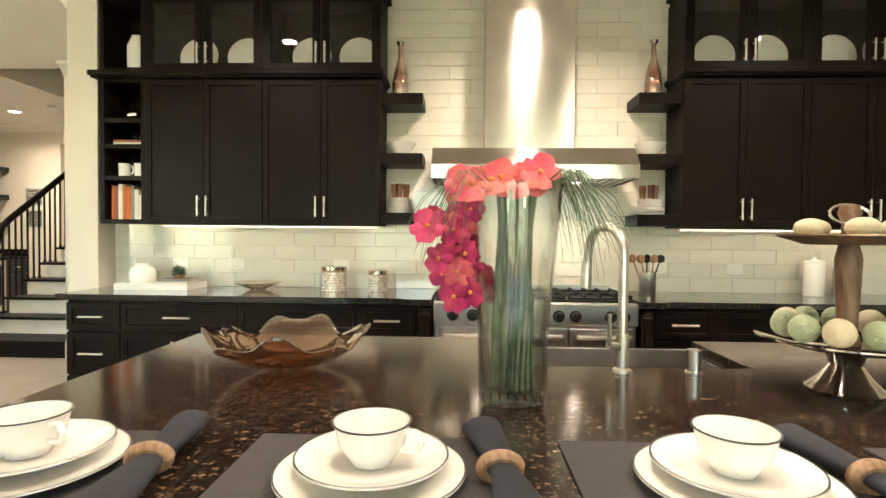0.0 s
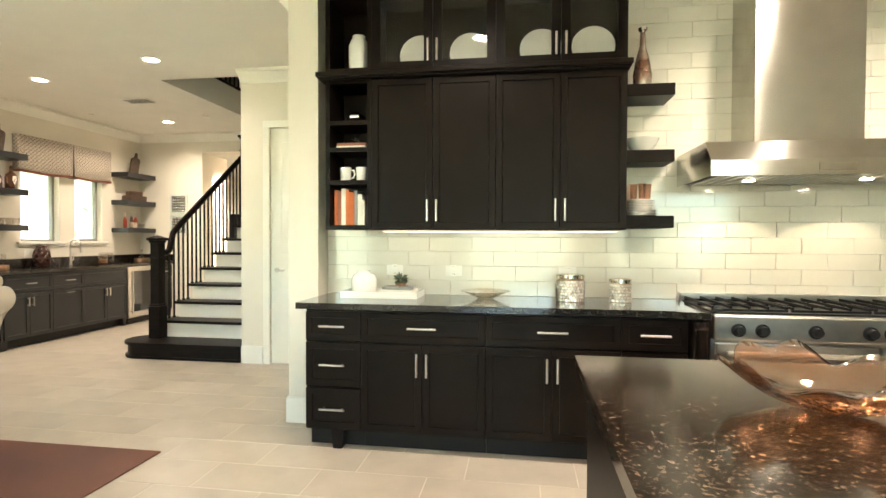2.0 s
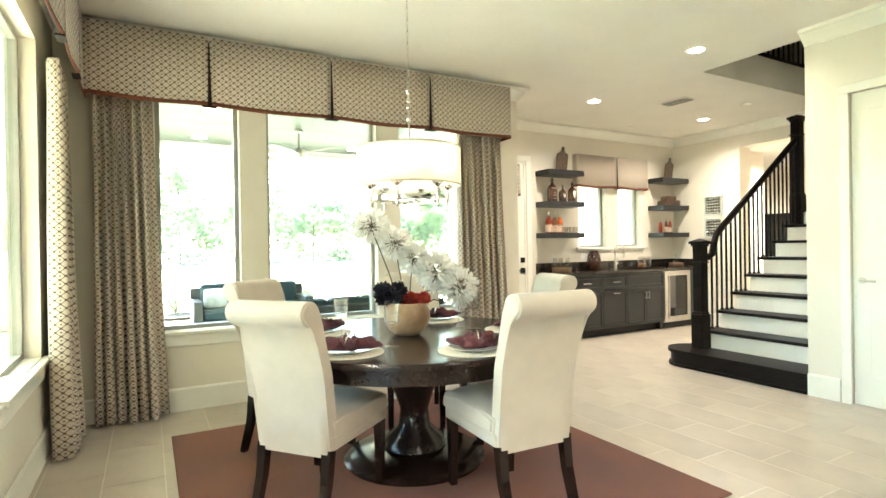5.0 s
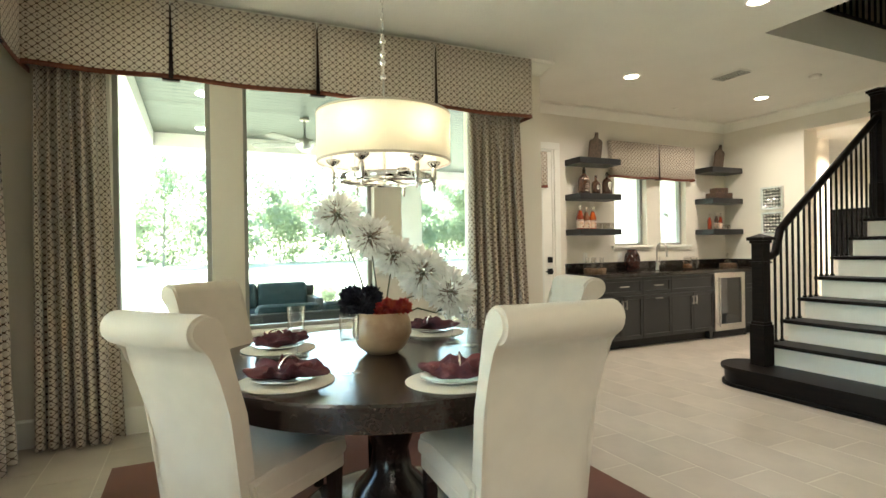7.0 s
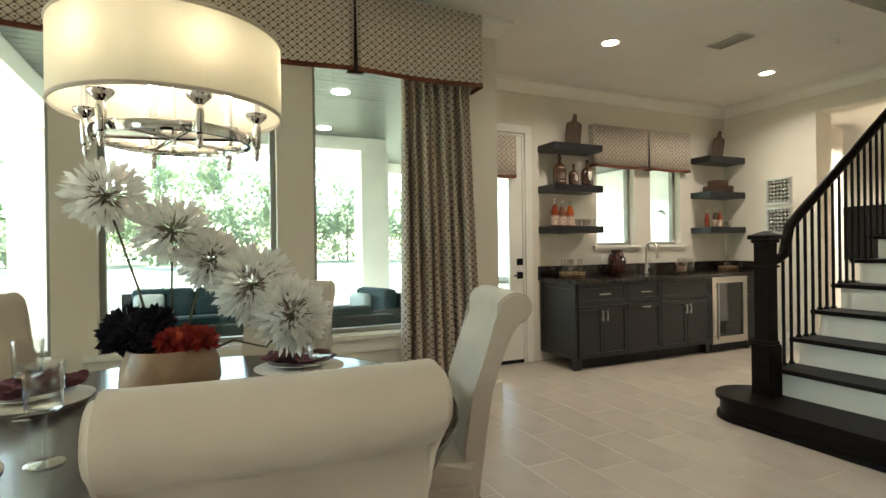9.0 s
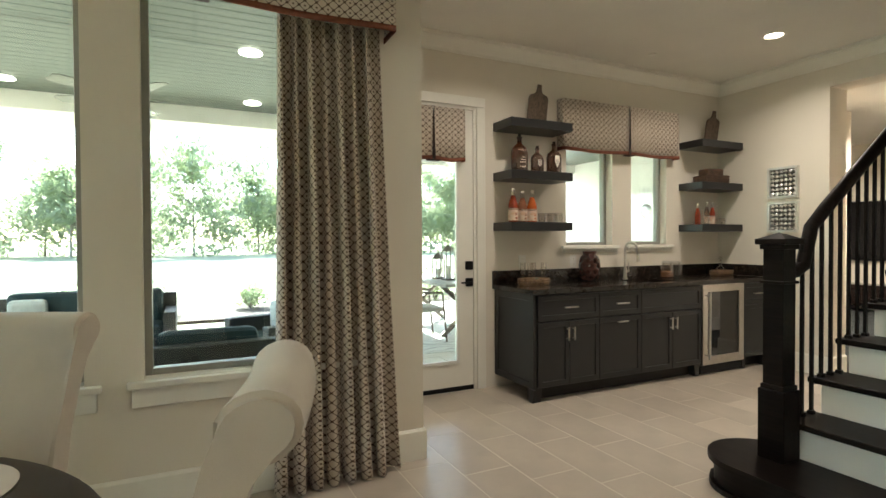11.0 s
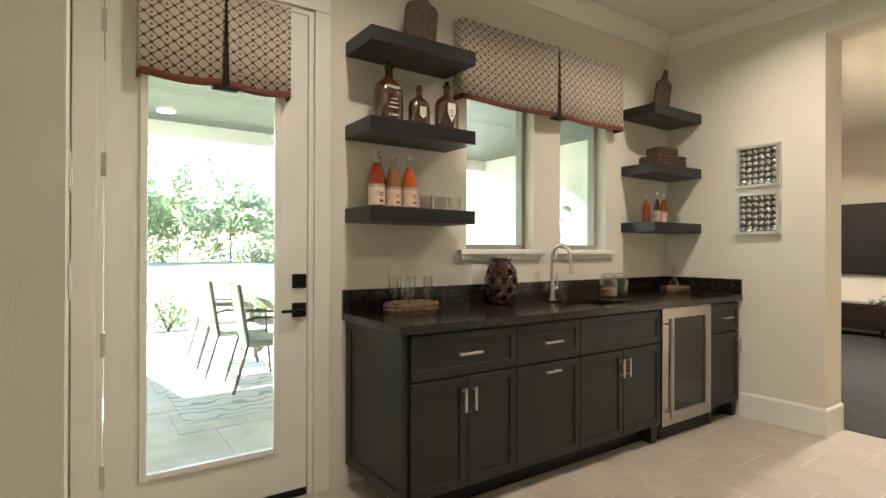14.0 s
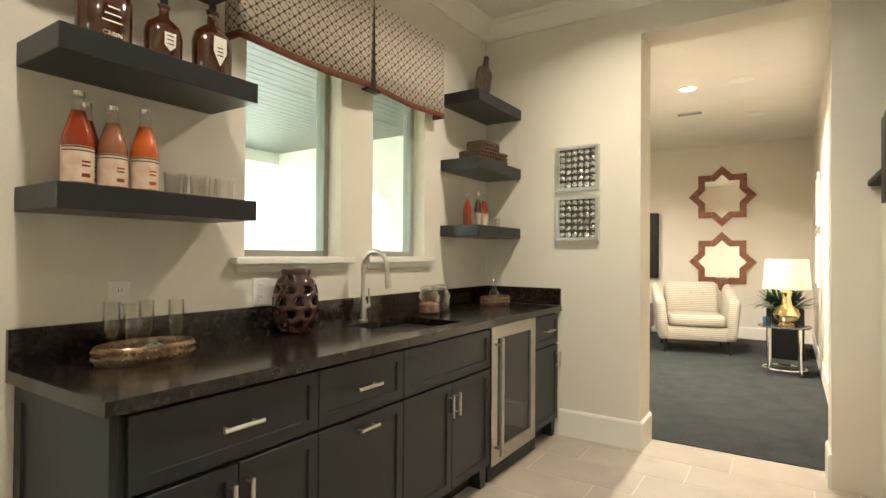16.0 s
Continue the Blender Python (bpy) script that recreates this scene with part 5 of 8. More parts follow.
def text(body, size, at, turn, material, parent, name="lettering", squash=1.0):
    """Upright lettering; its face is turned about z like a thing that looks to -y."""
    c = bpy.data.curves.new(name, "FONT")
    c.body, c.size, c.align_x, c.align_y, c.extrude = body, size, "CENTER", "CENTER", 0.0004
    tmp = bpy.data.objects.new(name, c)
    me = bpy.data.meshes.new_from_object(tmp)
    bpy.data.objects.remove(tmp)
    me.materials.append(material)
    ob = new(name, me)
    ob.parent = parent
    ob.matrix_basis = pose(*at, 90, 0, turn) @ Matrix.Diagonal((squash, 1, 1, 1))
    return ob


def flask(y, h, w, kind):
    f = thing("amber_flask", "amber glass flask bottle with white printing on the bar shelf", "bottle", "amber flasks", (BX + 0.15, y, SHZ[1] + 0.075), 90)
    bm = bmesh.new()
    s = h / 0.26
    lathe(bm, [(0, 0), (0.052, 0), (0.056, 0.006), (0.057, 0.13), (0.05, 0.165), (0.028, 0.19), (0.016, 0.2), (0.015, 0.235), (0.019, 0.237), (0.019, 0.248), (0.012, 0.25), (0.0, 0.25)], 28, sx=w / 0.057, sy=w / 0.057 * 0.62)
    for v in bm.verts:
        v.co.z *= s
    part("flask_body", bm, AMBER, f, smooth=True, angle=50)
    bm = bmesh.new()
    lathe(bm, [(0, 0.25 * s), (0.013, 0.25 * s), (0.014, 0.268 * s), (0, 0.27 * s)], 14)
    part("stopper", bm, BLACK, f, smooth=True)
    yy = -w * 0.62 - 0.001
    if kind == 0:
        text("LAMAISON", 0.021, (0, yy - 0.002, 0.150 * s), 0, LABEL_W, f, squash=0.9)
        text("CABIN", 0.02, (0, yy - 0.002, 0.035 * s), 0, LABEL_W, f)
        for k in range(3):
            slab("printed_line", LABEL_W, (-0.03 + 0.008 * k, 0.03 - 0.004 * k, yy - 0.0018, yy - 0.0008, 0.065 * s + k * 0.022, 0.068 * s + k * 0.022), f)
    else:
        bm = bmesh.new()
        pts = [(-0.026, 0.15 * s), (0.026, 0.15 * s), (0.028, 0.10 * s), (0.0, 0.05 * s), (-0.028, 0.10 * s)] if kind == 2 else [(-0.02, 0.13 * s), (0.02, 0.13 * s), (0.02, 0.08 * s), (0, 0.06 * s), (-0.02, 0.08 * s)]
        bm.faces.new([bm.verts.new((x, yy - 0.001, z)) for x, z in pts])
        part("printed_badge", bm, LABEL_W, f)
        for k in range(3):
            slab("printed_line", LABEL_INK, (-0.012, 0.012, yy - 0.0022, yy - 0.0014, 0.085 * s + k * 0.014, 0.089 * s + k * 0.014), f)


flask(5.315, 0.325, 0.084, 0)
flask(5.505, 0.235, 0.066, 1)
flask(5.69, 0.285, 0.078, 2)


def soda(x, y, z, h, material, label, s=1.2, tag=True):
    b = thing("soda_bottle", label, "bottle", "soda bottles", (x, y, z), 90)
    bm = bmesh.new()
    lathe(bm, [(0, 0), (0.032 * s, 0), (0.036 * s, 0.008), (0.036 * s, h * 0.5), (0.03 * s, h * 0.6), (0.016 * s, h * 0.8), (0, h * 0.81)], 22)
    part("drink", bm, material, b, smooth=True, angle=60)
    bm = bmesh.new()
    lathe(bm, [(0.017 * s, h * 0.79), (0.013 * s, h * 0.9), (0.013 * s, h * 0.955)], 18)
    part("neck", bm, DRINK, b, smooth=True)
    bm = bmesh.new()
    lathe(bm, [(0, h * 0.95), (0.015 * s, h * 0.95), (0.015 * s, h), (0, h)], 14)
    part("cap", bm, CHROME, b, smooth=True)
    if tag:
        bm = bmesh.new()
        R = 0.0366 * s
        lathe(bm, [(R, h * 0.05), (R, h * 0.42)], 22)
        part("paper_label", bm, LABEL_C, b, "cream wrap label with orange print", smooth=True)
        for z0, z1, m in ((0.40, 0.415, LABEL_INK), (0.365, 0.378, LABEL_INK), (0.25, 0.27, material), (0.21, 0.23, material), (0.10, 0.14, material)):
            bm = bmesh.new()
            lathe(bm, [(R + 0.0006, h * z0), (R + 0.0006, h * z1)], 22)
            bmesh.ops.delete(bm, geom=[v for v in bm.verts if v.co.y > 0.01 or (m is material and abs(v.co.x - 0.008) > 0.016)], context="VERTS")
            part("printed_band", bm, m, b)
    return b


S3 = SHZ[0] + 0.075
soda(BX + 0.155, 5.243, S3, 0.294, SODA_R, "clear bottle of red-orange soda with white label")
soda(BX + 0.07, 5.30, S3, 0.285, SODA_R, "clear bottle of red-orange soda with white label")
soda(BX + 0.15, 5.344, S3, 0.272, SODA_P, "clear bottle of peach soda with pale label")
soda(BX + 0.155, 5.443, S3, 0.282, SODA_O, "clear bottle of orange soda with white label")
soda(BX + 0.14, 7.60, S3, 0.22, SODA_R, "small bottle of red soda on the bar shelf", 0.8, False)
soda(BX + 0.15, 7.73, S3, 0.24, AMBER, "dark soda bottle on the bar shelf", 0.8)
soda(BX + 0.15, 7.82, S3, 0.235, SODA_R, "small bottle of red soda with label on the bar shelf", 0.8)


def tumbler(x, y, z, r=0.036, h=0.085):
    bm = bmesh.new()
    lathe(bm, [(0, 0), (r * 0.85, 0), (r, h), (r - 0.002, h), (r * 0.82, 0.008), (0, 0.008)], 20)
    o = tagged(part("glass_tumbler", bm, DRINK, smooth=True), "short clear glass tumbler on a bar shelf", "glass", "tumblers")
    o.location = (x, y, z)


for x, y in ((0.16, 5.545), (0.10, 5.59), (0.17, 5.635), (0.12, 5.69), (0.17, 5.735)):
    tumbler(BX + x, y, S3)
for x, y in ((0.2, 7.66), (0.14, 7.90), (0.16, 7.98), (0.1, 8.04)):
    tumbler(BX + x, y, S3, 0.032, 0.075)


def bread_board(y, z, w, h, label):
    bm = bmesh.new()
    o = [(-w, 0), (w, 0), (w, h * 0.66), (w * 0.85, h * 0.74), (0.03, h * 0.78), (0.018, h * 0.84), (0.022, h), (-0.022, h), (-0.018, h * 0.84), (-0.03, h * 0.78), (-w * 0.85, h * 0.74), (-w, h * 0.66)]
    prism(bm, o, 0, 0.022)
    bmesh.ops.bevel(bm, geom=list(bm.edges), offset=0.005, segments=2, affect="EDGES")
    ob = tagged(part("bread_board", bm, BOARD, smooth=True, angle=30), label, "cutting board")
    ob.matrix_basis = pose(BX + 0.075, y, z, 0, 0, 90) @ pose(0, 0, 0, 99, 0, 0)


T1 = SHZ[2] + 0.076
bread_board(5.54, T1, 0.105, 0.36, "walnut bread board with handle leaning on the top shelf")
bread_board(7.86, T1, 0.10, 0.36, "walnut bread board with handle leaning on the top shelf")
bk = thing("woven_box", "stacked dark woven boxes on the middle bar shelf", "box", at=(BX + 0.16, 7.78, SHZ[1] + 0.075), turn=80)
for nm, d in (("lower_box", (-0.15, 0.15, -0.1, 0.1, 0, 0.085)), ("upper_box", (-0.10, 0.10, -0.075, 0.075, 0.086, 0.155))):
    bm = bmesh.new()
    box(bm, *d, 0.012, 2)
    part(nm, bm, BASKET, bk)
    bm = bmesh.new()
    n = 0
    for i in range(int((d[1] - d[0]) / 0.03)):
        for k in range(int((d[5] - d[4]) / 0.026)):
            x, z = d[0] + 0.018 + i * 0.03, d[4] + 0.014 + k * 0.026
            ball(bm, (x, d[2] - 0.001, z), 0.012, 1)
    part("weave", bm, BASKET, bk, "raised woven knots")
    bk.children[-1]["kind"] = "stuff"


def flute(parent_at):
    bm = bmesh.new()
    lathe(bm, [(0, 0), (0.028, 0), (0.026, 0.003), (0.005, 0.007), (0.0045, 0.055), (0.018, 0.075), (0.025, 0.11), (0.025, 0.185), (0.0238, 0.185), (0.0235, 0.11), (0.015, 0.08), (0, 0.068)], 20)
    o = tagged(part("champagne_flute", bm, DRINK, smooth=True), "clear champagne flute standing in the oval tray", "glass", "flutes")
    o.location = parent_at


def oval_tray(x, y, rx, ry, label):
    t = thing("oval_tray", label, "tray", at=(x, y, 0.9145))
    bm = bmesh.new()
    lathe(bm, [(0, 0), (1, 0), (1.02, 0.01), (1.04, 0.055), (1.02, 0.058), (0.985, 0.012), (0, 0.008)], 48, sx=rx, sy=ry)
    part("pan", bm, BRONZE, t, "hammered bronze oval pan", smooth=True)
    bm = bmesh.new()
    for k in range(44):
        a = 2 * math.pi * k / 44
        for z in (0.02, 0.042):
            ball(bm, (rx * 1.035 * math.cos(a), ry * 1.035 * math.sin(a), z), 0.0085, 1)
    part("hammered_studs", bm, BRONZE, t)
    t.children[-1]["kind"] = "stuff"


oval_tray(-7.16, 5.44, 0.10, 0.15, "oval hammered bronze tray with flutes on the bar worktop")
for x, y in ((-7.20, 5.35), (-7.13, 5.38), (-7.20, 5.46), (-7.14, 5.53)):
    flute((x, y, 0.924))
bm = bmesh.new()
rnd = random.Random(9)
for k in range(40):
    a, t = k * 2.4, (k / 40) ** 0.5
    c = Vector((0.05 * t * math.cos(a), 0.05 * t * math.sin(a), 0.035 + 0.03 * (1 - t)))
    ball(bm, c, 0.014, 1, 0.7)
sc = tagged(part("succulent", bm, mat("succulent_green", (0.10, 0.16, 0.12), 0.6, vary=0.2), smooth=True), "pale green succulent lying in the oval tray", "plant")
sc.location = (-7.13, 5.45, 0.905)
oval_tray(-7.15, 7.91, 0.085, 0.14, "oval hammered bronze tray with a decanter on the bar worktop")
bm = bmesh.new()
lathe(bm, [(0, 0), (0.045, 0), (0.05, 0.01), (0.04, 0.07), (0.014, 0.1), (0.012, 0.15), (0.017, 0.155), (0.01, 0.158), (0.02, 0.175), (0.012, 0.2), (0, 0.203)], 20)
o = tagged(part("glass_decanter", bm, DRINK, smooth=True), "clear glass decanter with stopper in the tray", "decanter")
o.location = (-7.15, 7.89, 0.924)

# pierced vase
pv = thing("pierced_vase", "oxblood glazed vase pierced with rows of holes on the bar", "vase", at=(-7.235, 6.14, 0.9145))
bm = bmesh.new()
prof = lambda t: 0.068 + 0.034 * math.sin(math.pi * min(1, t * 1.05)) ** 0.6 if t < 0.9 else 0.062
N, M = 32, 15
grid = [[bm.verts.new((prof(j / M) * math.cos(2 * math.pi * (i + 0.5 * (j % 2)) / N), prof(j / M) * math.sin(2 * math.pi * (i + 0.5 * (j % 2)) / N), 0.27 * j / M)) for i in range(N)] for j in range(M + 1)]
for j in range(M):
    for i in range(N):
        if 1 <= j < M - 2 and j % 3 != 0 and i % 4 in (0, 1):
            if (j // 3) % 2 == 0 and j % 3 in (1, 2):
                continue
        if 1 <= j < M - 2 and j % 3 != 0 and i % 4 in (2, 3) and (j // 3) % 2 == 1:
            continue
        bm.faces.new((grid[j][i], grid[j][(i + 1) % N], grid[j + 1][(i + 1) % N], grid[j + 1][i]))
bm.faces.new([v for v in grid[0]][::-1])
ob = part("vase_wall", bm, OXBLOOD, pv, smooth=True, angle=70)
ob.modifiers.new("thick", "SOLIDIFY").thickness = 0.009
bm = bmesh.new()
lathe(bm, [(0.062, 0.262), (0.066, 0.27), (0.064, 0.285), (0.054, 0.287), (0.052, 0.27), (0.062, 0.262)], 32)
part("rim", bm, OXBLOOD, pv, smooth=True)

# storage jars
JARFILL = mat("biscuits", (0.34, 0.15, 0.06), 0.8, scale=40, tint=(0.20, 0.09, 0.04), bump=0.8, bscale=60)
for x, y, s, fill in ((-7.17, 7.10, 1.0, 0.06), (-7.20, 7.26, 1.0, 0.0)):
    j = thing("clip_top_jar", "clear glass storage jar with lid on the bar worktop", "jar", "glass jars", (x, y, 0.9145))
    bm = bmesh.new()
    lathe(bm, [(0, 0), (0.062, 0), (0.067, 0.012), (0.067, 0.105), (0.05, 0.13), (0.046, 0.145), (0.044, 0.145), (0.047, 0.128), (0.064, 0.1), (0.064, 0.014), (0, 0.006)], 28)
    part("jar_body", bm, DRINK, j, smooth=True)
    bm = bmesh.new()
    lathe(bm, [(0, 0.172), (0.03, 0.17), (0.05, 0.16), (0.052, 0.15), (0.046, 0.147), (0, 0.147)], 24)
    part("lid", bm, DRINK, j, smooth=True)
    bm = bmesh.new()
    tube(bm, [(0.052 * math.cos(a), 0.052 * math.sin(a), 0.147) for a in (2 * math.pi * k / 24 for k in range(25))], 0.0025, 5)
    part("wire_clip", bm, CHROME, j)
    if fill:
        bm = bmesh.new()
        lathe(bm, [(0, 0.01), (0.06, 0.012), (0.061, fill), (0.03, fill + 0.012), (0, fill + 0.004)], 20, wob=0.05)
        part("contents", bm, JARFILL, j, "brown biscuits", smooth=True)


def outlet(at, turn, label="white wall outlet plate", w=0.075, h=0.12):
    o = thing("wall_outlet", label, "outlet", "wall outlets", at, turn)
    slab("cover_plate", WHITE, (-w / 2, w / 2, -0.006, -0.001, -h / 2, h / 2), o, bevel=0.002)
    for z in (-0.025, 0.025):
        bm = bmesh.new()
        box(bm, -0.017, 0.017, -0.0085, -0.006, z - 0.016, z + 0.016, 0.002)
        f = part("socket", bm, TRIM, o)
        for x in (-0.006, 0.006):
            slab("slot", BLACK, (x - 0.001, x + 0.001, -0.0092, -0.0086, z - 0.004, z + 0.007), f)
    return o


outlet((BX, 6.03, 1.10), 90)
outlet((BX, 5.44, 1.11), 90)
outlet((WX, 1.05, 0.42), 90)

# framed metal reliefs
RELIEF = mat("relief_backing", (0.10, 0.095, 0.085), 0.45, 0.5, vary=0.2, scale=30)
for z0, z1 in ((1.722, 2.034), (1.374, 1.684)):
    p = thing("framed_relief", "silver framed relief of woven metal tiles on the wall", "wall art", "framed reliefs", (-6.61, FY, (z0 + z1) / 2), 0)
    hw, hh = 0.152, (z1 - z0) / 2
    bm = bmesh.new()
    for d in ((-hw, -hw + 0.022, -hh, hh), (hw - 0.022, hw, -hh, hh), (-hw + 0.022, hw - 0.022, hh - 0.022, hh), (-hw + 0.022, hw - 0.022, -hh, -hh + 0.022)):
        box(bm, d[0], d[1], -0.035, -0.001, d[2], d[3])
    part("frame", bm, SILVER, p, "brushed silver frame")
    slab("backing", RELIEF, (-hw + 0.022, hw - 0.022, -0.012, -0.001, -hh + 0.022, hh - 0.022), p)
    rr = random.Random(int(z0 * 100))
    n = 6
    for i in range(n):
        for k in range(n):
            cx, cz = -hw + 0.022 + (i + 0.5) * (2 * hw - 0.044) / n, -hh + 0.022 + (k + 0.5) * (2 * hh - 0.044) / n
            bm = bmesh.new()
            lathe(bm, [(0, 0.012), (0.012, 0.008), (0.021, 0.0)], 10)
            R = Matrix.Translation((cx, -0.014, cz)) @ Euler((radians(90 + rr.uniform(-30, 30)), radians(rr.uniform(-30, 30)), 0)).to_matrix().to_4x4()
            bmesh.ops.transform(bm, matrix=R, verts=bm.verts)
            part("metal_petal", bm, CHROME, p, smooth=True)


# ---- on the island ----
SLATE = mat("slate_placemat", (0.045, 0.040, 0.038), 0.8, vary=0.08, scale=20, bump=0.5, bscale=400)
NAVYCLOTH = mat("navy_napkin", (0.018, 0.020, 0.028), 0.85, vary=0.15, scale=15, bump=0.3, bscale=500)
RINGWOOD = grain(mat("ring_wood", (0.3, 0.16, 0.08), 0.5), (40, 40, 8), ((0.16, 0.08, 0.04), (0.40, 0.24, 0.13)))
BAND = mat("dark_rim", (0.05, 0.05, 0.05), 0.3)
IZ = 0.9145
for k, cx in enumerate((-0.376, 0.187, 0.75, 1.31)):
    o = tagged(slab("placemat", SLATE, (cx - 0.24, cx + 0.20, 0.465, 0.818, IZ, IZ + 0.004)), "dark slate-grey woven placemat on the island", "placemat", "island placemats")
    for nm, r, z, dy in (("dinner_plate", 0.150, 0.005, 0.0), ("salad_plate", 0.122, 0.024, 0.01)):
        bm = bmesh.new()
        lathe(bm, [(0, 0), (r * 0.6, 0), (r * 0.72, 0.006), (r, 0.016), (r, 0.019), (r * 0.7, 0.009), (r * 0.6, 0.005), (0, 0.004)], 48)
        o = tagged(part(nm, bm, WHITE, smooth=True, angle=60), "white china plate with fine grey rim on the island", "plate", "island plates")
        o.location = (cx, 0.638 + dy, IZ + z)
        bm = bmesh.new()
        lathe(bm, [(r - 0.003, 0.0195), (r, 0.0197)], 48)
        part("rim_line", bm, BAND, o)
    c = thing("tea_cup", "white china cup with dark rim on stacked plates", "cup", "island cups", (cx, 0.645, IZ + 0.03), 40 if k == 2 else -20)
    bm = bmesh.new()
    lathe(bm, [(0, 0), (0.032, 0), (0.034, 0.004), (0.052, 0.03), (0.060, 0.062), (0.063, 0.066), (0.060, 0.066), (0.05, 0.034), (0.03, 0.008), (0, 0.007)], 40)
    part("cup_body", bm, WHITE, c, smooth=True, angle=60)
    bm = bmesh.new()
    lathe(bm, [(0.060, 0.0664), (0.0634, 0.0664), (0.0634, 0.0645)], 40)
    part("rim_line", bm, BAND, c)
    bm = bmesh.new()
    tube(bm, [(0.058, 0, 0.055), (0.078, 0, 0.058), (0.088, 0, 0.045), (0.08, 0, 0.03), (0.052, 0, 0.026)], 0.005, 8)
    part("cup_handle", bm, WHITE, c, smooth=True)
    n_ = thing("rolled_napkin", "rolled navy napkin in a wooden ring on the island", "napkin", "island napkins", (cx + 0.203, 0.64, IZ + 0.005), 8)
    bm = bmesh.new()
    pts = [(0, -0.19, 0.02), (0, -0.1, 0.021), (0, 0.0, 0.02), (0, 0.1, 0.022), (0, 0.18, 0.022)]
    tube(bm, pts, [0.042, 0.034, 0.022, 0.030, 0.036], 18, flat=0.55)
    for v in bm.verts:
        v.co.x += 0.004 * math.sin(v.co.y * 60 + v.co.z * 80)
        v.co.z = max(0.0005, v.co.z)
    part("napkin_cloth", bm, NAVYCLOTH, n_, smooth=True, angle=80)
    bm = bmesh.new()
    tube(bm, [(0.031 * math.cos(a), 0.0, 0.021 + 0.020 * math.sin(a)) for a in (2 * math.pi * j / 24 for j in range(25))], 0.007, 8, flat=1.6)
    part("napkin_ring", bm, RINGWOOD, n_, smooth=True)

# orchids in a tall glass vase
LEAFG = mat("orchid_stalks", (0.06, 0.095, 0.05), 0.5, scale=30, tint=(0.14, 0.18, 0.11))
PINK = mat("pink_orchid", (0.62, 0.07, 0.12), 0.55, scale=18, tint=(0.72, 0.16, 0.14), spec=0.3)
MAG = mat("magenta_orchid", (0.38, 0.02, 0.10), 0.55, scale=18, tint=(0.55, 0.05, 0.12), spec=0.3)
GOLD = mat("orchid_heart", (0.6, 0.2, 0.03), 0.6)
ov = thing("orchid_vase", "tall clear glass vase of pink orchids on the island", "vase with flowers", at=(0.449, 1.09, IZ))
ov.matrix_basis = ov.matrix_basis @ Matrix.Diagonal((0.97, 0.97, 0.935, 1))
bm = bmesh.new()
lathe(bm, [(0, 0), (0.078, 0), (0.083, 0.006), (0.088, 0.2), (0.117, 0.545), (0.113, 0.545), (0.083, 0.2), (0.078, 0.03), (0, 0.022)], 48)
part("vase_glass", bm, pane_glass("vase_glass", (0.985, 1.0, 0.99), 0.0, 1.8, 0.06), ov, "thick clear glass", smooth=True)
bm = bmesh.new()
lathe(bm, [(0, 0.026), (0.076, 0.03), (0.0855, 0.25), (0, 0.25)], 40)
part("water", bm, pane_glass("vase_water", (0.95, 0.99, 0.96), 0.0, 2.5, 0.05), ov, smooth=True)
bm = bmesh.new()
rr = random.Random(2)
for k in range(28):
    a, r0, r1 = rr.uniform(0, 6.28), rr.uniform(0, 0.032), rr.uniform(0.01, 0.055)
    tube(bm, [(r0 * 1.6 * math.cos(a), r0 * 1.6 * math.sin(a), 0.03), (r0 * 1.5 * math.cos(a + 0.3), r0 * 1.2 * math.sin(a + 0.3), 0.25), (r1 * math.cos(a + 0.5), r1 * math.sin(a + 0.5), rr.uniform(0.46, 0.56))], [0.006, 0.007, 0.005], 6)
part("stalks", bm, LEAFG, ov, "bundle of green stalks", smooth=True)
ov.children[-1]["kind"] = "stuff"


def orchid(parent, c, d, s, material, rnd):
    """Five rounded petals and a lip, facing d."""
    d = Vector(d).normalized()
    q = d.to_track_quat("Z", "Y").to_matrix().to_4x4()
    M = Matrix.Translation(c) @ q @ Matrix.Rotation(rnd.uniform(0, 6.28), 4, "Z")
    bm = bmesh.new()
    for k in range(5):
        w = 0.85 if k in (1, 4) else 0.55
        ang = 2 * math.pi * k / 5
        rows = []
        for i in range(5):
            t = i / 4
            ww = w * math.sin(math.pi * (0.12 + 0.72 * t)) ** 0.7
            rows.append([(t, ww * u, 0.22 * t * t - 0.12 * u * u + 0.06 * rnd.uniform(-1, 1)) for u in (-1, -0.4, 0.4, 1)])
        vs = [[bm.verts.new(M @ (Matrix.Rotation(ang, 4, "Z") @ Vector((p[0] * s, p[1] * s * 0.72, p[2] * s)))) for p in row] for row in rows]
        for a, b in zip(vs, vs[1:]):
            for j in range(3):
                bm.faces.new((a[j], a[j + 1], b[j + 1], b[j]))
    o = part("orchid_bloom", bm, material, parent, smooth=True, angle=90)
    bm = bmesh.new()
    ball(bm, M @ Vector((0, 0, 0.1 * s)), 0.16 * s, 1)
    part("heart", bm, GOLD, o)


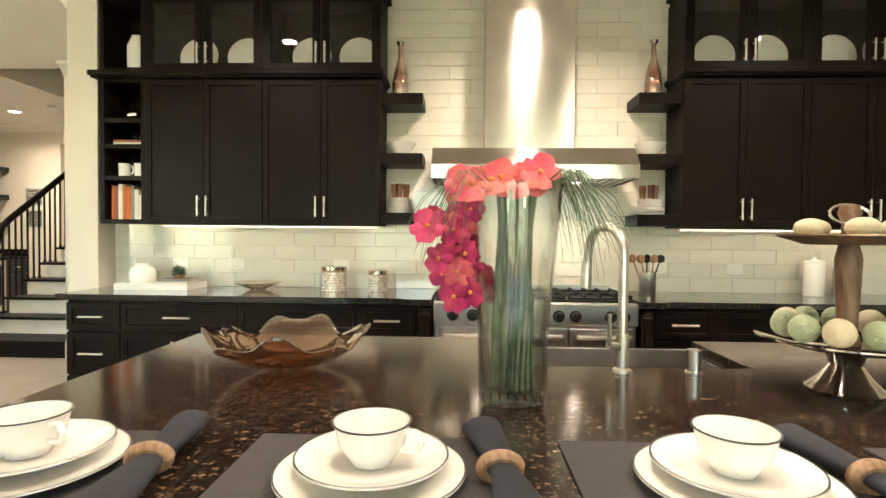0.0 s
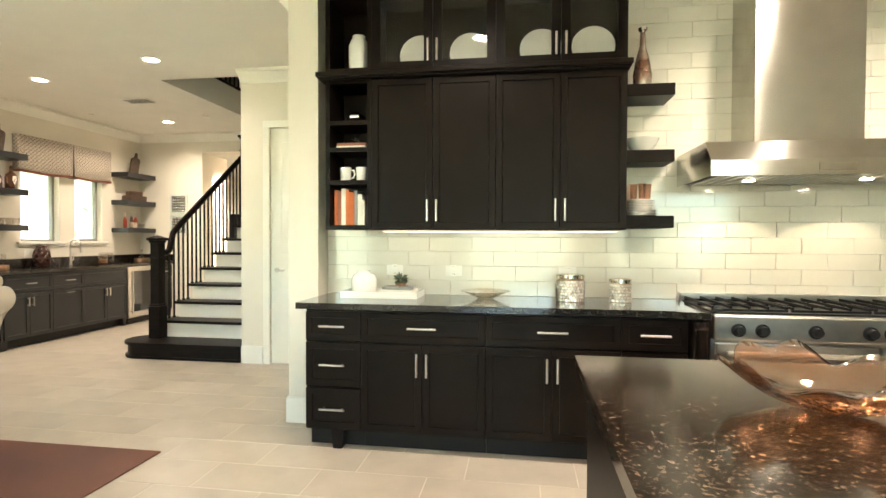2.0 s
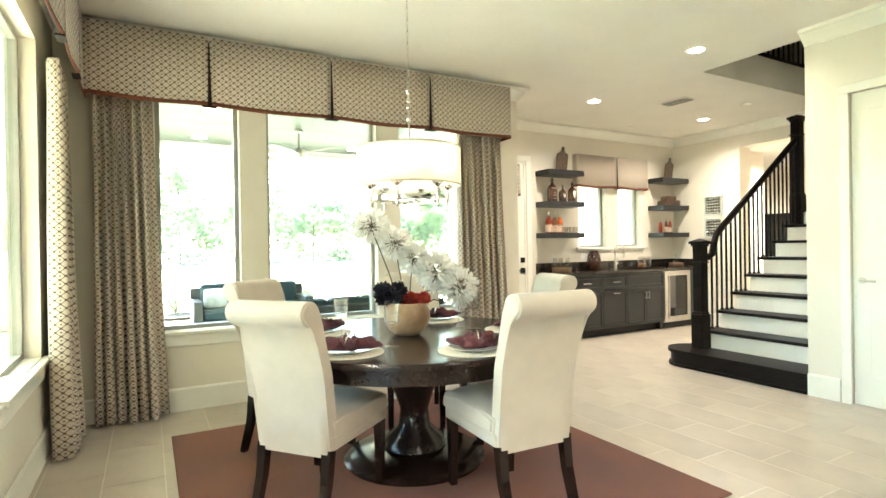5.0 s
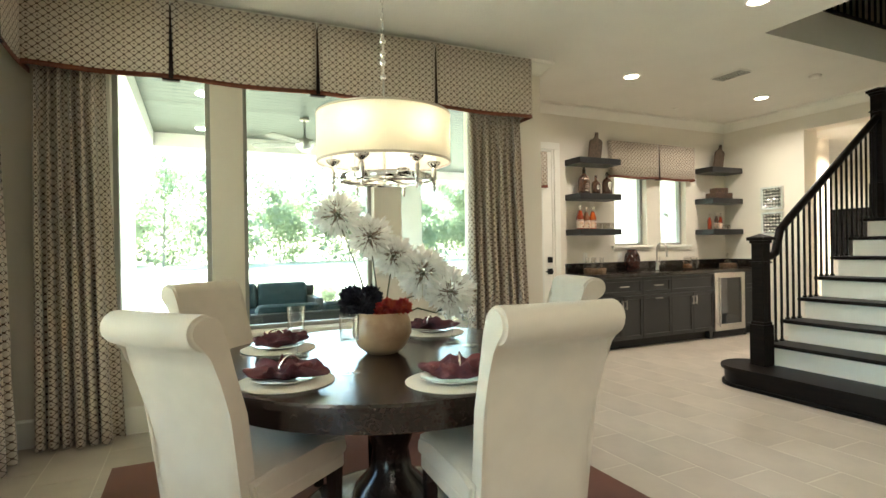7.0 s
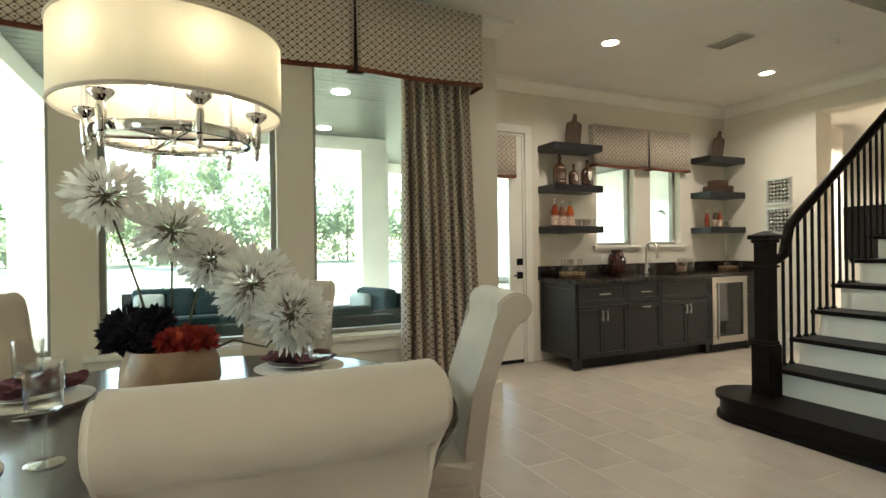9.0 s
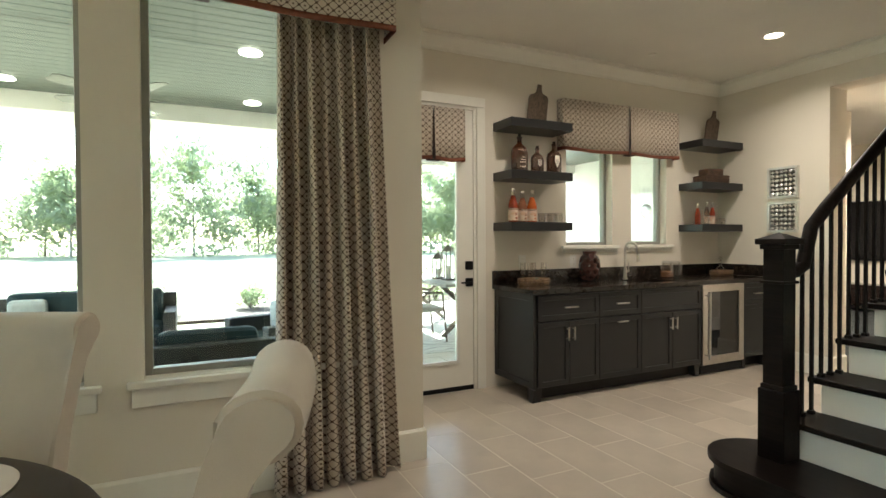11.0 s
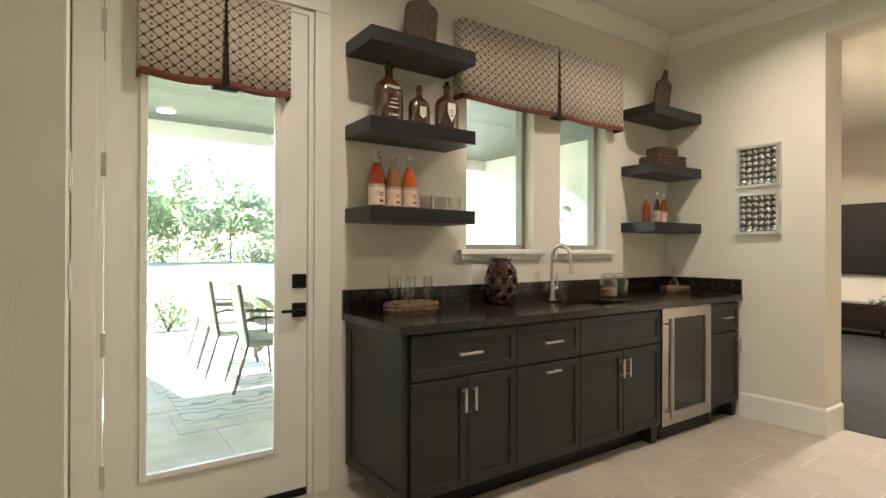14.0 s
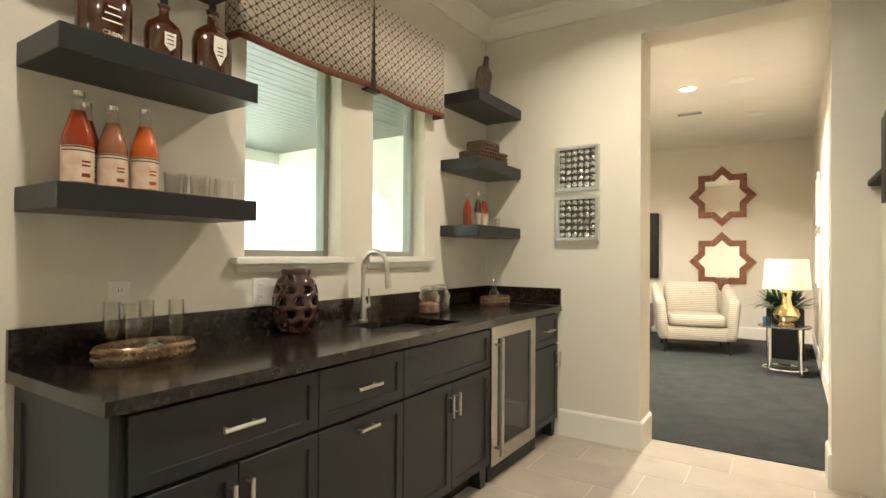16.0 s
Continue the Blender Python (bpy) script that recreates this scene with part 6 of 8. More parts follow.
rr = random.Random(7)
for k in range(9):
    u = -0.125 + 0.022 * k
    orchid(ov, (u, -0.05 + rr.uniform(-0.04, 0.04), 0.565 - 0.10 * abs(u + 0.02) + rr.uniform(-0.015, 0.015)), (rr.uniform(-0.5, 0.5), -1, rr.uniform(0.1, 0.7)), 0.047, PINK, rr)
for k in range(30):
    t = k / 29
    c = (-0.10 - 0.065 * math.sin(math.pi * min(1, t * 1.1)) + rr.uniform(-0.045, 0.045), rr.uniform(-0.09, 0.07), 0.55 - 0.30 * t + rr.uniform(-0.02, 0.02))
    orchid(ov, c, (rr.uniform(-0.9, 0.3), -1, rr.uniform(-0.5, 0.4)), rr.uniform(0.034, 0.047), MAG if k % 4 else PINK, rr)
bm = bmesh.new()
for k in range(90):
    a = rr.uniform(-0.9, 0.9)
    s = 1 if k % 3 else -1
    L = rr.uniform(0.09, 0.19)
    b = Vector((s * 0.09 * math.cos(a), 0.09 * math.sin(a), 0.54))
    o = Vector((s * math.cos(a), math.sin(a), 0))
    tube(bm, [b, b + o * L * 0.4 + Vector((0, 0, 0.035)), b + o * L * 0.8 + Vector((0, 0, -0.02 - 0.1 * rr.random())), b + o * L + Vector((0, 0, -0.07 - 0.16 * rr.random()))], [0.0016, 0.0014, 0.001, 0.0005], 4)
part("grass_spray", bm, LEAFG, ov, "fine drooping grass spray")
ov.children[-1]["kind"] = "stuff"

# leaf-edged glass bowl
LEAFBOWL = pane_glass("amber_art_glass", (0.95, 0.68, 0.50), 0.03, 1.3, 0.09)
bm = bmesh.new()
rings = []
for j in range(11):
    t = j / 10
    ring = []
    for i in range(96):
        a = 2 * math.pi * i / 96
        lobe = 0.5 + 0.5 * math.cos(9 * a)
        r = 0.05 + 0.160 * t + t ** 4 * 0.028 * lobe
        z = 0.012 + 0.07 * t ** 2 + t ** 5 * (0.03 * lobe + 0.02 * math.sin(4 * a + 1))
        ring.append(bm.verts.new((r * math.cos(a), r * math.sin(a), z)))
    rings.append(ring)
for a, b in zip(rings, rings[1:]):
    for i in range(96):
        bm.faces.new((a[i], a[(i + 1) % 96], b[(i + 1) % 96], b[i]))
bm.faces.new(rings[0])
lb = tagged(part("leaf_bowl", bm, LEAFBOWL, smooth=True, angle=80), "amber art-glass bowl with a scalloped leaf edge on the island", "bowl")
lb.modifiers.new("thick", "SOLIDIFY").thickness = 0.007
lb.location = (-0.175, 1.335, IZ)

# tiered stand
TIERW = grain(mat("turned_walnut", (0.2, 0.1, 0.05), 0.45), (30, 30, 6), ((0.10, 0.05, 0.025), (0.24, 0.13, 0.07)))
ts = thing("tiered_stand", "two-tier silver and wood stand of pale gourds on the island", "tiered stand", at=(1.305, 1.20, IZ))
bm = bmesh.new()
lathe(bm, [(0, 0), (0.085, 0), (0.088, 0.008), (0.06, 0.035), (0.035, 0.07), (0.045, 0.10), (0.03, 0.112), (0, 0.112)], 36)
part("foot", bm, CHROME, ts, "polished silver foot", smooth=True)
for z, r, m, nm in ((0.113, 0.205, CHROME, "lower_tray"), (0.375, 0.16, BRONZE, "upper_tray")):
    bm = bmesh.new()
    lathe(bm, [(0, z), (r * 0.6, z), (r, z + 0.022), (r, z + 0.026), (r * 0.6, z + 0.007), (0, z + 0.007)], 48)
    part(nm, bm, m, ts, smooth=True)
bm = bmesh.new()
lathe(bm, [(0, 0.12), (0.032, 0.122), (0.022, 0.16), (0.026, 0.24), (0.03, 0.34), (0.022, 0.375), (0.02, 0.383), (0.016, 0.43), (0.026, 0.455), (0.02, 0.475), (0, 0.478)], 20)
part("stem", bm, TIERW, ts, "turned walnut stem", smooth=True)
bm = bmesh.new()
tube(bm, [(0.05 * math.cos(a), 0.012 * math.sin(a), 0.452 + 0.025 * math.sin(a)) for a in (2 * math.pi * k / 24 for k in range(25))], 0.004, 6)
part("ring_handle", bm, CHROME, ts, smooth=True)
GOURD_G, GOURD_C = mat("pale_green_gourd", (0.24, 0.28, 0.17), 0.6, vary=0.12, scale=20, bump=0.4), mat("cream_gourd", (0.46, 0.40, 0.27), 0.6, vary=0.1, scale=20, bump=0.3)
for k in range(11):
    a = 2 * math.pi * k / 11
    bm = bmesh.new()
    lathe(bm, [(0, 0)] + [(0.034 * math.sin(math.pi * j / 10), 0.035 - 0.035 * math.cos(math.pi * j / 10)) for j in range(1, 10)] + [(0, 0.07)], 20, wob=0.05)
    o = tagged(part("gourd", bm, GOURD_C if k % 3 == 1 else GOURD_G, smooth=True), "small pale gourd on the tiered stand", "gourd", "gourds on the stand")
    o.location = (1.305 + 0.135 * math.cos(a), 1.20 + 0.135 * math.sin(a), IZ + 0.132)
for k in range(5):
    a = 2 * math.pi * k / 5 + 0.6
    bm = bmesh.new()
    lathe(bm, [(0, 0)] + [(0.037 * math.sin(math.pi * j / 10), 0.025 - 0.025 * math.cos(math.pi * j / 10)) for j in range(1, 10)] + [(0, 0.05)], 20, wob=0.03)
    o = tagged(part("gourd", bm, GOURD_C, smooth=True), "small cream gourd on the tiered stand", "gourd", "gourds on the stand")
    o.location = (1.305 + 0.095 * math.cos(a), 1.20 + 0.095 * math.sin(a), IZ + 0.392)
bm = bmesh.new()
lathe(bm, [(0, 0), (0.024, 0), (0.024, 0.006), (0.021, 0.008), (0.021, 0.068), (0, 0.07)], 24)
o = tagged(part("air_switch", bm, NICKEL, smooth=True), "short brushed steel cylinder beside the sink", "sink fitting")
o.location = (0.994, 1.36, IZ)

# ---- kitchen shelves and counter ----
CHIPS = mat("mirror_chip", (0.72, 0.67, 0.58), 0.25, 0.35, vary=0.3, scale=60)
MOS = mat("mirror_mosaic", (0.62, 0.56, 0.46), 0.12, 1.0, vary=0.45, scale=45)
KC = 0.9145
def plain(name, prof, m, at, label, cat, group="", seg=32, wob=0.0):
    bm = bmesh.new()
    lathe(bm, prof, seg, wob=wob)
    o = tagged(part(name, bm, m, smooth=True, angle=50), label, cat, group)
    o.location = at
    return o


for x in (-1.60, -1.25, -0.775, -0.435, 2.06, 2.42, 2.88, 3.2):
    o = plain("display_plate", [(0, 0), (0.08, 0), (0.14, 0.014), (0.14, 0.018), (0.08, 0.006), (0, 0.005)], WHITE, (0, 0, 0), "round white plate standing in the glass cabinet", "plate", "display plates", 40)
    o.matrix_basis = pose(x, KY - 0.10, 2.445 + 0.14, 80, 0, 0)
for x in (-0.13, 1.63):
    b = thing("glass_decanter", "tall amber and silver glass bottle on the top shelf", "bottle", "tall decanters", (x, KY - 0.15, 2.281))
    bm = bmesh.new()
    lathe(bm, [(0, 0), (0.05, 0), (0.055, 0.01), (0.06, 0.09), (0.045, 0.18), (0.02, 0.27), (0.016, 0.36), (0, 0.362)], 28)
    part("bottle_body", bm, mat("amber_silver_glass", (0.30, 0.14, 0.08), 0.05, 0.35, scale=9, tint=(0.6, 0.5, 0.42), coat=0.6, trans=0.4), b, smooth=True)
    bm = bmesh.new()
    lathe(bm, [(0.016, 0.36), (0.03, 0.375), (0.03, 0.39), (0.012, 0.392), (0, 0.38)], 20)
    part("lip", bm, CHROME, b, smooth=True)
for x in (-0.13, 1.62):
    plain("serving_bowl", [(0, 0), (0.045, 0), (0.05, 0.01), (0.09, 0.05), (0.105, 0.085), (0.108, 0.088), (0.103, 0.088), (0.085, 0.05), (0.045, 0.014), (0, 0.012)], WHITE, (x, KY - 0.15, 1.871), "white bowl on the kitchen shelf", "bowl", "white bowls", 36)
    for k in range(10):
        r = 0.10 if k < 4 else 0.082
        plain("stacked_plate", [(0, 0), (r * 0.6, 0), (r, 0.008), (r, 0.011), (r * 0.6, 0.003), (0, 0.003)], WHITE, (x, KY - 0.15, 1.461 + k * 0.0105), "white plate in a stack on the lowest shelf", "plate", "stacked plates", 32)
    for dx in (-0.05, 0.0, 0.05):
        plain("small_tumbler", [(0, 0), (0.02, 0), (0.026, 0.10), (0.0245, 0.10), (0.019, 0.008), (0, 0.008)], pane_glass("rose_glass", (0.85, 0.68, 0.58)) if dx == -0.05 else bpy.data.materials["rose_glass"], (x + dx * 0.85, KY - 0.15 + (0.02 if dx else -0.03), 1.571), "rose tinted tumbler standing on stacked plates", "glass", "rose tumblers", 18)
OX = -2.05
plain("ceramic_vase", [(0, 0), (0.06, 0), (0.07, 0.02), (0.072, 0.18), (0.055, 0.225), (0.045, 0.235), (0.045, 0.255), (0.04, 0.255), (0.04, 0.23), (0, 0.2)], WHITE, (OX + 0.03, KY - 0.17, 2.456), "white textured ceramic vase in the open cabinet", "vase", wob=0.02)
plain("silver_ornament", [(0, 0), (0.03, 0.003), (0.06, 0.025), (0.066, 0.045), (0.05, 0.07), (0.02, 0.082), (0, 0.083)], CHROME, (OX + 0.01, KY - 0.17, 2.106), "rounded silver ornament in the open cabinet", "ornament", wob=0.04)
bm = bmesh.new()
for k in range(6):
    a = 2 * math.pi * k / 6
    tube(bm, [(0, 0, 0.035), (0.045 * math.cos(a), 0.02 * math.sin(2 * a), 0.035 + 0.04 * math.sin(a))], [0.012, 0.001], 5)
o = tagged(part("star_ornament", bm, BLACK), "small dark metal star on stacked books", "ornament")
o.location = (OX + 0.02, KY - 0.17, 1.965)
BK = [mat("book_white", (0.7, 0.66, 0.58), 0.6), mat("book_orange", (0.55, 0.13, 0.03), 0.6), mat("book_rust", (0.28, 0.09, 0.05), 0.6), mat("book_grey", (0.25, 0.24, 0.22), 0.6), mat("book_dark", (0.04, 0.04, 0.05), 0.5)]
PAGES = mat("book_pages", (0.66, 0.6, 0.48), 0.9, vary=0.05, scale=100)


def book(at, turn, w, h, t, m, lying, label, tilt=0.0):
    b = thing("book", label, "book", "books on shelves", at, turn)
    if lying:
        slab("cover", m, (-w / 2, w / 2, -h / 2, h / 2, 0, 0.003), b)
        slab("cover", m, (-w / 2, w / 2, -h / 2, h / 2, t - 0.003, t), b)
        slab("spine", m, (-w / 2, w / 2, -h / 2, -h / 2 + 0.003, 0.003, t - 0.003), b)
        slab("pages", PAGES, (-w / 2 + 0.004, w / 2 - 0.004, -h / 2 + 0.003, h / 2 - 0.004, 0.003, t - 0.003), b)
    else:
        b.matrix_basis = b.matrix_basis @ pose(0, 0, 0, 0, tilt, 0)
        slab("cover", m, (0, 0.003, 0, w, 0, h), b)
        slab("cover", m, (t - 0.003, t, 0, w, 0, h), b)
        slab("spine", m, (0.003, t - 0.003, 0, 0.003, 0, h), b)
        slab("pages", PAGES, (0.003, t - 0.003, 0.003, w - 0.004, 0.004, h - 0.004), b)
    return b


x = OX - 0.118
for t, h, m, lb_ in ((0.018, 0.24, 1, "orange"), (0.026, 0.235, 2, "rust"), (0.03, 0.25, 0, "white"), (0.022, 0.24, 1, "orange"), (0.034, 0.225, 1, "orange"), (0.02, 0.235, 3, "grey"), (0.03, 0.21, 0, "white"), (0.016, 0.17, 0, "white")):
    book((x, KY - 0.25, 1.4035), 0, 0.17, h, t, BK[m], False, "%s book standing in the open cabinet" % lb_)
    x += t + 0.0025
for k, (t, m, lb_) in enumerate(((0.02, 0, "white"), (0.018, 2, "rust"))):
    book((OX + 0.0, KY - 0.17, 1.9265 + k * 0.0205), 0, 0.21, 0.15, t, BK[m], True, "%s book lying flat in the open cabinet" % lb_)
for x in (OX - 0.055, OX + 0.06):
    c = thing("mug", "white mug in the open cabinet", "mug", "white mugs", (x, KY - 0.20, 1.7065))
    bm = bmesh.new()
    lathe(bm, [(0, 0), (0.034, 0), (0.037, 0.005), (0.04, 0.095), (0.037, 0.095), (0.034, 0.008), (0, 0.007)], 28)
    part("mug_body", bm, WHITE, c, smooth=True, angle=50)
    bm = bmesh.new()
    tube(bm, [(0.037, 0, 0.078), (0.058, 0, 0.076), (0.066, 0, 0.05), (0.055, 0, 0.025), (0.036, 0, 0.022)], 0.0055, 8)
    part("mug_handle", bm, WHITE, c, smooth=True)
# counter
tr = thing("beaded_tray", "white beaded wooden tray on the kitchen worktop", "tray", at=(-1.83, KY - 0.21, KC), turn=0)
slab("tray_floor", WHITE, (-0.25, 0.25, -0.13, 0.13, 0, 0.008), tr)
for d in ((-0.26, 0.26, -0.14, -0.13), (-0.26, 0.26, 0.13, 0.14), (-0.26, -0.25, -0.13, 0.13), (0.25, 0.26, -0.13, 0.13)):
    slab("tray_side", WHITE, (*d, 0, 0.045), tr)
bm = bmesh.new()
for k in range(40):
    for z in (0.012, 0.033):
        ball(bm, (-0.253 + k * 0.013, -0.141, z), 0.0045, 1)
part("beading", bm, MATW, tr, "row of small beads")
tr.children[-1]["kind"] = "stuff"
plain("ceramic_jar", [(0, 0), (0.07, 0), (0.085, 0.02), (0.088, 0.10), (0.075, 0.135), (0.045, 0.15), (0.045, 0.165), (0.038, 0.165), (0.03, 0.14), (0, 0.12)], WHITE, (-1.97, KY - 0.21, KC + 0.009), "white ribbed ceramic jar on the beaded tray", "jar", wob=0.015)
for k, (t, m) in enumerate(((0.022, 4), (0.018, 0), (0.016, 3))):
    book((-1.72, KY - 0.20, KC + 0.0095 + k * 0.0225), 3 * k - 3, 0.25 - 0.02 * k, 0.17, t, BK[m], True, "book stacked on the beaded tray")
pt = thing("potted_succulent", "small spiky succulent in a bowl on stacked books", "plant", at=(-1.71, KY - 0.2, KC + 0.071))
bm = bmesh.new()
lathe(bm, [(0, 0), (0.03, 0), (0.042, 0.02), (0.04, 0.025), (0, 0.02)], 20)
part("pot", bm, RINGWOOD, pt, smooth=True)
bm = bmesh.new()
spikes(bm, (0, 0, 0.045), 0.06, 120, random.Random(3), 0.006)
for v in bm.verts:
    v.co.z = max(0.02, v.co.z)
part("leaves", bm, LEAFG, pt)
plain("glass_dish", [(0, 0), (0.05, 0), (0.06, 0.006), (0.12, 0.035), (0.165, 0.05), (0.162, 0.053), (0.11, 0.038), (0.05, 0.008), (0, 0.007)], pane_glass("rose_dish_glass", (0.93, 0.88, 0.82)), (-1.13, KY - 0.22, KC), "shallow clear glass dish on the kitchen worktop", "dish", wob=0.02)
for x, r, h in ((-0.58, 0.088, 0.145), (-0.27, 0.068, 0.12)):
    c = thing("mosaic_canister", "lidded canister of mirror mosaic on the kitchen worktop", "canister", "mosaic canisters", (x, KY - 0.24, KC))
    bm = bmesh.new()
    lathe(bm, [(0, 0), (r - 0.004, 0), (r - 0.002, 0.006), (r - 0.002, h), (0, h)], 28)
    part("canister_body", bm, BRONZE, c, smooth=True, angle=50)
    bm = bmesh.new()
    lathe(bm, [(0, h + 0.001), (r + 0.002, h + 0.001), (r + 0.002, h + 0.024), (r * 0.6, h + 0.03), (0, h + 0.031)], 28)
    part("lid", bm, MOS, c, smooth=True, angle=40)
    rr = random.Random(int(r * 1000))
    bm = bmesh.new()
    n = int(2 * math.pi * r / 0.019)
    for j in range(int(h / 0.019)):
        for k in range(n):
            a = 2 * math.pi * (k + 0.5 * (j % 2)) / n
            p = Vector(((r) * math.cos(a), r * math.sin(a), 0.011 + j * 0.019))
            d = Vector((math.cos(a), math.sin(a), 0))
            s = Vector((-math.sin(a), math.cos(a), 0)) * 0.008
            u = Vector((0, 0, 0.008))
            t = d * rr.uniform(-0.003, 0.003)
            bm.faces.new([bm.verts.new(q) for q in (p - s - u + t, p + s - u - t, p + s + u - t, p - s + u + t)])
    part("mirror_chip_mosaic", bm, CHIPS, c, "small mirror chips")
    c.children[-1]["kind"] = "stuff"
ck = thing("utensil_crock", "steel crock of wooden and black utensils beside the range", "utensil holder", at=(1.60, KY - 0.2, KC))
bm = bmesh.new()
lathe(bm, [(0, 0), (0.052, 0), (0.054, 0.004), (0.054, 0.15), (0.051, 0.15), (0.05, 0.006), (0, 0.006)], 28)
part("crock_body", bm, STEEL, ck, smooth=True, angle=50)
for k, (dx, dy, m) in enumerate(((-0.09, 0.02, RINGWOOD), (-0.05, -0.02, RINGWOOD), (0.0, 0.02, BLACK), (0.03, -0.02, RINGWOOD), (0.08, 0.01, BLACK))):
    bm = bmesh.new()
    tube(bm, [(dx * 0.2, dy, 0.02), (dx, dy, 0.22)], 0.005, 6)
    ball(bm, (dx * 1.12, dy, 0.245), 0.03, 2, 1.0)
    for v in bm.verts:
        if v.co.z > 0.2:
            v.co.y = dy + (v.co.y - dy) * 0.3
    part("utensil", bm, m, ck, smooth=True)
for x, h in ((2.72, 0.23), (2.92, 0.17)):
    plain("white_canister", [(0, 0), (0.06, 0), (0.065, 0.005), (0.065, h), (0.068, h + 0.002), (0.068, h + 0.012), (0.02, h + 0.02), (0.015, h + 0.035), (0, h + 0.04)], WHITE, (x, KY - 0.2, KC), "white lidded ceramic canister on the kitchen worktop", "canister", "white canisters")
for x, w in ((-1.37, 0.12), (-1.80, 0.12), (-0.58, 0.12), (1.74, 0.12), (2.28, 0.12), (2.78, 0.075)):
    outlet((x, KY - 0.009, 1.085), 0, w=w, h=0.075 if w > 0.1 else 0.12)


def strip_light(x0, x1, label):
    s = thing("undercabinet_light", label, "light", "under-cabinet lights", ((x0 + x1) / 2, KY - 0.17, 1.371))
    slab("housing", TRIM, (-(x1 - x0) / 2, (x1 - x0) / 2, -0.02, 0.02, -0.011, -0.001), s)
    slab("lens", glow("strip_lens", (1.0, 0.84, 0.6), 0.5), (-(x1 - x0) / 2 + 0.01, (x1 - x0) / 2 - 0.01, -0.014, 0.014, -0.014, -0.0112), s)
    L = bpy.data.lights.new("strip", "AREA")
    L.shape, L.size, L.size_y, L.energy, L.color = "RECTANGLE", x1 - x0 - 0.04, 0.025, 0.028, (1.0, 0.82, 0.58)
    o = new("strip", L)
    o.parent = s
    o.matrix_basis = pose(0, 0, -0.018)


strip_light(-1.85, -0.28, "slim light strip under the wall cabinets")
strip_light(1.82, 3.38, "slim light strip under the wall cabinets")
for x in (0.45, 1.08):
    L = bpy.data.lights.new("hood_lamp", "SPOT")
    L.energy, L.color, L.spot_size, L.shadow_soft_size = 1.3, (1.0, 0.82, 0.58), radians(120), 0.03
    o = new("hood_lamp", L)
    o.parent = hd
    o.matrix_basis = pose(x - 0.765, -0.35, 1.655)
    bm = bmesh.new()
    lathe(bm, [(0, 1.662), (0.03, 1.662), (0.03, 1.659), (0, 1.659)], 16, at=(x - 0.765, -0.35, 0))
    part("hood_bulb", bm, LAMP_ON, hd)


# ---- carpet room ----
STRIPE = mat("cream_stripe_cloth", (0.46, 0.43, 0.36), 0.85, vary=0.06, bump=0.3, bscale=300)
_nt = STRIPE.node_tree
_tc, _wv = _nt.nodes.new("ShaderNodeTexCoord"), node(STRIPE, "ShaderNodeTexWave", Scale=14.0, Distortion=0.3)
_wv.bands_direction = "Z"
_rp = _nt.nodes.new("ShaderNodeValToRGB")
_rp.color_ramp.elements[0].color, _rp.color_ramp.elements[1].color = (0.31, 0.28, 0.22, 1), (0.48, 0.44, 0.36, 1)
_nt.links.new(_tc.outputs["Object"], _wv.inputs["Vector"])
_nt.links.new(_wv.outputs["Fac"], _rp.inputs["Fac"])
_nt.links.new(_rp.outputs[0], _nt.nodes["Principled BSDF"].inputs["Base Color"])
MIRROR = mat("mirror_glass", (0.85, 0.85, 0.83), 0.02, 1.0, vary=0.0)
COPPER = grain(mat("red_wood_frame", (0.25, 0.09, 0.04), 0.4), (12, 12, 12), ((0.17, 0.055, 0.025), (0.30, 0.12, 0.06)))
for zc, s in ((2.22, 0.48), (1.185, 0.475)):
    m = thing("star_mirror", "eight-pointed star mirror in a red-brown wooden frame", "mirror", "star mirrors", (-6.265, 13.898, zc))
    star = lambda r: [(r * (1.0 if k % 2 == 0 else 0.765 * 1.0) * math.cos(math.pi * k / 8), r * (1.0 if k % 2 == 0 else 0.765) * math.sin(math.pi * k / 8)) for k in range(16)]
    bm = bmesh.new()
    o, i = star(s), star(s * 0.72)
    vs = [[bm.verts.new((x, y, z)) for x, z in pts] for pts, y in ((o, -0.002), (o, -0.03), (i, -0.036), (i, -0.002))]
    for a, b in ((0, 1), (1, 2), (2, 3)):
        for k in range(16):
            l = (k + 1) % 16
            bm.faces.new((vs[a][k], vs[a][l], vs[b][l], vs[b][k]))
    part("frame", bm, COPPER, m)
    bm = bmesh.new()
    bm.faces.new([bm.verts.new((x, -0.014, z)) for x, z in star(s * 0.73)])
    part("mirror_glass", bm, MIRROR, m)
ac = thing("armchair", "cream striped tub armchair with buttoned back and dark legs", "armchair", at=(-6.47, 12.45, 0.004), turn=14)
ac.matrix_basis = ac.matrix_basis @ Matrix.Diagonal((1.12, 1.12, 1.12, 1))
bm = bmesh.new()
box(bm, -0.30, 0.30, -0.36, 0.22, 0.30, 0.45, 0.05, 3)
part("seat_cushion", bm, STRIPE, ac, smooth=True, angle=60)
bm = bmesh.new()
box(bm, -0.34, 0.34, -0.34, 0.36, 0.15, 0.31, 0.02, 2)
part("seat_base", bm, STRIPE, ac, smooth=True)
bm = bmesh.new()
box(bm, -0.32, 0.32, 0.20, 0.36, 0.28, 0.84, 0.06, 3)
for v in bm.verts:
    v.co.y += max(0, v.co.z - 0.4) * 0.22
    v.co.z -= 0.05 * (v.co.x / 0.32) ** 2 if v.co.z > 0.6 else 0
bk = part("backrest", bm, STRIPE, ac, smooth=True, angle=60)
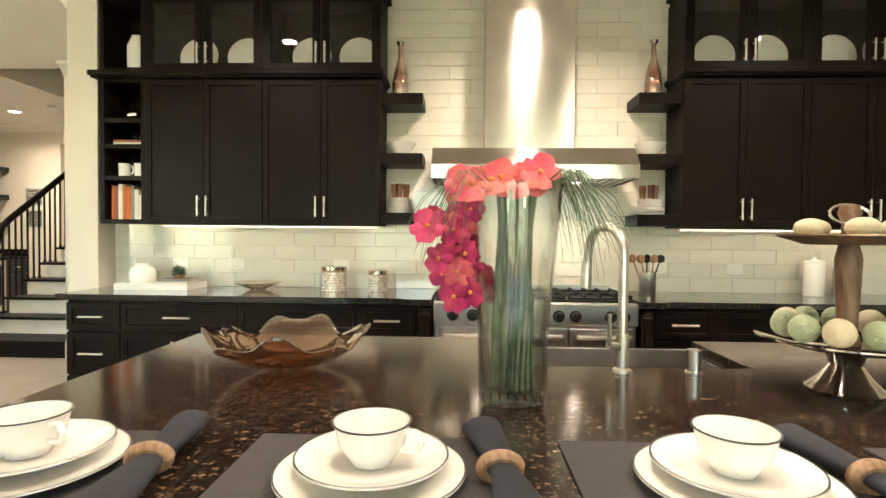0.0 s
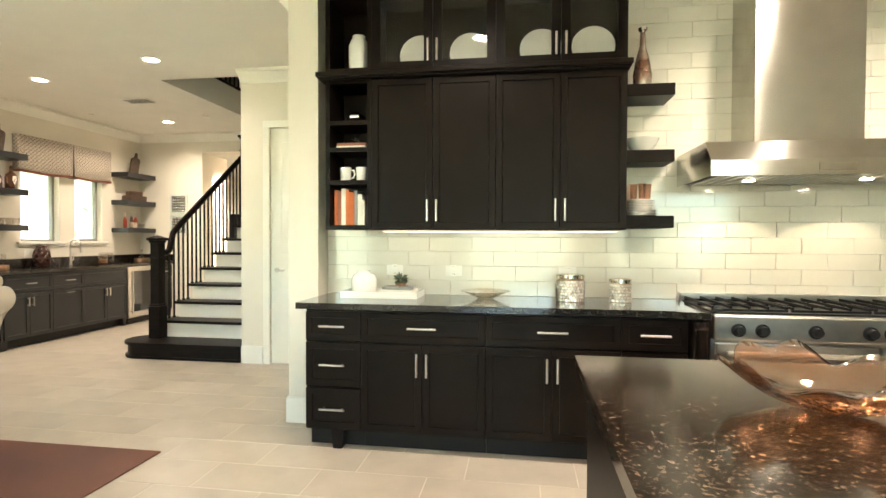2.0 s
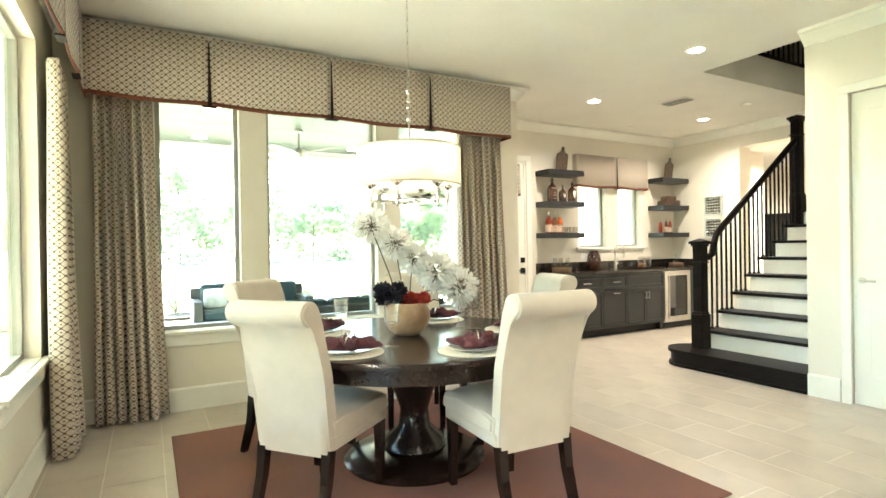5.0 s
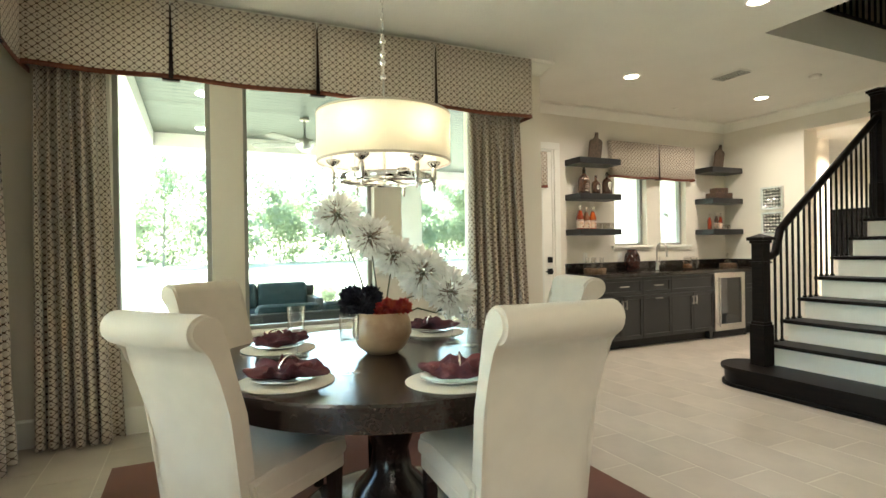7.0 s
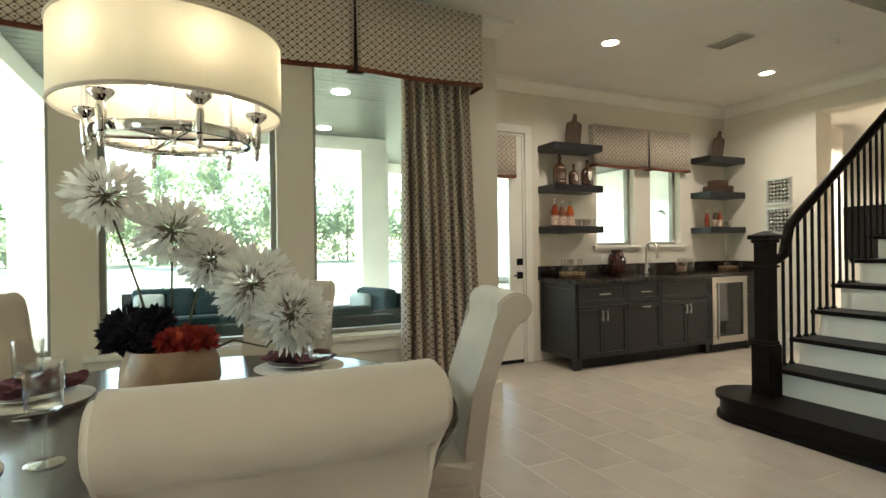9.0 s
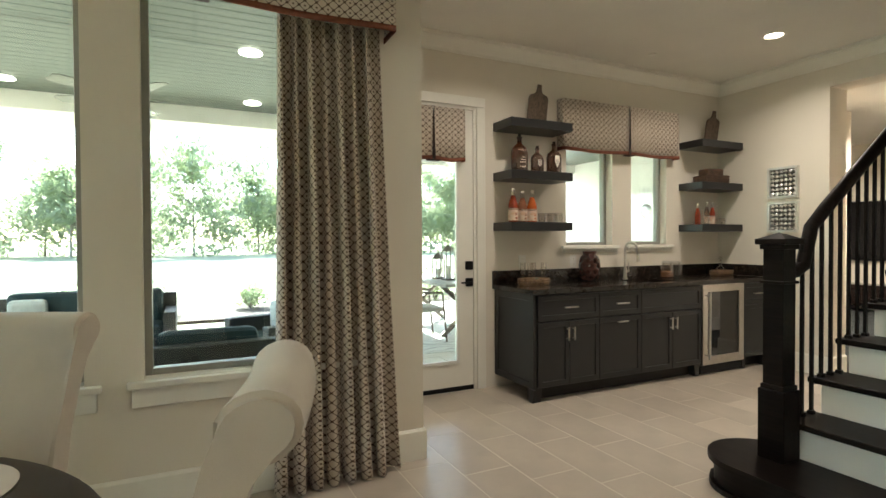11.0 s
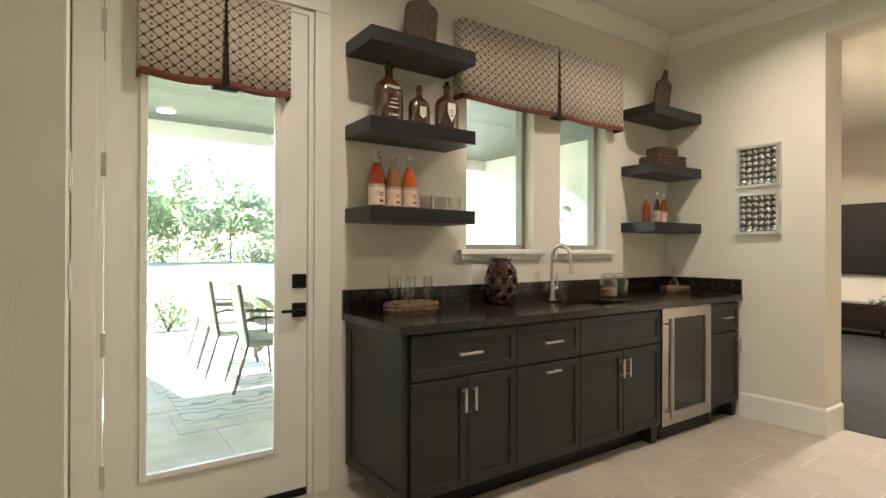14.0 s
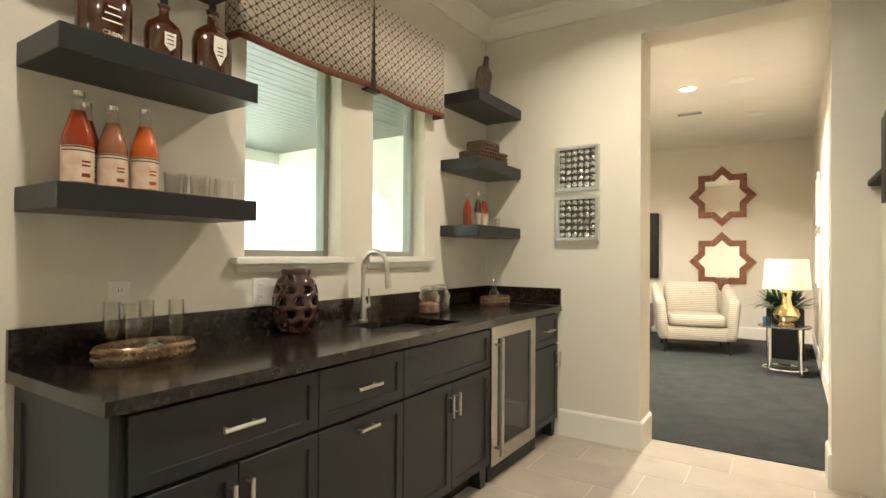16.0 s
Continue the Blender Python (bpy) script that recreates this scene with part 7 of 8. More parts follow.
for z in (0.55, 0.68):
    for x in (-0.15, 0.0, 0.15):
        bm = bmesh.new()
        ball(bm, (x, 0.205 + (z - 0.4) * 0.2, z), 0.014, 1)
        part("button", bm, STRIPE, bk)
for s in (-1, 1):
    bm = bmesh.new()
    box(bm, s * 0.36 - 0.06, s * 0.36 + 0.06, -0.37, 0.38, 0.15, 0.62, 0.05, 3)
    for v in bm.verts:
        if v.co.z > 0.3:
            v.co.z += (v.co.y + 0.37) * 0.22 * (v.co.z - 0.3) / 0.3
            v.co.x += s * 0.04 * (v.co.z - 0.3) / 0.3
    part("armrest", bm, STRIPE, ac, smooth=True, angle=60)
    for y in (-0.31, 0.30):
        bm = bmesh.new()
        tube(bm, [(s * 0.33, y, 0.16), (s * 0.345, y * 1.06, 0.0)], [0.022, 0.014], 8)
        part("leg", bm, BLACK, ac)
sd = thing("side_table", "round glass-topped chrome side table", "side table", at=(-5.42, 11.36, 0.004))
bm = bmesh.new()
lathe(bm, [(0, 0.505), (0.25, 0.505), (0.255, 0.512), (0.25, 0.52), (0, 0.52)], 36)
part("tabletop", bm, mat("smoked_top", (0.05, 0.05, 0.05), 0.08, coat=0.5), sd, smooth=True, angle=40)
for k in range(4):
    a = math.pi / 4 + k * math.pi / 2
    bm = bmesh.new()
    tube(bm, [(0.2 * math.cos(a), 0.2 * math.sin(a), 0.0), (0.2 * math.cos(a), 0.2 * math.sin(a), 0.505)], 0.018, 10)
    part("leg", bm, CHROME, sd, smooth=True)
bm = bmesh.new()
tube(bm, [(0.2 * math.cos(a), 0.2 * math.sin(a), 0.06) for a in (2 * math.pi * k / 32 for k in range(33))], 0.01, 6)
part("stretcher_ring", bm, CHROME, sd, smooth=True)
tl = thing("table_lamp", "gold gourd table lamp with cream drum shade, lit", "lamp", at=(-5.40, 11.36, 0.5245))
bm = bmesh.new()
lathe(bm, [(0, 0), (0.07, 0), (0.075, 0.012), (0.06, 0.025), (0.10, 0.06), (0.125, 0.12), (0.105, 0.18), (0.05, 0.23), (0.04, 0.30), (0.055, 0.36), (0.03, 0.40), (0, 0.40)], 32)
part("lamp_base", bm, mat("gold_glaze", (0.75, 0.60, 0.33), 0.12, 1.0, vary=0.1), tl, smooth=True)
bm = bmesh.new()
lathe(bm, [(0.225, 0.40), (0.20, 0.72), (0.198, 0.72), (0.223, 0.40)], 40)
part("shade", bm, SHADE, tl, "cream drum shade", smooth=True)
bm = bmesh.new()
ball(bm, (0, 0, 0.55), 0.035, 2)
part("bulb", bm, BULB, tl, smooth=True)
bm = bmesh.new()
lathe(bm, [(0, 0), (0.04, 0), (0.045, 0.09), (0.04, 0.092), (0.036, 0.01), (0, 0.01)], 20)
o = tagged(part("blue_glass", bm, pane_glass("blue_glass", (0.55, 0.72, 0.8)), smooth=True), "small blue glass on the side table", "glass")
o.location = (-5.58, 11.30, 0.5245)
pl = thing("potted_plant", "leafy green plant in a tall black planter", "plant", at=(-5.42, 12.5, 0.004))
bm = bmesh.new()
box(bm, -0.2, 0.2, -0.2, 0.2, 0, 0.62, 0.01)
part("planter", bm, BLACK, pl)
bm = bmesh.new()
rr = random.Random(11)
for k in range(170):
    a, e, L = rr.uniform(0, 6.28), rr.uniform(0.2, 1.3), rr.uniform(0.25, 0.45)
    d = Vector((math.cos(a) * math.cos(e), math.sin(a) * math.cos(e), math.sin(e)))
    s = d.cross(Vector((0, 0, 1))).normalized() * 0.022
    b = Vector((0.08 * math.cos(a), 0.08 * math.sin(a), 0.60))
    m1, m2, tip = b + d * L * 0.4, b + d * L * 0.75 + Vector((0, 0, -0.03)), b + d * L + Vector((0, 0, -0.1 * L / 0.4))
    v = [bm.verts.new(p) for p in (b, m1 + s, m2 + s * 0.7, tip, m2 - s * 0.7, m1 - s)]
    bm.faces.new((v[0], v[1], v[5]))
    bm.faces.new((v[1], v[2], v[4], v[5]))
    bm.faces.new((v[2], v[3], v[4]))
part("leaves", bm, mat("deep_leaf", (0.03, 0.075, 0.035), 0.45, vary=0.3, scale=9), pl)
tv = thing("television", "large black flat television on the far wall", "television", at=(-8.15, 13.895, 1.445))
slab("bezel", BLACK, (-0.95, 0.95, -0.07, -0.001, -0.54, 0.54), tv, bevel=0.006)
slab("screen", mat("tv_glass", (0.006, 0.006, 0.007), 0.08, vary=0.1), (-0.935, 0.935, -0.072, -0.0705, -0.525, 0.525), tv)
cs = thing("media_console", "low dark wooden media console below the television", "console", at=(-8.2, 13.88, 0.004))
slab("console_body", TABLEWOOD, (-0.95, 0.93, -0.45, -0.005, 0.10, 0.48), cs, bevel=0.006)
for k in range(3):
    shaker(cs, "door", -0.93 + k * 0.62, -0.93 + (k + 1) * 0.62, 0.12, 0.46, -0.45, TABLEWOOD)
for x in (-0.88, 0.86):
    for y in (-0.4, -0.06):
        slab("leg", TABLEWOOD, (x - 0.025, x + 0.025, y - 0.025, y + 0.025, 0, 0.10), cs)
rr = random.Random(5)
bm = bmesh.new()
for k in range(7):
    ball(bm, (rr.uniform(-0.1, 0.1), rr.uniform(-0.06, 0.06), 0.035 + 0.02 * (k % 3)), 0.04, 2, jitter=0.1)
o = tagged(part("ornament_cluster", bm, SILVER, smooth=True), "silvery ornament cluster on the media console", "ornament")
o.location = (-7.42, 13.6, 0.485)
for z0, z1 in ((1.62, 2.25), (0.92, 1.55)):
    p = thing("picture_frame", "white framed picture hung on the side wall", "picture", "white frames", (-5.08, 12.2, (z0 + z1) / 2), -90)
    hh = (z1 - z0) / 2
    bm = bmesh.new()
    for d in ((-0.25, -0.22, -hh, hh), (0.22, 0.25, -hh, hh), (-0.22, 0.22, hh - 0.03, hh), (-0.22, 0.22, -hh, -hh + 0.03)):
        box(bm, d[0], d[1], -0.03, -0.001, d[2], d[3])
    part("frame", bm, WHITE, p)
    slab("picture_sheet", LABEL_W, (-0.22, 0.22, -0.01, -0.001, -hh + 0.03, hh - 0.03), p)
for x, y, r in ((-5.77, 10.53, 0.11), (-5.74, 12.06, 0.11)):
    bm = bmesh.new()
    lathe(bm, [(r, -0.001), (r, -0.006), (r * 0.9, -0.009), (0, -0.008)], 32)
    o = tagged(part("ceiling_speaker", bm, TRIM, smooth=True), "round white flush ceiling speaker", "speaker", "ceiling speakers")
    o.location = (x, y, H)


def vent(x, y, w, d, turn=0):
    v = thing("ceiling_vent", "white slatted ceiling air vent", "vent", "ceiling vents", (x, y, H), turn)
    slab("frame", TRIM, (-w / 2, w / 2, -d / 2, d / 2, -0.008, -0.001), v, bevel=0.002)
    n = int(d / 0.02)
    for k in range(n):
        yy = -d / 2 + 0.015 + k * (d - 0.03) / max(1, n - 1)
        # every second strip is black, in place of the shaded gap between slats
        slab("slat", BLACK if k % 2 else TRIM, (-w / 2 + 0.015, w / 2 - 0.015, yy - 0.004, yy + 0.004, -0.012, -0.0085), v)


vent(-5.69, 6.02, 0.36, 0.2, 0)
vent(-6.41, 11.64, 0.3, 0.14)
for x, y in ((-5.35, 6.9), (-6.9, 6.6)):
    bm = bmesh.new()
    lathe(bm, [(0.06, -0.001), (0.06, -0.012), (0.045, -0.028), (0, -0.03)] if x > -6 else [(0.035, -0.001), (0.035, -0.008), (0, -0.01)], 24)
    o = tagged(part("smoke_detector", bm, TRIM, smooth=True), "small round white ceiling detector", "detector")
    o.location = (x, y, H)
# door-side switches
for z in (1.14, 1.5):
    o = thing("wall_switch", "white rocker switch plate beside the patio door", "switch", "wall switches", (-6.9, EY, z), 180)
    slab("cover_plate", WHITE, (-0.06, 0.06, -0.007, -0.001, -0.06, 0.06), o, bevel=0.002)
    for x in (-0.025, 0.025):
        slab("rocker", WHITE, (x - 0.016, x + 0.016, -0.011, -0.0071, -0.033, 0.033), o, bevel=0.002)


# ---- outdoors ----
GRASS = mat("lawn", (0.28, 0.27, 0.17), 0.95, vary=0.3, scale=3, bump=0.6, bscale=60)
PAVING = mat("patio_stone", (0.58, 0.54, 0.48), 0.7, vary=0.12, scale=4, bump=0.3, bscale=30)
PATIO_WOOD = grain(mat("stained_boards", (0.10, 0.11, 0.09), 0.4), (40, 2, 40), ((0.045, 0.055, 0.047), (0.105, 0.112, 0.095)))
structure(slab("ground", GRASS, (-400, 400, -400, 400, -0.6, -0.14)), "wide sunlit lawn", "lawn")
PW, PS, PJ = -13.2, -11.0, 4.3
for k, d in enumerate(((PW, BX - 0.172, PJ + 0.002, 10.6, -0.14, -0.02), (PS, WX - 0.162, -0.35, EY - 0.162, -0.14, -0.02), (PS, BX - 0.172, EY - 0.16, PJ, -0.14, -0.02))):
    structure(slab("patio_%d" % (k + 1), PAVING, d), "grey stone patio paving", "patio")
# paving joints as separate flags near the glass door
pav = bpy.data.objects["patio_1"]
rnd = random.Random(31)
for i in range(9):
    for k in range(12):
        x0, y0 = -8.1 - i * 0.62, PJ + 0.02 + k * 0.46 + (0.23 if i % 2 else 0)
        slab("flag", PAVING, (x0 - 0.61, x0, y0, y0 + 0.45, -0.0198, -0.0145 + rnd.uniform(-0.001, 0.001)), pav)
pc = thing("patio_ceiling", "stained wood board ceiling over the patio", "ceiling", kind="structure")
slab("deck", PATIO_WOOD, (PW, BX - 0.175, PJ, 10.6, 3.02, 3.1), pc)
slab("deck", PATIO_WOOD, (PS, BX - 0.175, -0.4, PJ - 0.002, 3.02, 3.1), pc)
slab("deck", PATIO_WOOD, (BX - 0.173, WX - 0.165, -0.4, 3.715, 3.02, 3.1), pc)
for k in range(52):
    x = PW + 0.42 + k * 0.13
    a = 0.36 if x > PS + 0.3 else PJ + 0.21
    b = 10.58 if x < BX - 0.31 else 3.72
    if x + 0.122 < WX - 0.17:
        slab("board", PATIO_WOOD, (x, x + 0.122, a, b, 2.995, 3.018), pc)
for nm, d in (("beam_west", (PW - 0.05, PW + 0.4, PJ + 0.2, 10.6, 2.8, 3.14)), ("beam_jog", (PW - 0.05, PS + 0.002, PJ - 0.2, PJ + 0.198, 2.8, 3.14)), ("beam_south_west", (PS, PS + 0.4, 0.35, PJ + 0.198, 2.8, 3.14)), ("beam_south", (PS, WX - 0.17, -0.4, 0.348, 2.8, 3.14))):
    structure(slab(nm, STUCCO, d), "white stucco patio beam", "beam")
for k, (x, y) in enumerate(((PS + 0.2, -0.15), (PS + 0.2, PJ))):
    structure(slab("column_%d" % (k + 1), STUCCO, (x - 0.22, x + 0.22, y - 0.22, y + 0.22, -0.14, 2.798)), "square white stucco patio column", "column")
structure(slab("wall_patio_north", STUCCO, (-18.0, BX - 0.17, 10.602, 10.7, -0.14, 3.12)), "white stucco house wall beside the patio", "wall")
structure(slab("roof", STUCCO, (-7.6, 6.2, -5.2, 8.45, 5.95, 6.05)), "roof deck", "roof")
structure(slab("roof_patio", STUCCO, (PW - 0.2, BX - 0.17, -0.5, 10.8, 3.142, 3.2)), "patio roof deck", "roof")
structure(slab("roof_nook", STUCCO, (BX - 0.165, WX - 0.17, -0.5, 3.73, 3.142, 3.2)), "patio roof deck", "roof")


def patio_light(x, y):
    d = thing("patio_light", "round recessed light in the patio ceiling, switched on", "ceiling light", "patio lights", (x, y, 2.994))
    bm = bmesh.new()
    lathe(bm, [(0.1, -0.001), (0.1, -0.008), (0.075, -0.01), (0, -0.008)], 28)
    part("lens", bm, LAMP_ON, d)


for x, y in ((-8.3, 1.0), (-8.3, 3.2), (-10.1, 1.0), (-10.1, 3.4), (-9.2, 6.6), (-12.2, 4.9)):
    patio_light(x, y)


def ceiling_fan(x, y, z, label):
    f = thing("ceiling_fan", label, "ceiling fan", "patio fans", (x, y, z))
    bm = bmesh.new()
    lathe(bm, [(0, -0.16), (0.05, -0.155), (0.10, -0.12), (0.12, -0.06), (0.10, -0.01), (0.03, 0.01), (0.016, 0.03), (0.016, 2.99 - z - 0.04), (0.06, 2.99 - z - 0.03), (0.06, 2.99 - z - 0.001), (0, 2.99 - z - 0.001)], 24)
    part("motor", bm, NICKEL, f, "grey fan motor and rod", smooth=True)
    for k in range(5):
        a = 2 * math.pi * k / 5 + 0.4
        R = Matrix.Rotation(a, 4, "Z") @ Matrix.Rotation(radians(12), 4, "X")
        bm = bmesh.new()
        prism(bm, [(0.12, -0.02), (0.2, -0.06), (0.66, -0.075), (0.70, -0.05), (0.70, 0.05), (0.66, 0.075), (0.2, 0.06), (0.12, 0.02)], -0.07, -0.062)
        bmesh.ops.transform(bm, matrix=R, verts=bm.verts)
        part("blade", bm, FANW, f)


FANW = mat("grey_fan_blade", (0.30, 0.29, 0.26), 0.5)
ceiling_fan(-9.0, 2.2, 2.72, "grey five-blade fan hanging from the patio ceiling")
ceiling_fan(-10.6, 6.4, 2.62, "grey five-blade fan hanging from the patio ceiling")
WICKER = mat("dark_wicker", (0.025, 0.024, 0.022), 0.6, vary=0.3, scale=60, bump=0.8, bscale=120)
TEAL = mat("teal_cushion", (0.012, 0.032, 0.038), 0.85, vary=0.15, bump=0.3, bscale=300)
GREYC = mat("stripe_cushion", (0.45, 0.47, 0.46), 0.85, vary=0.15)


def outdoor_sofa(at, turn, w, label):
    s = thing("outdoor_sofa", label, "sofa", "patio seating", at, turn)
    for nm, d, m in (("base", (-w / 2, w / 2, -0.38, 0.38, 0.05, 0.30), WICKER), ("backrest", (-w / 2, w / 2, 0.30, 0.40, 0.30, 0.74), WICKER), ("armrest", (-w / 2, -w / 2 + 0.12, -0.38, 0.30, 0.30, 0.58), WICKER), ("armrest", (w / 2 - 0.12, w / 2, -0.38, 0.30, 0.30, 0.58), WICKER)):
        slab(nm, m, d, s, bevel=0.012)
    n = max(1, int(w / 0.65))
    for k in range(n):
        a, b = -w / 2 + 0.13 + k * (w - 0.26) / n, -w / 2 + 0.13 + (k + 1) * (w - 0.26) / n
        slab("seat_cushion", TEAL, (a, b - 0.01, -0.37, 0.2, 0.305, 0.44), s, bevel=0.04)
        slab("back_cushion", TEAL, (a, b - 0.01, 0.12, 0.295, 0.42, 0.80), s, bevel=0.05)
    for x in (-w / 2 + 0.05, w / 2 - 0.05):
        for y in (-0.33, 0.33):
            slab("leg", WICKER, (x - 0.025, x + 0.025, y - 0.025, y + 0.025, 0, 0.06), s)
    slab("throw_pillow", GREYC, (-w / 2 + 0.16, -w / 2 + 0.5, 0.0, 0.12, 0.44, 0.74), s, bevel=0.05)
    return s


outdoor_sofa((-7.0, 2.2, -0.02), -90, 2.0, "dark wicker patio sofa with teal cushions, its back to the window")
outdoor_sofa((-8.6, 3.5, -0.02), 20, 0.9, "dark wicker patio armchair with teal cushion")
outdoor_sofa((-10.0, 1.7, -0.02), 90, 1.7, "dark wicker patio sofa with teal cushions")

# outdoor dining set
ORUG = mat("outdoor_rug", (0.50, 0.50, 0.48), 0.95, vary=0.05, bump=0.4, bscale=200)
_nt = ORUG.node_tree
_tc, _wv = _nt.nodes.new("ShaderNodeTexCoord"), node(ORUG, "ShaderNodeTexWave", Scale=2.2, Distortion=6.0)
_wv.inputs["Detail"].default_value = 0.0
_wv.inputs["Detail Scale"].default_value = 2.5
_rp = _nt.nodes.new("ShaderNodeValToRGB")
_rp.color_ramp.elements[0].color, _rp.color_ramp.elements[1].color = (0.34, 0.36, 0.37, 1), (0.62, 0.62, 0.60, 1)
_rp.color_ramp.elements[0].position, _rp.color_ramp.elements[1].position = 0.05, 0.2
_nt.links.new(_tc.outputs["Object"], _wv.inputs["Vector"])
_nt.links.new(_wv.outputs["Fac"], _rp.inputs["Fac"])
_nt.links.new(_rp.outputs[0], _nt.nodes["Principled BSDF"].inputs["Base Color"])
tagged(slab("patio_rug", ORUG, (-12.0, -8.92, 4.62, 7.0, -0.0195, -0.010)), "pale outdoor rug with wavy grey lines", "rug")
OMET = mat("bronze_patio_frame", (0.16, 0.13, 0.10), 0.5, 0.3, vary=0.1)
OSEAT = mat("patio_cushion", (0.50, 0.48, 0.43), 0.85, vary=0.06, bump=0.3, bscale=300)


def patio_chair():
    c = thing("patio_chair", "bronze metal patio chair with pale sling seat", "chair", "patio dining chairs")
    for s in (-1, 1):
        bm = bmesh.new()
        tube(bm, [(s * 0.27, -0.28, 0), (s * 0.27, -0.24, 0.42), (s * 0.27, -0.22, 0.64), (s * 0.27, 0.16, 0.66), (s * 0.27, 0.24, 0.64)], 0.014, 8)
        tube(bm, [(s * 0.26, 0.34, 0), (s * 0.26, 0.22, 0.42), (s * 0.26, 0.30, 0.95)], 0.014, 8)
        part("side_frame", bm, OMET, c, smooth=True)
    slab("seat", OSEAT, (-0.25, 0.25, -0.25, 0.22, 0.39, 0.45), c, bevel=0.02)
    bm = bmesh.new()
    box(bm, -0.25, 0.25, 0.20, 0.235, 0.45, 0.95, 0.012)
    for v in bm.verts:
        v.co.y += (v.co.z - 0.45) * 0.15
    part("backrest", bm, OSEAT, c)
    return c


pch = patio_chair()
pch.matrix_basis = pose(-9.75, 5.45, -0.01, 0, 0, 175)
for x, y, a in ((-10.5, 5.35, 178), (-11.3, 5.4, 182), (-9.8, 7.0, 0), (-10.7, 7.05, 0)):
    copy_thing(pch, pose(x, y, -0.01, 0, 0, a))
pt = thing("patio_table", "long pale patio dining table with crossed legs", "table", at=(-10.6, 6.2, -0.01))
slab("tabletop", OSEAT, (-1.1, 1.1, -0.48, 0.48, 0.70, 0.74), pt, bevel=0.006)
for s in (-1, 1):
    bm = bmesh.new()
    tube(bm, [(s * 0.8, -0.4, 0.0), (s * 0.8, 0.4, 0.70)], 0.035, 6)
    tube(bm, [(s * 0.8, 0.4, 0.0), (s * 0.8, -0.4, 0.70)], 0.035, 6)
    part("crossed_leg", bm, OMET, pt)
for x, h in ((-10.2, 0.42), (-10.55, 0.30)):
    l = thing("lantern", "tall metal and glass lantern on the patio table", "lantern", "patio lanterns", (x, 6.1, 0.731))
    slab("base", OMET, (-0.08, 0.08, -0.08, 0.08, 0, 0.02), l)
    for sx in (-0.07, 0.07):
        for sy in (-0.07, 0.07):
            slab("post", OMET, (sx - 0.007, sx + 0.007, sy - 0.007, sy + 0.007, 0.02, h), l)
    bm = bmesh.new()
    lathe(bm, [(0.11, h), (0.05, h + 0.07), (0.02, h + 0.09), (0, h + 0.09)], 4)
    tube(bm, [(0.03 * math.cos(a), 0, h + 0.11 + 0.03 * math.sin(a)) for a in (2 * math.pi * k / 16 for k in range(17))], 0.005, 5)
    part("lantern_roof", bm, OMET, l)
    bm = bmesh.new()
    lathe(bm, [(0, 0.02), (0.035, 0.02), (0.035, h * 0.5), (0, h * 0.5)], 14)
    part("candle", bm, WHITE, l)
# wall ornament
so = thing("sunburst_ornament", "round metal sunburst ornament on the patio wall", "wall ornament", at=(-10.7, 10.60, 1.85))
bm = bmesh.new()
for k in range(48):
    a = 2 * math.pi * k / 48
    r0, r1 = 0.14, 0.52 if k % 2 else 0.42
    d, s = Vector((math.cos(a), 0, math.sin(a))), Vector((-math.sin(a), 0, math.cos(a)))
    v = [bm.verts.new(p) for p in (d * r0 - s * 0.01 - Vector((0, 0.03, 0)), d * r1 * 0.8 - s * 0.018 - Vector((0, 0.03, 0)), d * r1 - Vector((0, 0.02, 0)), d * r1 * 0.8 + s * 0.018 - Vector((0, 0.03, 0)), d * r0 + s * 0.01 - Vector((0, 0.03, 0)))]
    bm.faces.new(v)
part("rays", bm, SILVER, so)
bm = bmesh.new()
lathe(bm, [(0, 0.04), (0.12, 0.03), (0.15, 0.002), (0, 0.002)], 32)
bmesh.ops.rotate(bm, verts=bm.verts, matrix=Matrix.Rotation(radians(90), 3, "X"))
part("hub", bm, SILVER, so, smooth=True)

# trees, shrubs
BARK = mat("bark", (0.20, 0.17, 0.13), 0.9, vary=0.3, bump=0.8, bscale=20)
LEAF = mat("tree_leaf", (0.16, 0.19, 0.10), 0.7, scale=0.6, tint=(0.20, 0.22, 0.13))
_t = LEAF.node_tree
_tl, _m = _t.nodes.new("ShaderNodeBsdfTranslucent"), _t.nodes.new("ShaderNodeMixShader")
_tl.inputs[0].default_value, _m.inputs[0].default_value = (0.40, 0.46, 0.26, 1), 0.6
_t.links.new(_t.nodes["Principled BSDF"].outputs[0], _m.inputs[1])
_t.links.new(_tl.outputs[0], _m.inputs[2])
_t.links.new(_m.outputs[0], _t.nodes["Material Output"].inputs[0])
WOODS = mat("woods_leaf", (0.15, 0.18, 0.10), 0.8, scale=0.4, tint=(0.20, 0.22, 0.14))
_t = WOODS.node_tree
_tl, _m = _t.nodes.new("ShaderNodeBsdfTranslucent"), _t.nodes.new("ShaderNodeMixShader")
_tl.inputs[0].default_value, _m.inputs[0].default_value = (0.42, 0.46, 0.32, 1), 0.6
_t.links.new(_t.nodes["Principled BSDF"].outputs[0], _m.inputs[1])
_t.links.new(_tl.outputs[0], _m.inputs[2])
_t.links.new(_m.outputs[0], _t.nodes["Material Output"].inputs[0])
MULCH = mat("bark_mulch", (0.06, 0.04, 0.03), 0.95, vary=0.4, scale=20, bump=1.0, bscale=50)


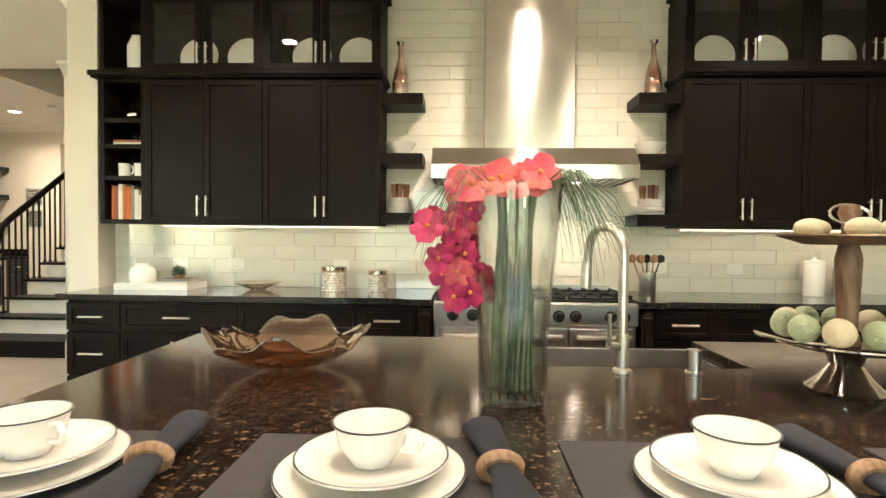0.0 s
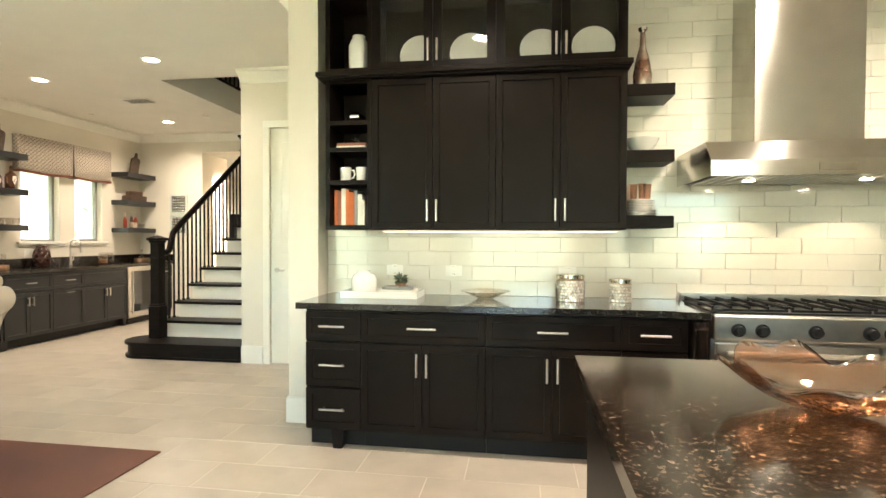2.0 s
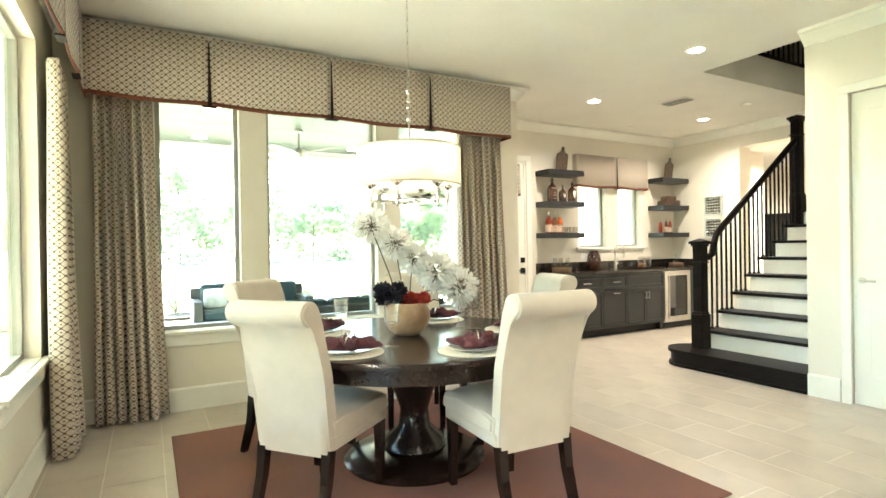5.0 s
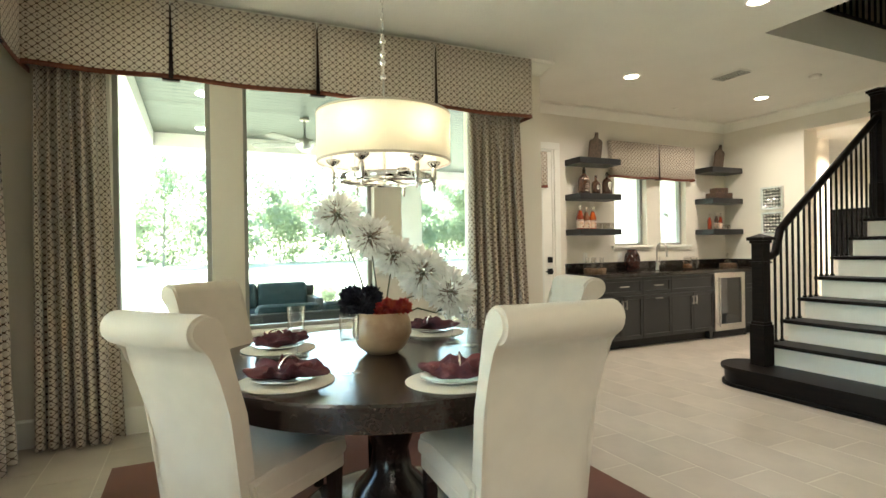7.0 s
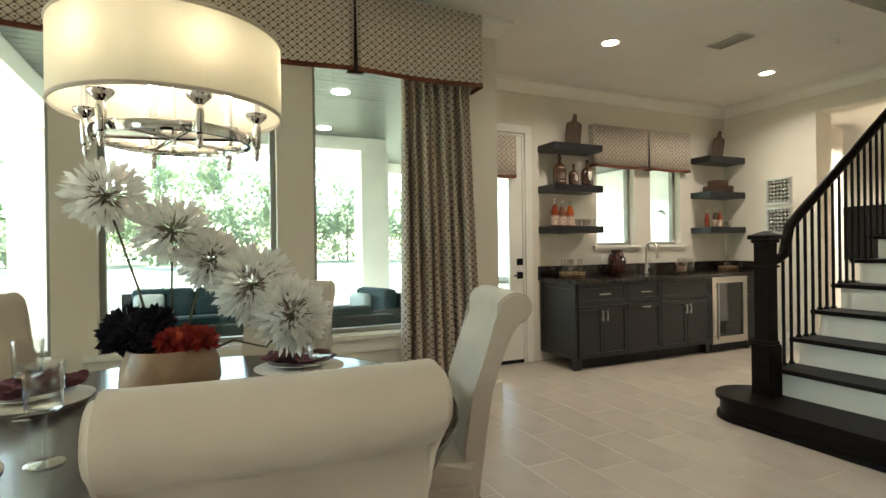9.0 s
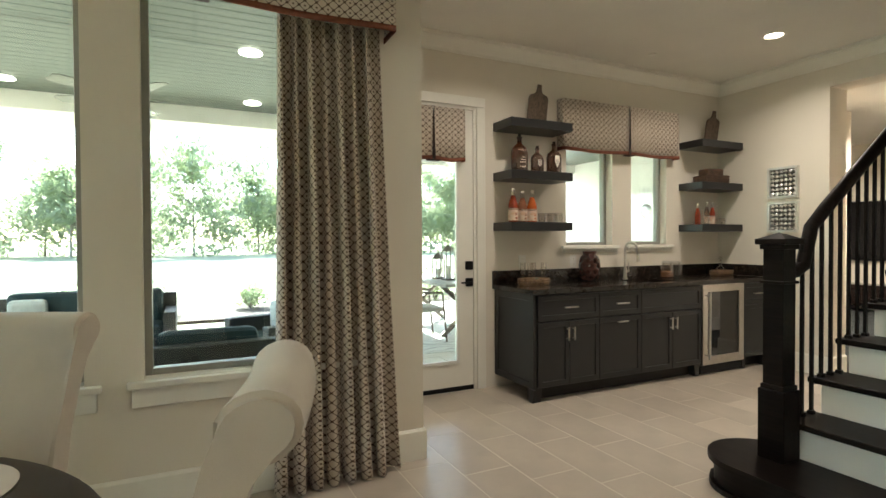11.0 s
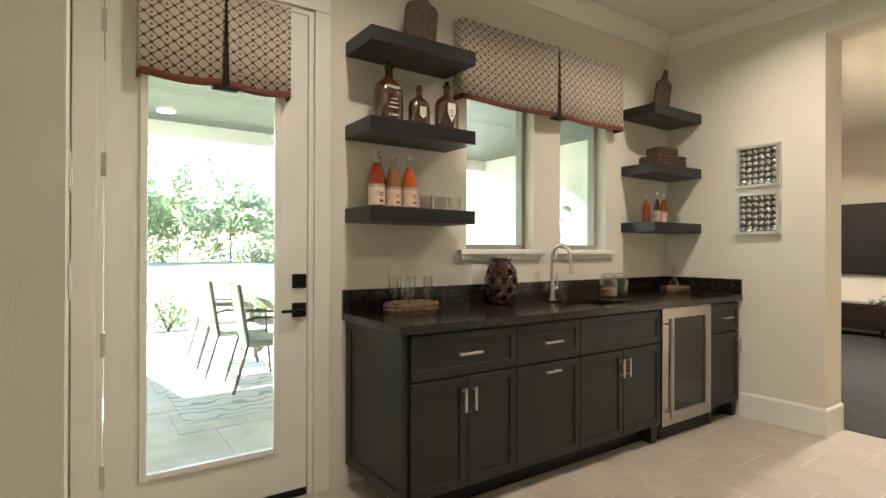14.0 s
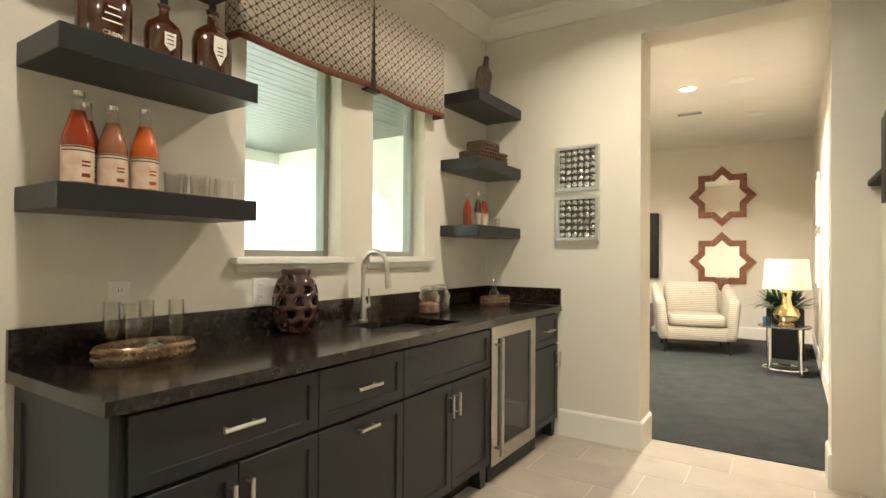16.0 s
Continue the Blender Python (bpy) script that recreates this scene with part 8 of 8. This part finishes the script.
def leaves(bm, c, r, n, size, rnd, sz=1.0):
    c = Vector(c)
    for _ in range(n):
        d = Vector((rnd.gauss(0, 1), rnd.gauss(0, 1), rnd.gauss(0, 1))).normalized() * r * rnd.uniform(0.35, 1.0)
        d.z *= sz
        p = c + d
        a = Vector((rnd.gauss(0, 1), rnd.gauss(0, 1), rnd.gauss(0, 1))).normalized()
        b = a.orthogonal().normalized()
        k = size * rnd.uniform(0.6, 1.3)
        bm.faces.new([bm.verts.new(q) for q in (p - a * k, p + b * k * 0.5, p + a * k, p - b * k * 0.5)])


def tree(x, y, h, seed):
    rnd = random.Random(seed)
    t = thing("tree", "tall leafy tree with bare lower trunk beyond the lawn", "tree", "trees beyond the lawn", (x, y, -0.14))
    bm = bmesh.new()
    top = Vector((rnd.uniform(-0.5, 0.5), rnd.uniform(-0.5, 0.5), h * 0.9))
    tube(bm, [(0, 0, -0.1), top * 0.3, top * 0.65, top], [0.12, 0.09, 0.06, 0.03], 8)
    tips = []
    for k in range(20):
        z = rnd.uniform(0.10, 0.88)
        b = top * z
        a, L = rnd.uniform(0, 6.28), h * 0.30 * (1.15 - z) + 0.8
        e = b + Vector((math.cos(a) * L, math.sin(a) * L, L * rnd.uniform(0.2, 0.6)))
        tube(bm, [b, (b + e) / 2 + Vector((0, 0, 0.2)), e], [0.07, 0.045, 0.015], 5)
        tips += [e, (b + e) / 2 + Vector((0, 0, 0.4))]
    part("trunk", bm, BARK, t, smooth=True)
    bm = bmesh.new()
    for e in tips + [top, top * 0.9]:
        leaves(bm, e, rnd.uniform(1.0, 1.9), 120, 0.15, rnd, 0.8)
    part("crown", bm, LEAF, t)


rnd = random.Random(21)
for k in range(20):
    tree(-62 - rnd.uniform(0, 8) + 6 * math.sin(k), -42 + k * 5.1 + rnd.uniform(-1, 1), rnd.uniform(8, 13), 100 + k)
bm = bmesh.new()
for k in range(900):
    x, y = -60 - rnd.uniform(0, 16), -75 + k * 0.19
    top = 10.5 + 3.0 * math.sin(y * 0.21) + 1.6 * math.sin(y * 0.53 + 1)
    leaves(bm, (x, y, top * rnd.random()), rnd.uniform(1.5, 3.0), 70, 0.34, rnd, 0.8)
tagged(part("far_woods", bm, WOODS), "dense green wood edge behind the lawn", "woods", "", "stuff")
structure(slab("planting_bed", MULCH, (-16.2, -13.6, -3.0, 12.0, -0.139, -0.09)), "dark mulch planting bed", "planting bed")
for k in range(11):
    y = -5 + k * 1.5 + rnd.uniform(-0.3, 0.3)
    r = rnd.uniform(0.35, 0.6)
    s = thing("shrub", "rounded green garden shrub in the mulch bed", "shrub", "garden shrubs", (-14.6 + rnd.uniform(-0.5, 0.6), y + 2.6, -0.09))
    bm = bmesh.new()
    for j in range(5):
        tube(bm, [(0, 0, 0), (0.25 * math.cos(j * 1.3), 0.25 * math.sin(j * 1.3), r * 0.9)], 0.012, 5)
    part("stems", bm, BARK, s)
    bm = bmesh.new()
    leaves(bm, (0, 0, r * 0.75), r, 620, 0.045, rnd, 0.75)
    part("foliage", bm, LEAF, s)

# ---- backsplash tiles ----
_kw = bpy.data.objects["wall_kitchen"]


def glazed(w, h):
    bm = bmesh.new()
    g = 0.0006
    box(bm, g, w - g, -0.008, 0, g, h - g)
    for v in bm.verts:
        if v.co.y < -0.004:
            v.co.x += 0.001 if v.co.x < w / 2 else -0.001
            v.co.z += 0.001 if v.co.z < h / 2 else -0.001
    me = bpy.data.meshes.new("wall_tile")
    bm.to_mesh(me)
    bm.free()
    me.materials.append(SPLASH)
    return me


slab("splash_bed", SPLASH_GROUT, (-2.308, 3.42, KY - 0.003, KY - 0.0005, 0.9145, 1.45), _kw)
slab("splash_bed", SPLASH_GROUT, (-0.248, 1.78, KY - 0.003, KY - 0.0005, 1.451, H - 0.002), _kw)
SW, SH = 0.305, 0.102
cache = {}
rnd = random.Random(77)
for j in range(21):
    z = 0.916 + j * SH
    x0, x1 = (-2.307, 3.40) if j < 5 else (-0.246, 1.778)
    z1 = min(z + SH, H - 0.004)
    x = x0 - (SW / 2 if j % 2 else 0)
    while x < x1:
        a, b = max(x, x0), min(x + SW, x1)
        if b - a > 0.02 and z1 - z > 0.02:
            key = (round(b - a, 3), round(z1 - z, 3))
            if key not in cache:
                cache[key] = glazed(b - a, z1 - z)
            o = new("wall_tile", cache[key])
            o.matrix_basis = pose(a, KY - 0.003, z, rnd.gauss(0, 0.18), 0, rnd.gauss(0, 0.15))
            o.parent = _kw
        x += SW

# ---- floor tiles ----
def tile_mesh(w, d):
    bm = bmesh.new()
    g = 0.003
    box(bm, g, w - g, g, d - g, -0.005, 0.0)
    for v in bm.verts:
        if v.co.z > -0.001:
            v.co.x += 0.0015 if v.co.x < w / 2 else -0.0015
            v.co.y += 0.0015 if v.co.y < d / 2 else -0.0015
    me = bpy.data.meshes.new("tile")
    bm.to_mesh(me)
    bm.free()
    me.materials.append(TILE)
    return me


_fl = bpy.data.objects["floor"]
TW, TD = 0.61, 0.307
full = tile_mesh(TW, TD)
rest = bmesh.new()
made = 0
for j in range(-33, 14):
    y = 4.97 + j * TD
    off = (j % 3) * TW / 3
    for i in range(-14, 22):
        x = -6.48 + i * TW + off
        x0, x1, y0, y1 = max(x, -7.34), min(x + TW, 5.98), max(y, -4.98), min(y + TD, 8.385)
        if x1 - x0 < 0.02 or y1 - y0 < 0.02:
            continue
        whole = x1 - x0 > TW - 0.001 and y1 - y0 > TD - 0.001
        if whole and x < -2.4 and y > 1.6 and made < 300:
            ob = new("tile", full)
            ob.location = (x, y, 0)
            ob.parent = _fl
            made += 1
        else:
            box(rest, x0 + 0.003, x1 - 0.003, y0 + 0.003, y1 - 0.003, -0.005, 0.0)
tagged(part("tile_field", rest, TILE, _fl), kind="stuff")
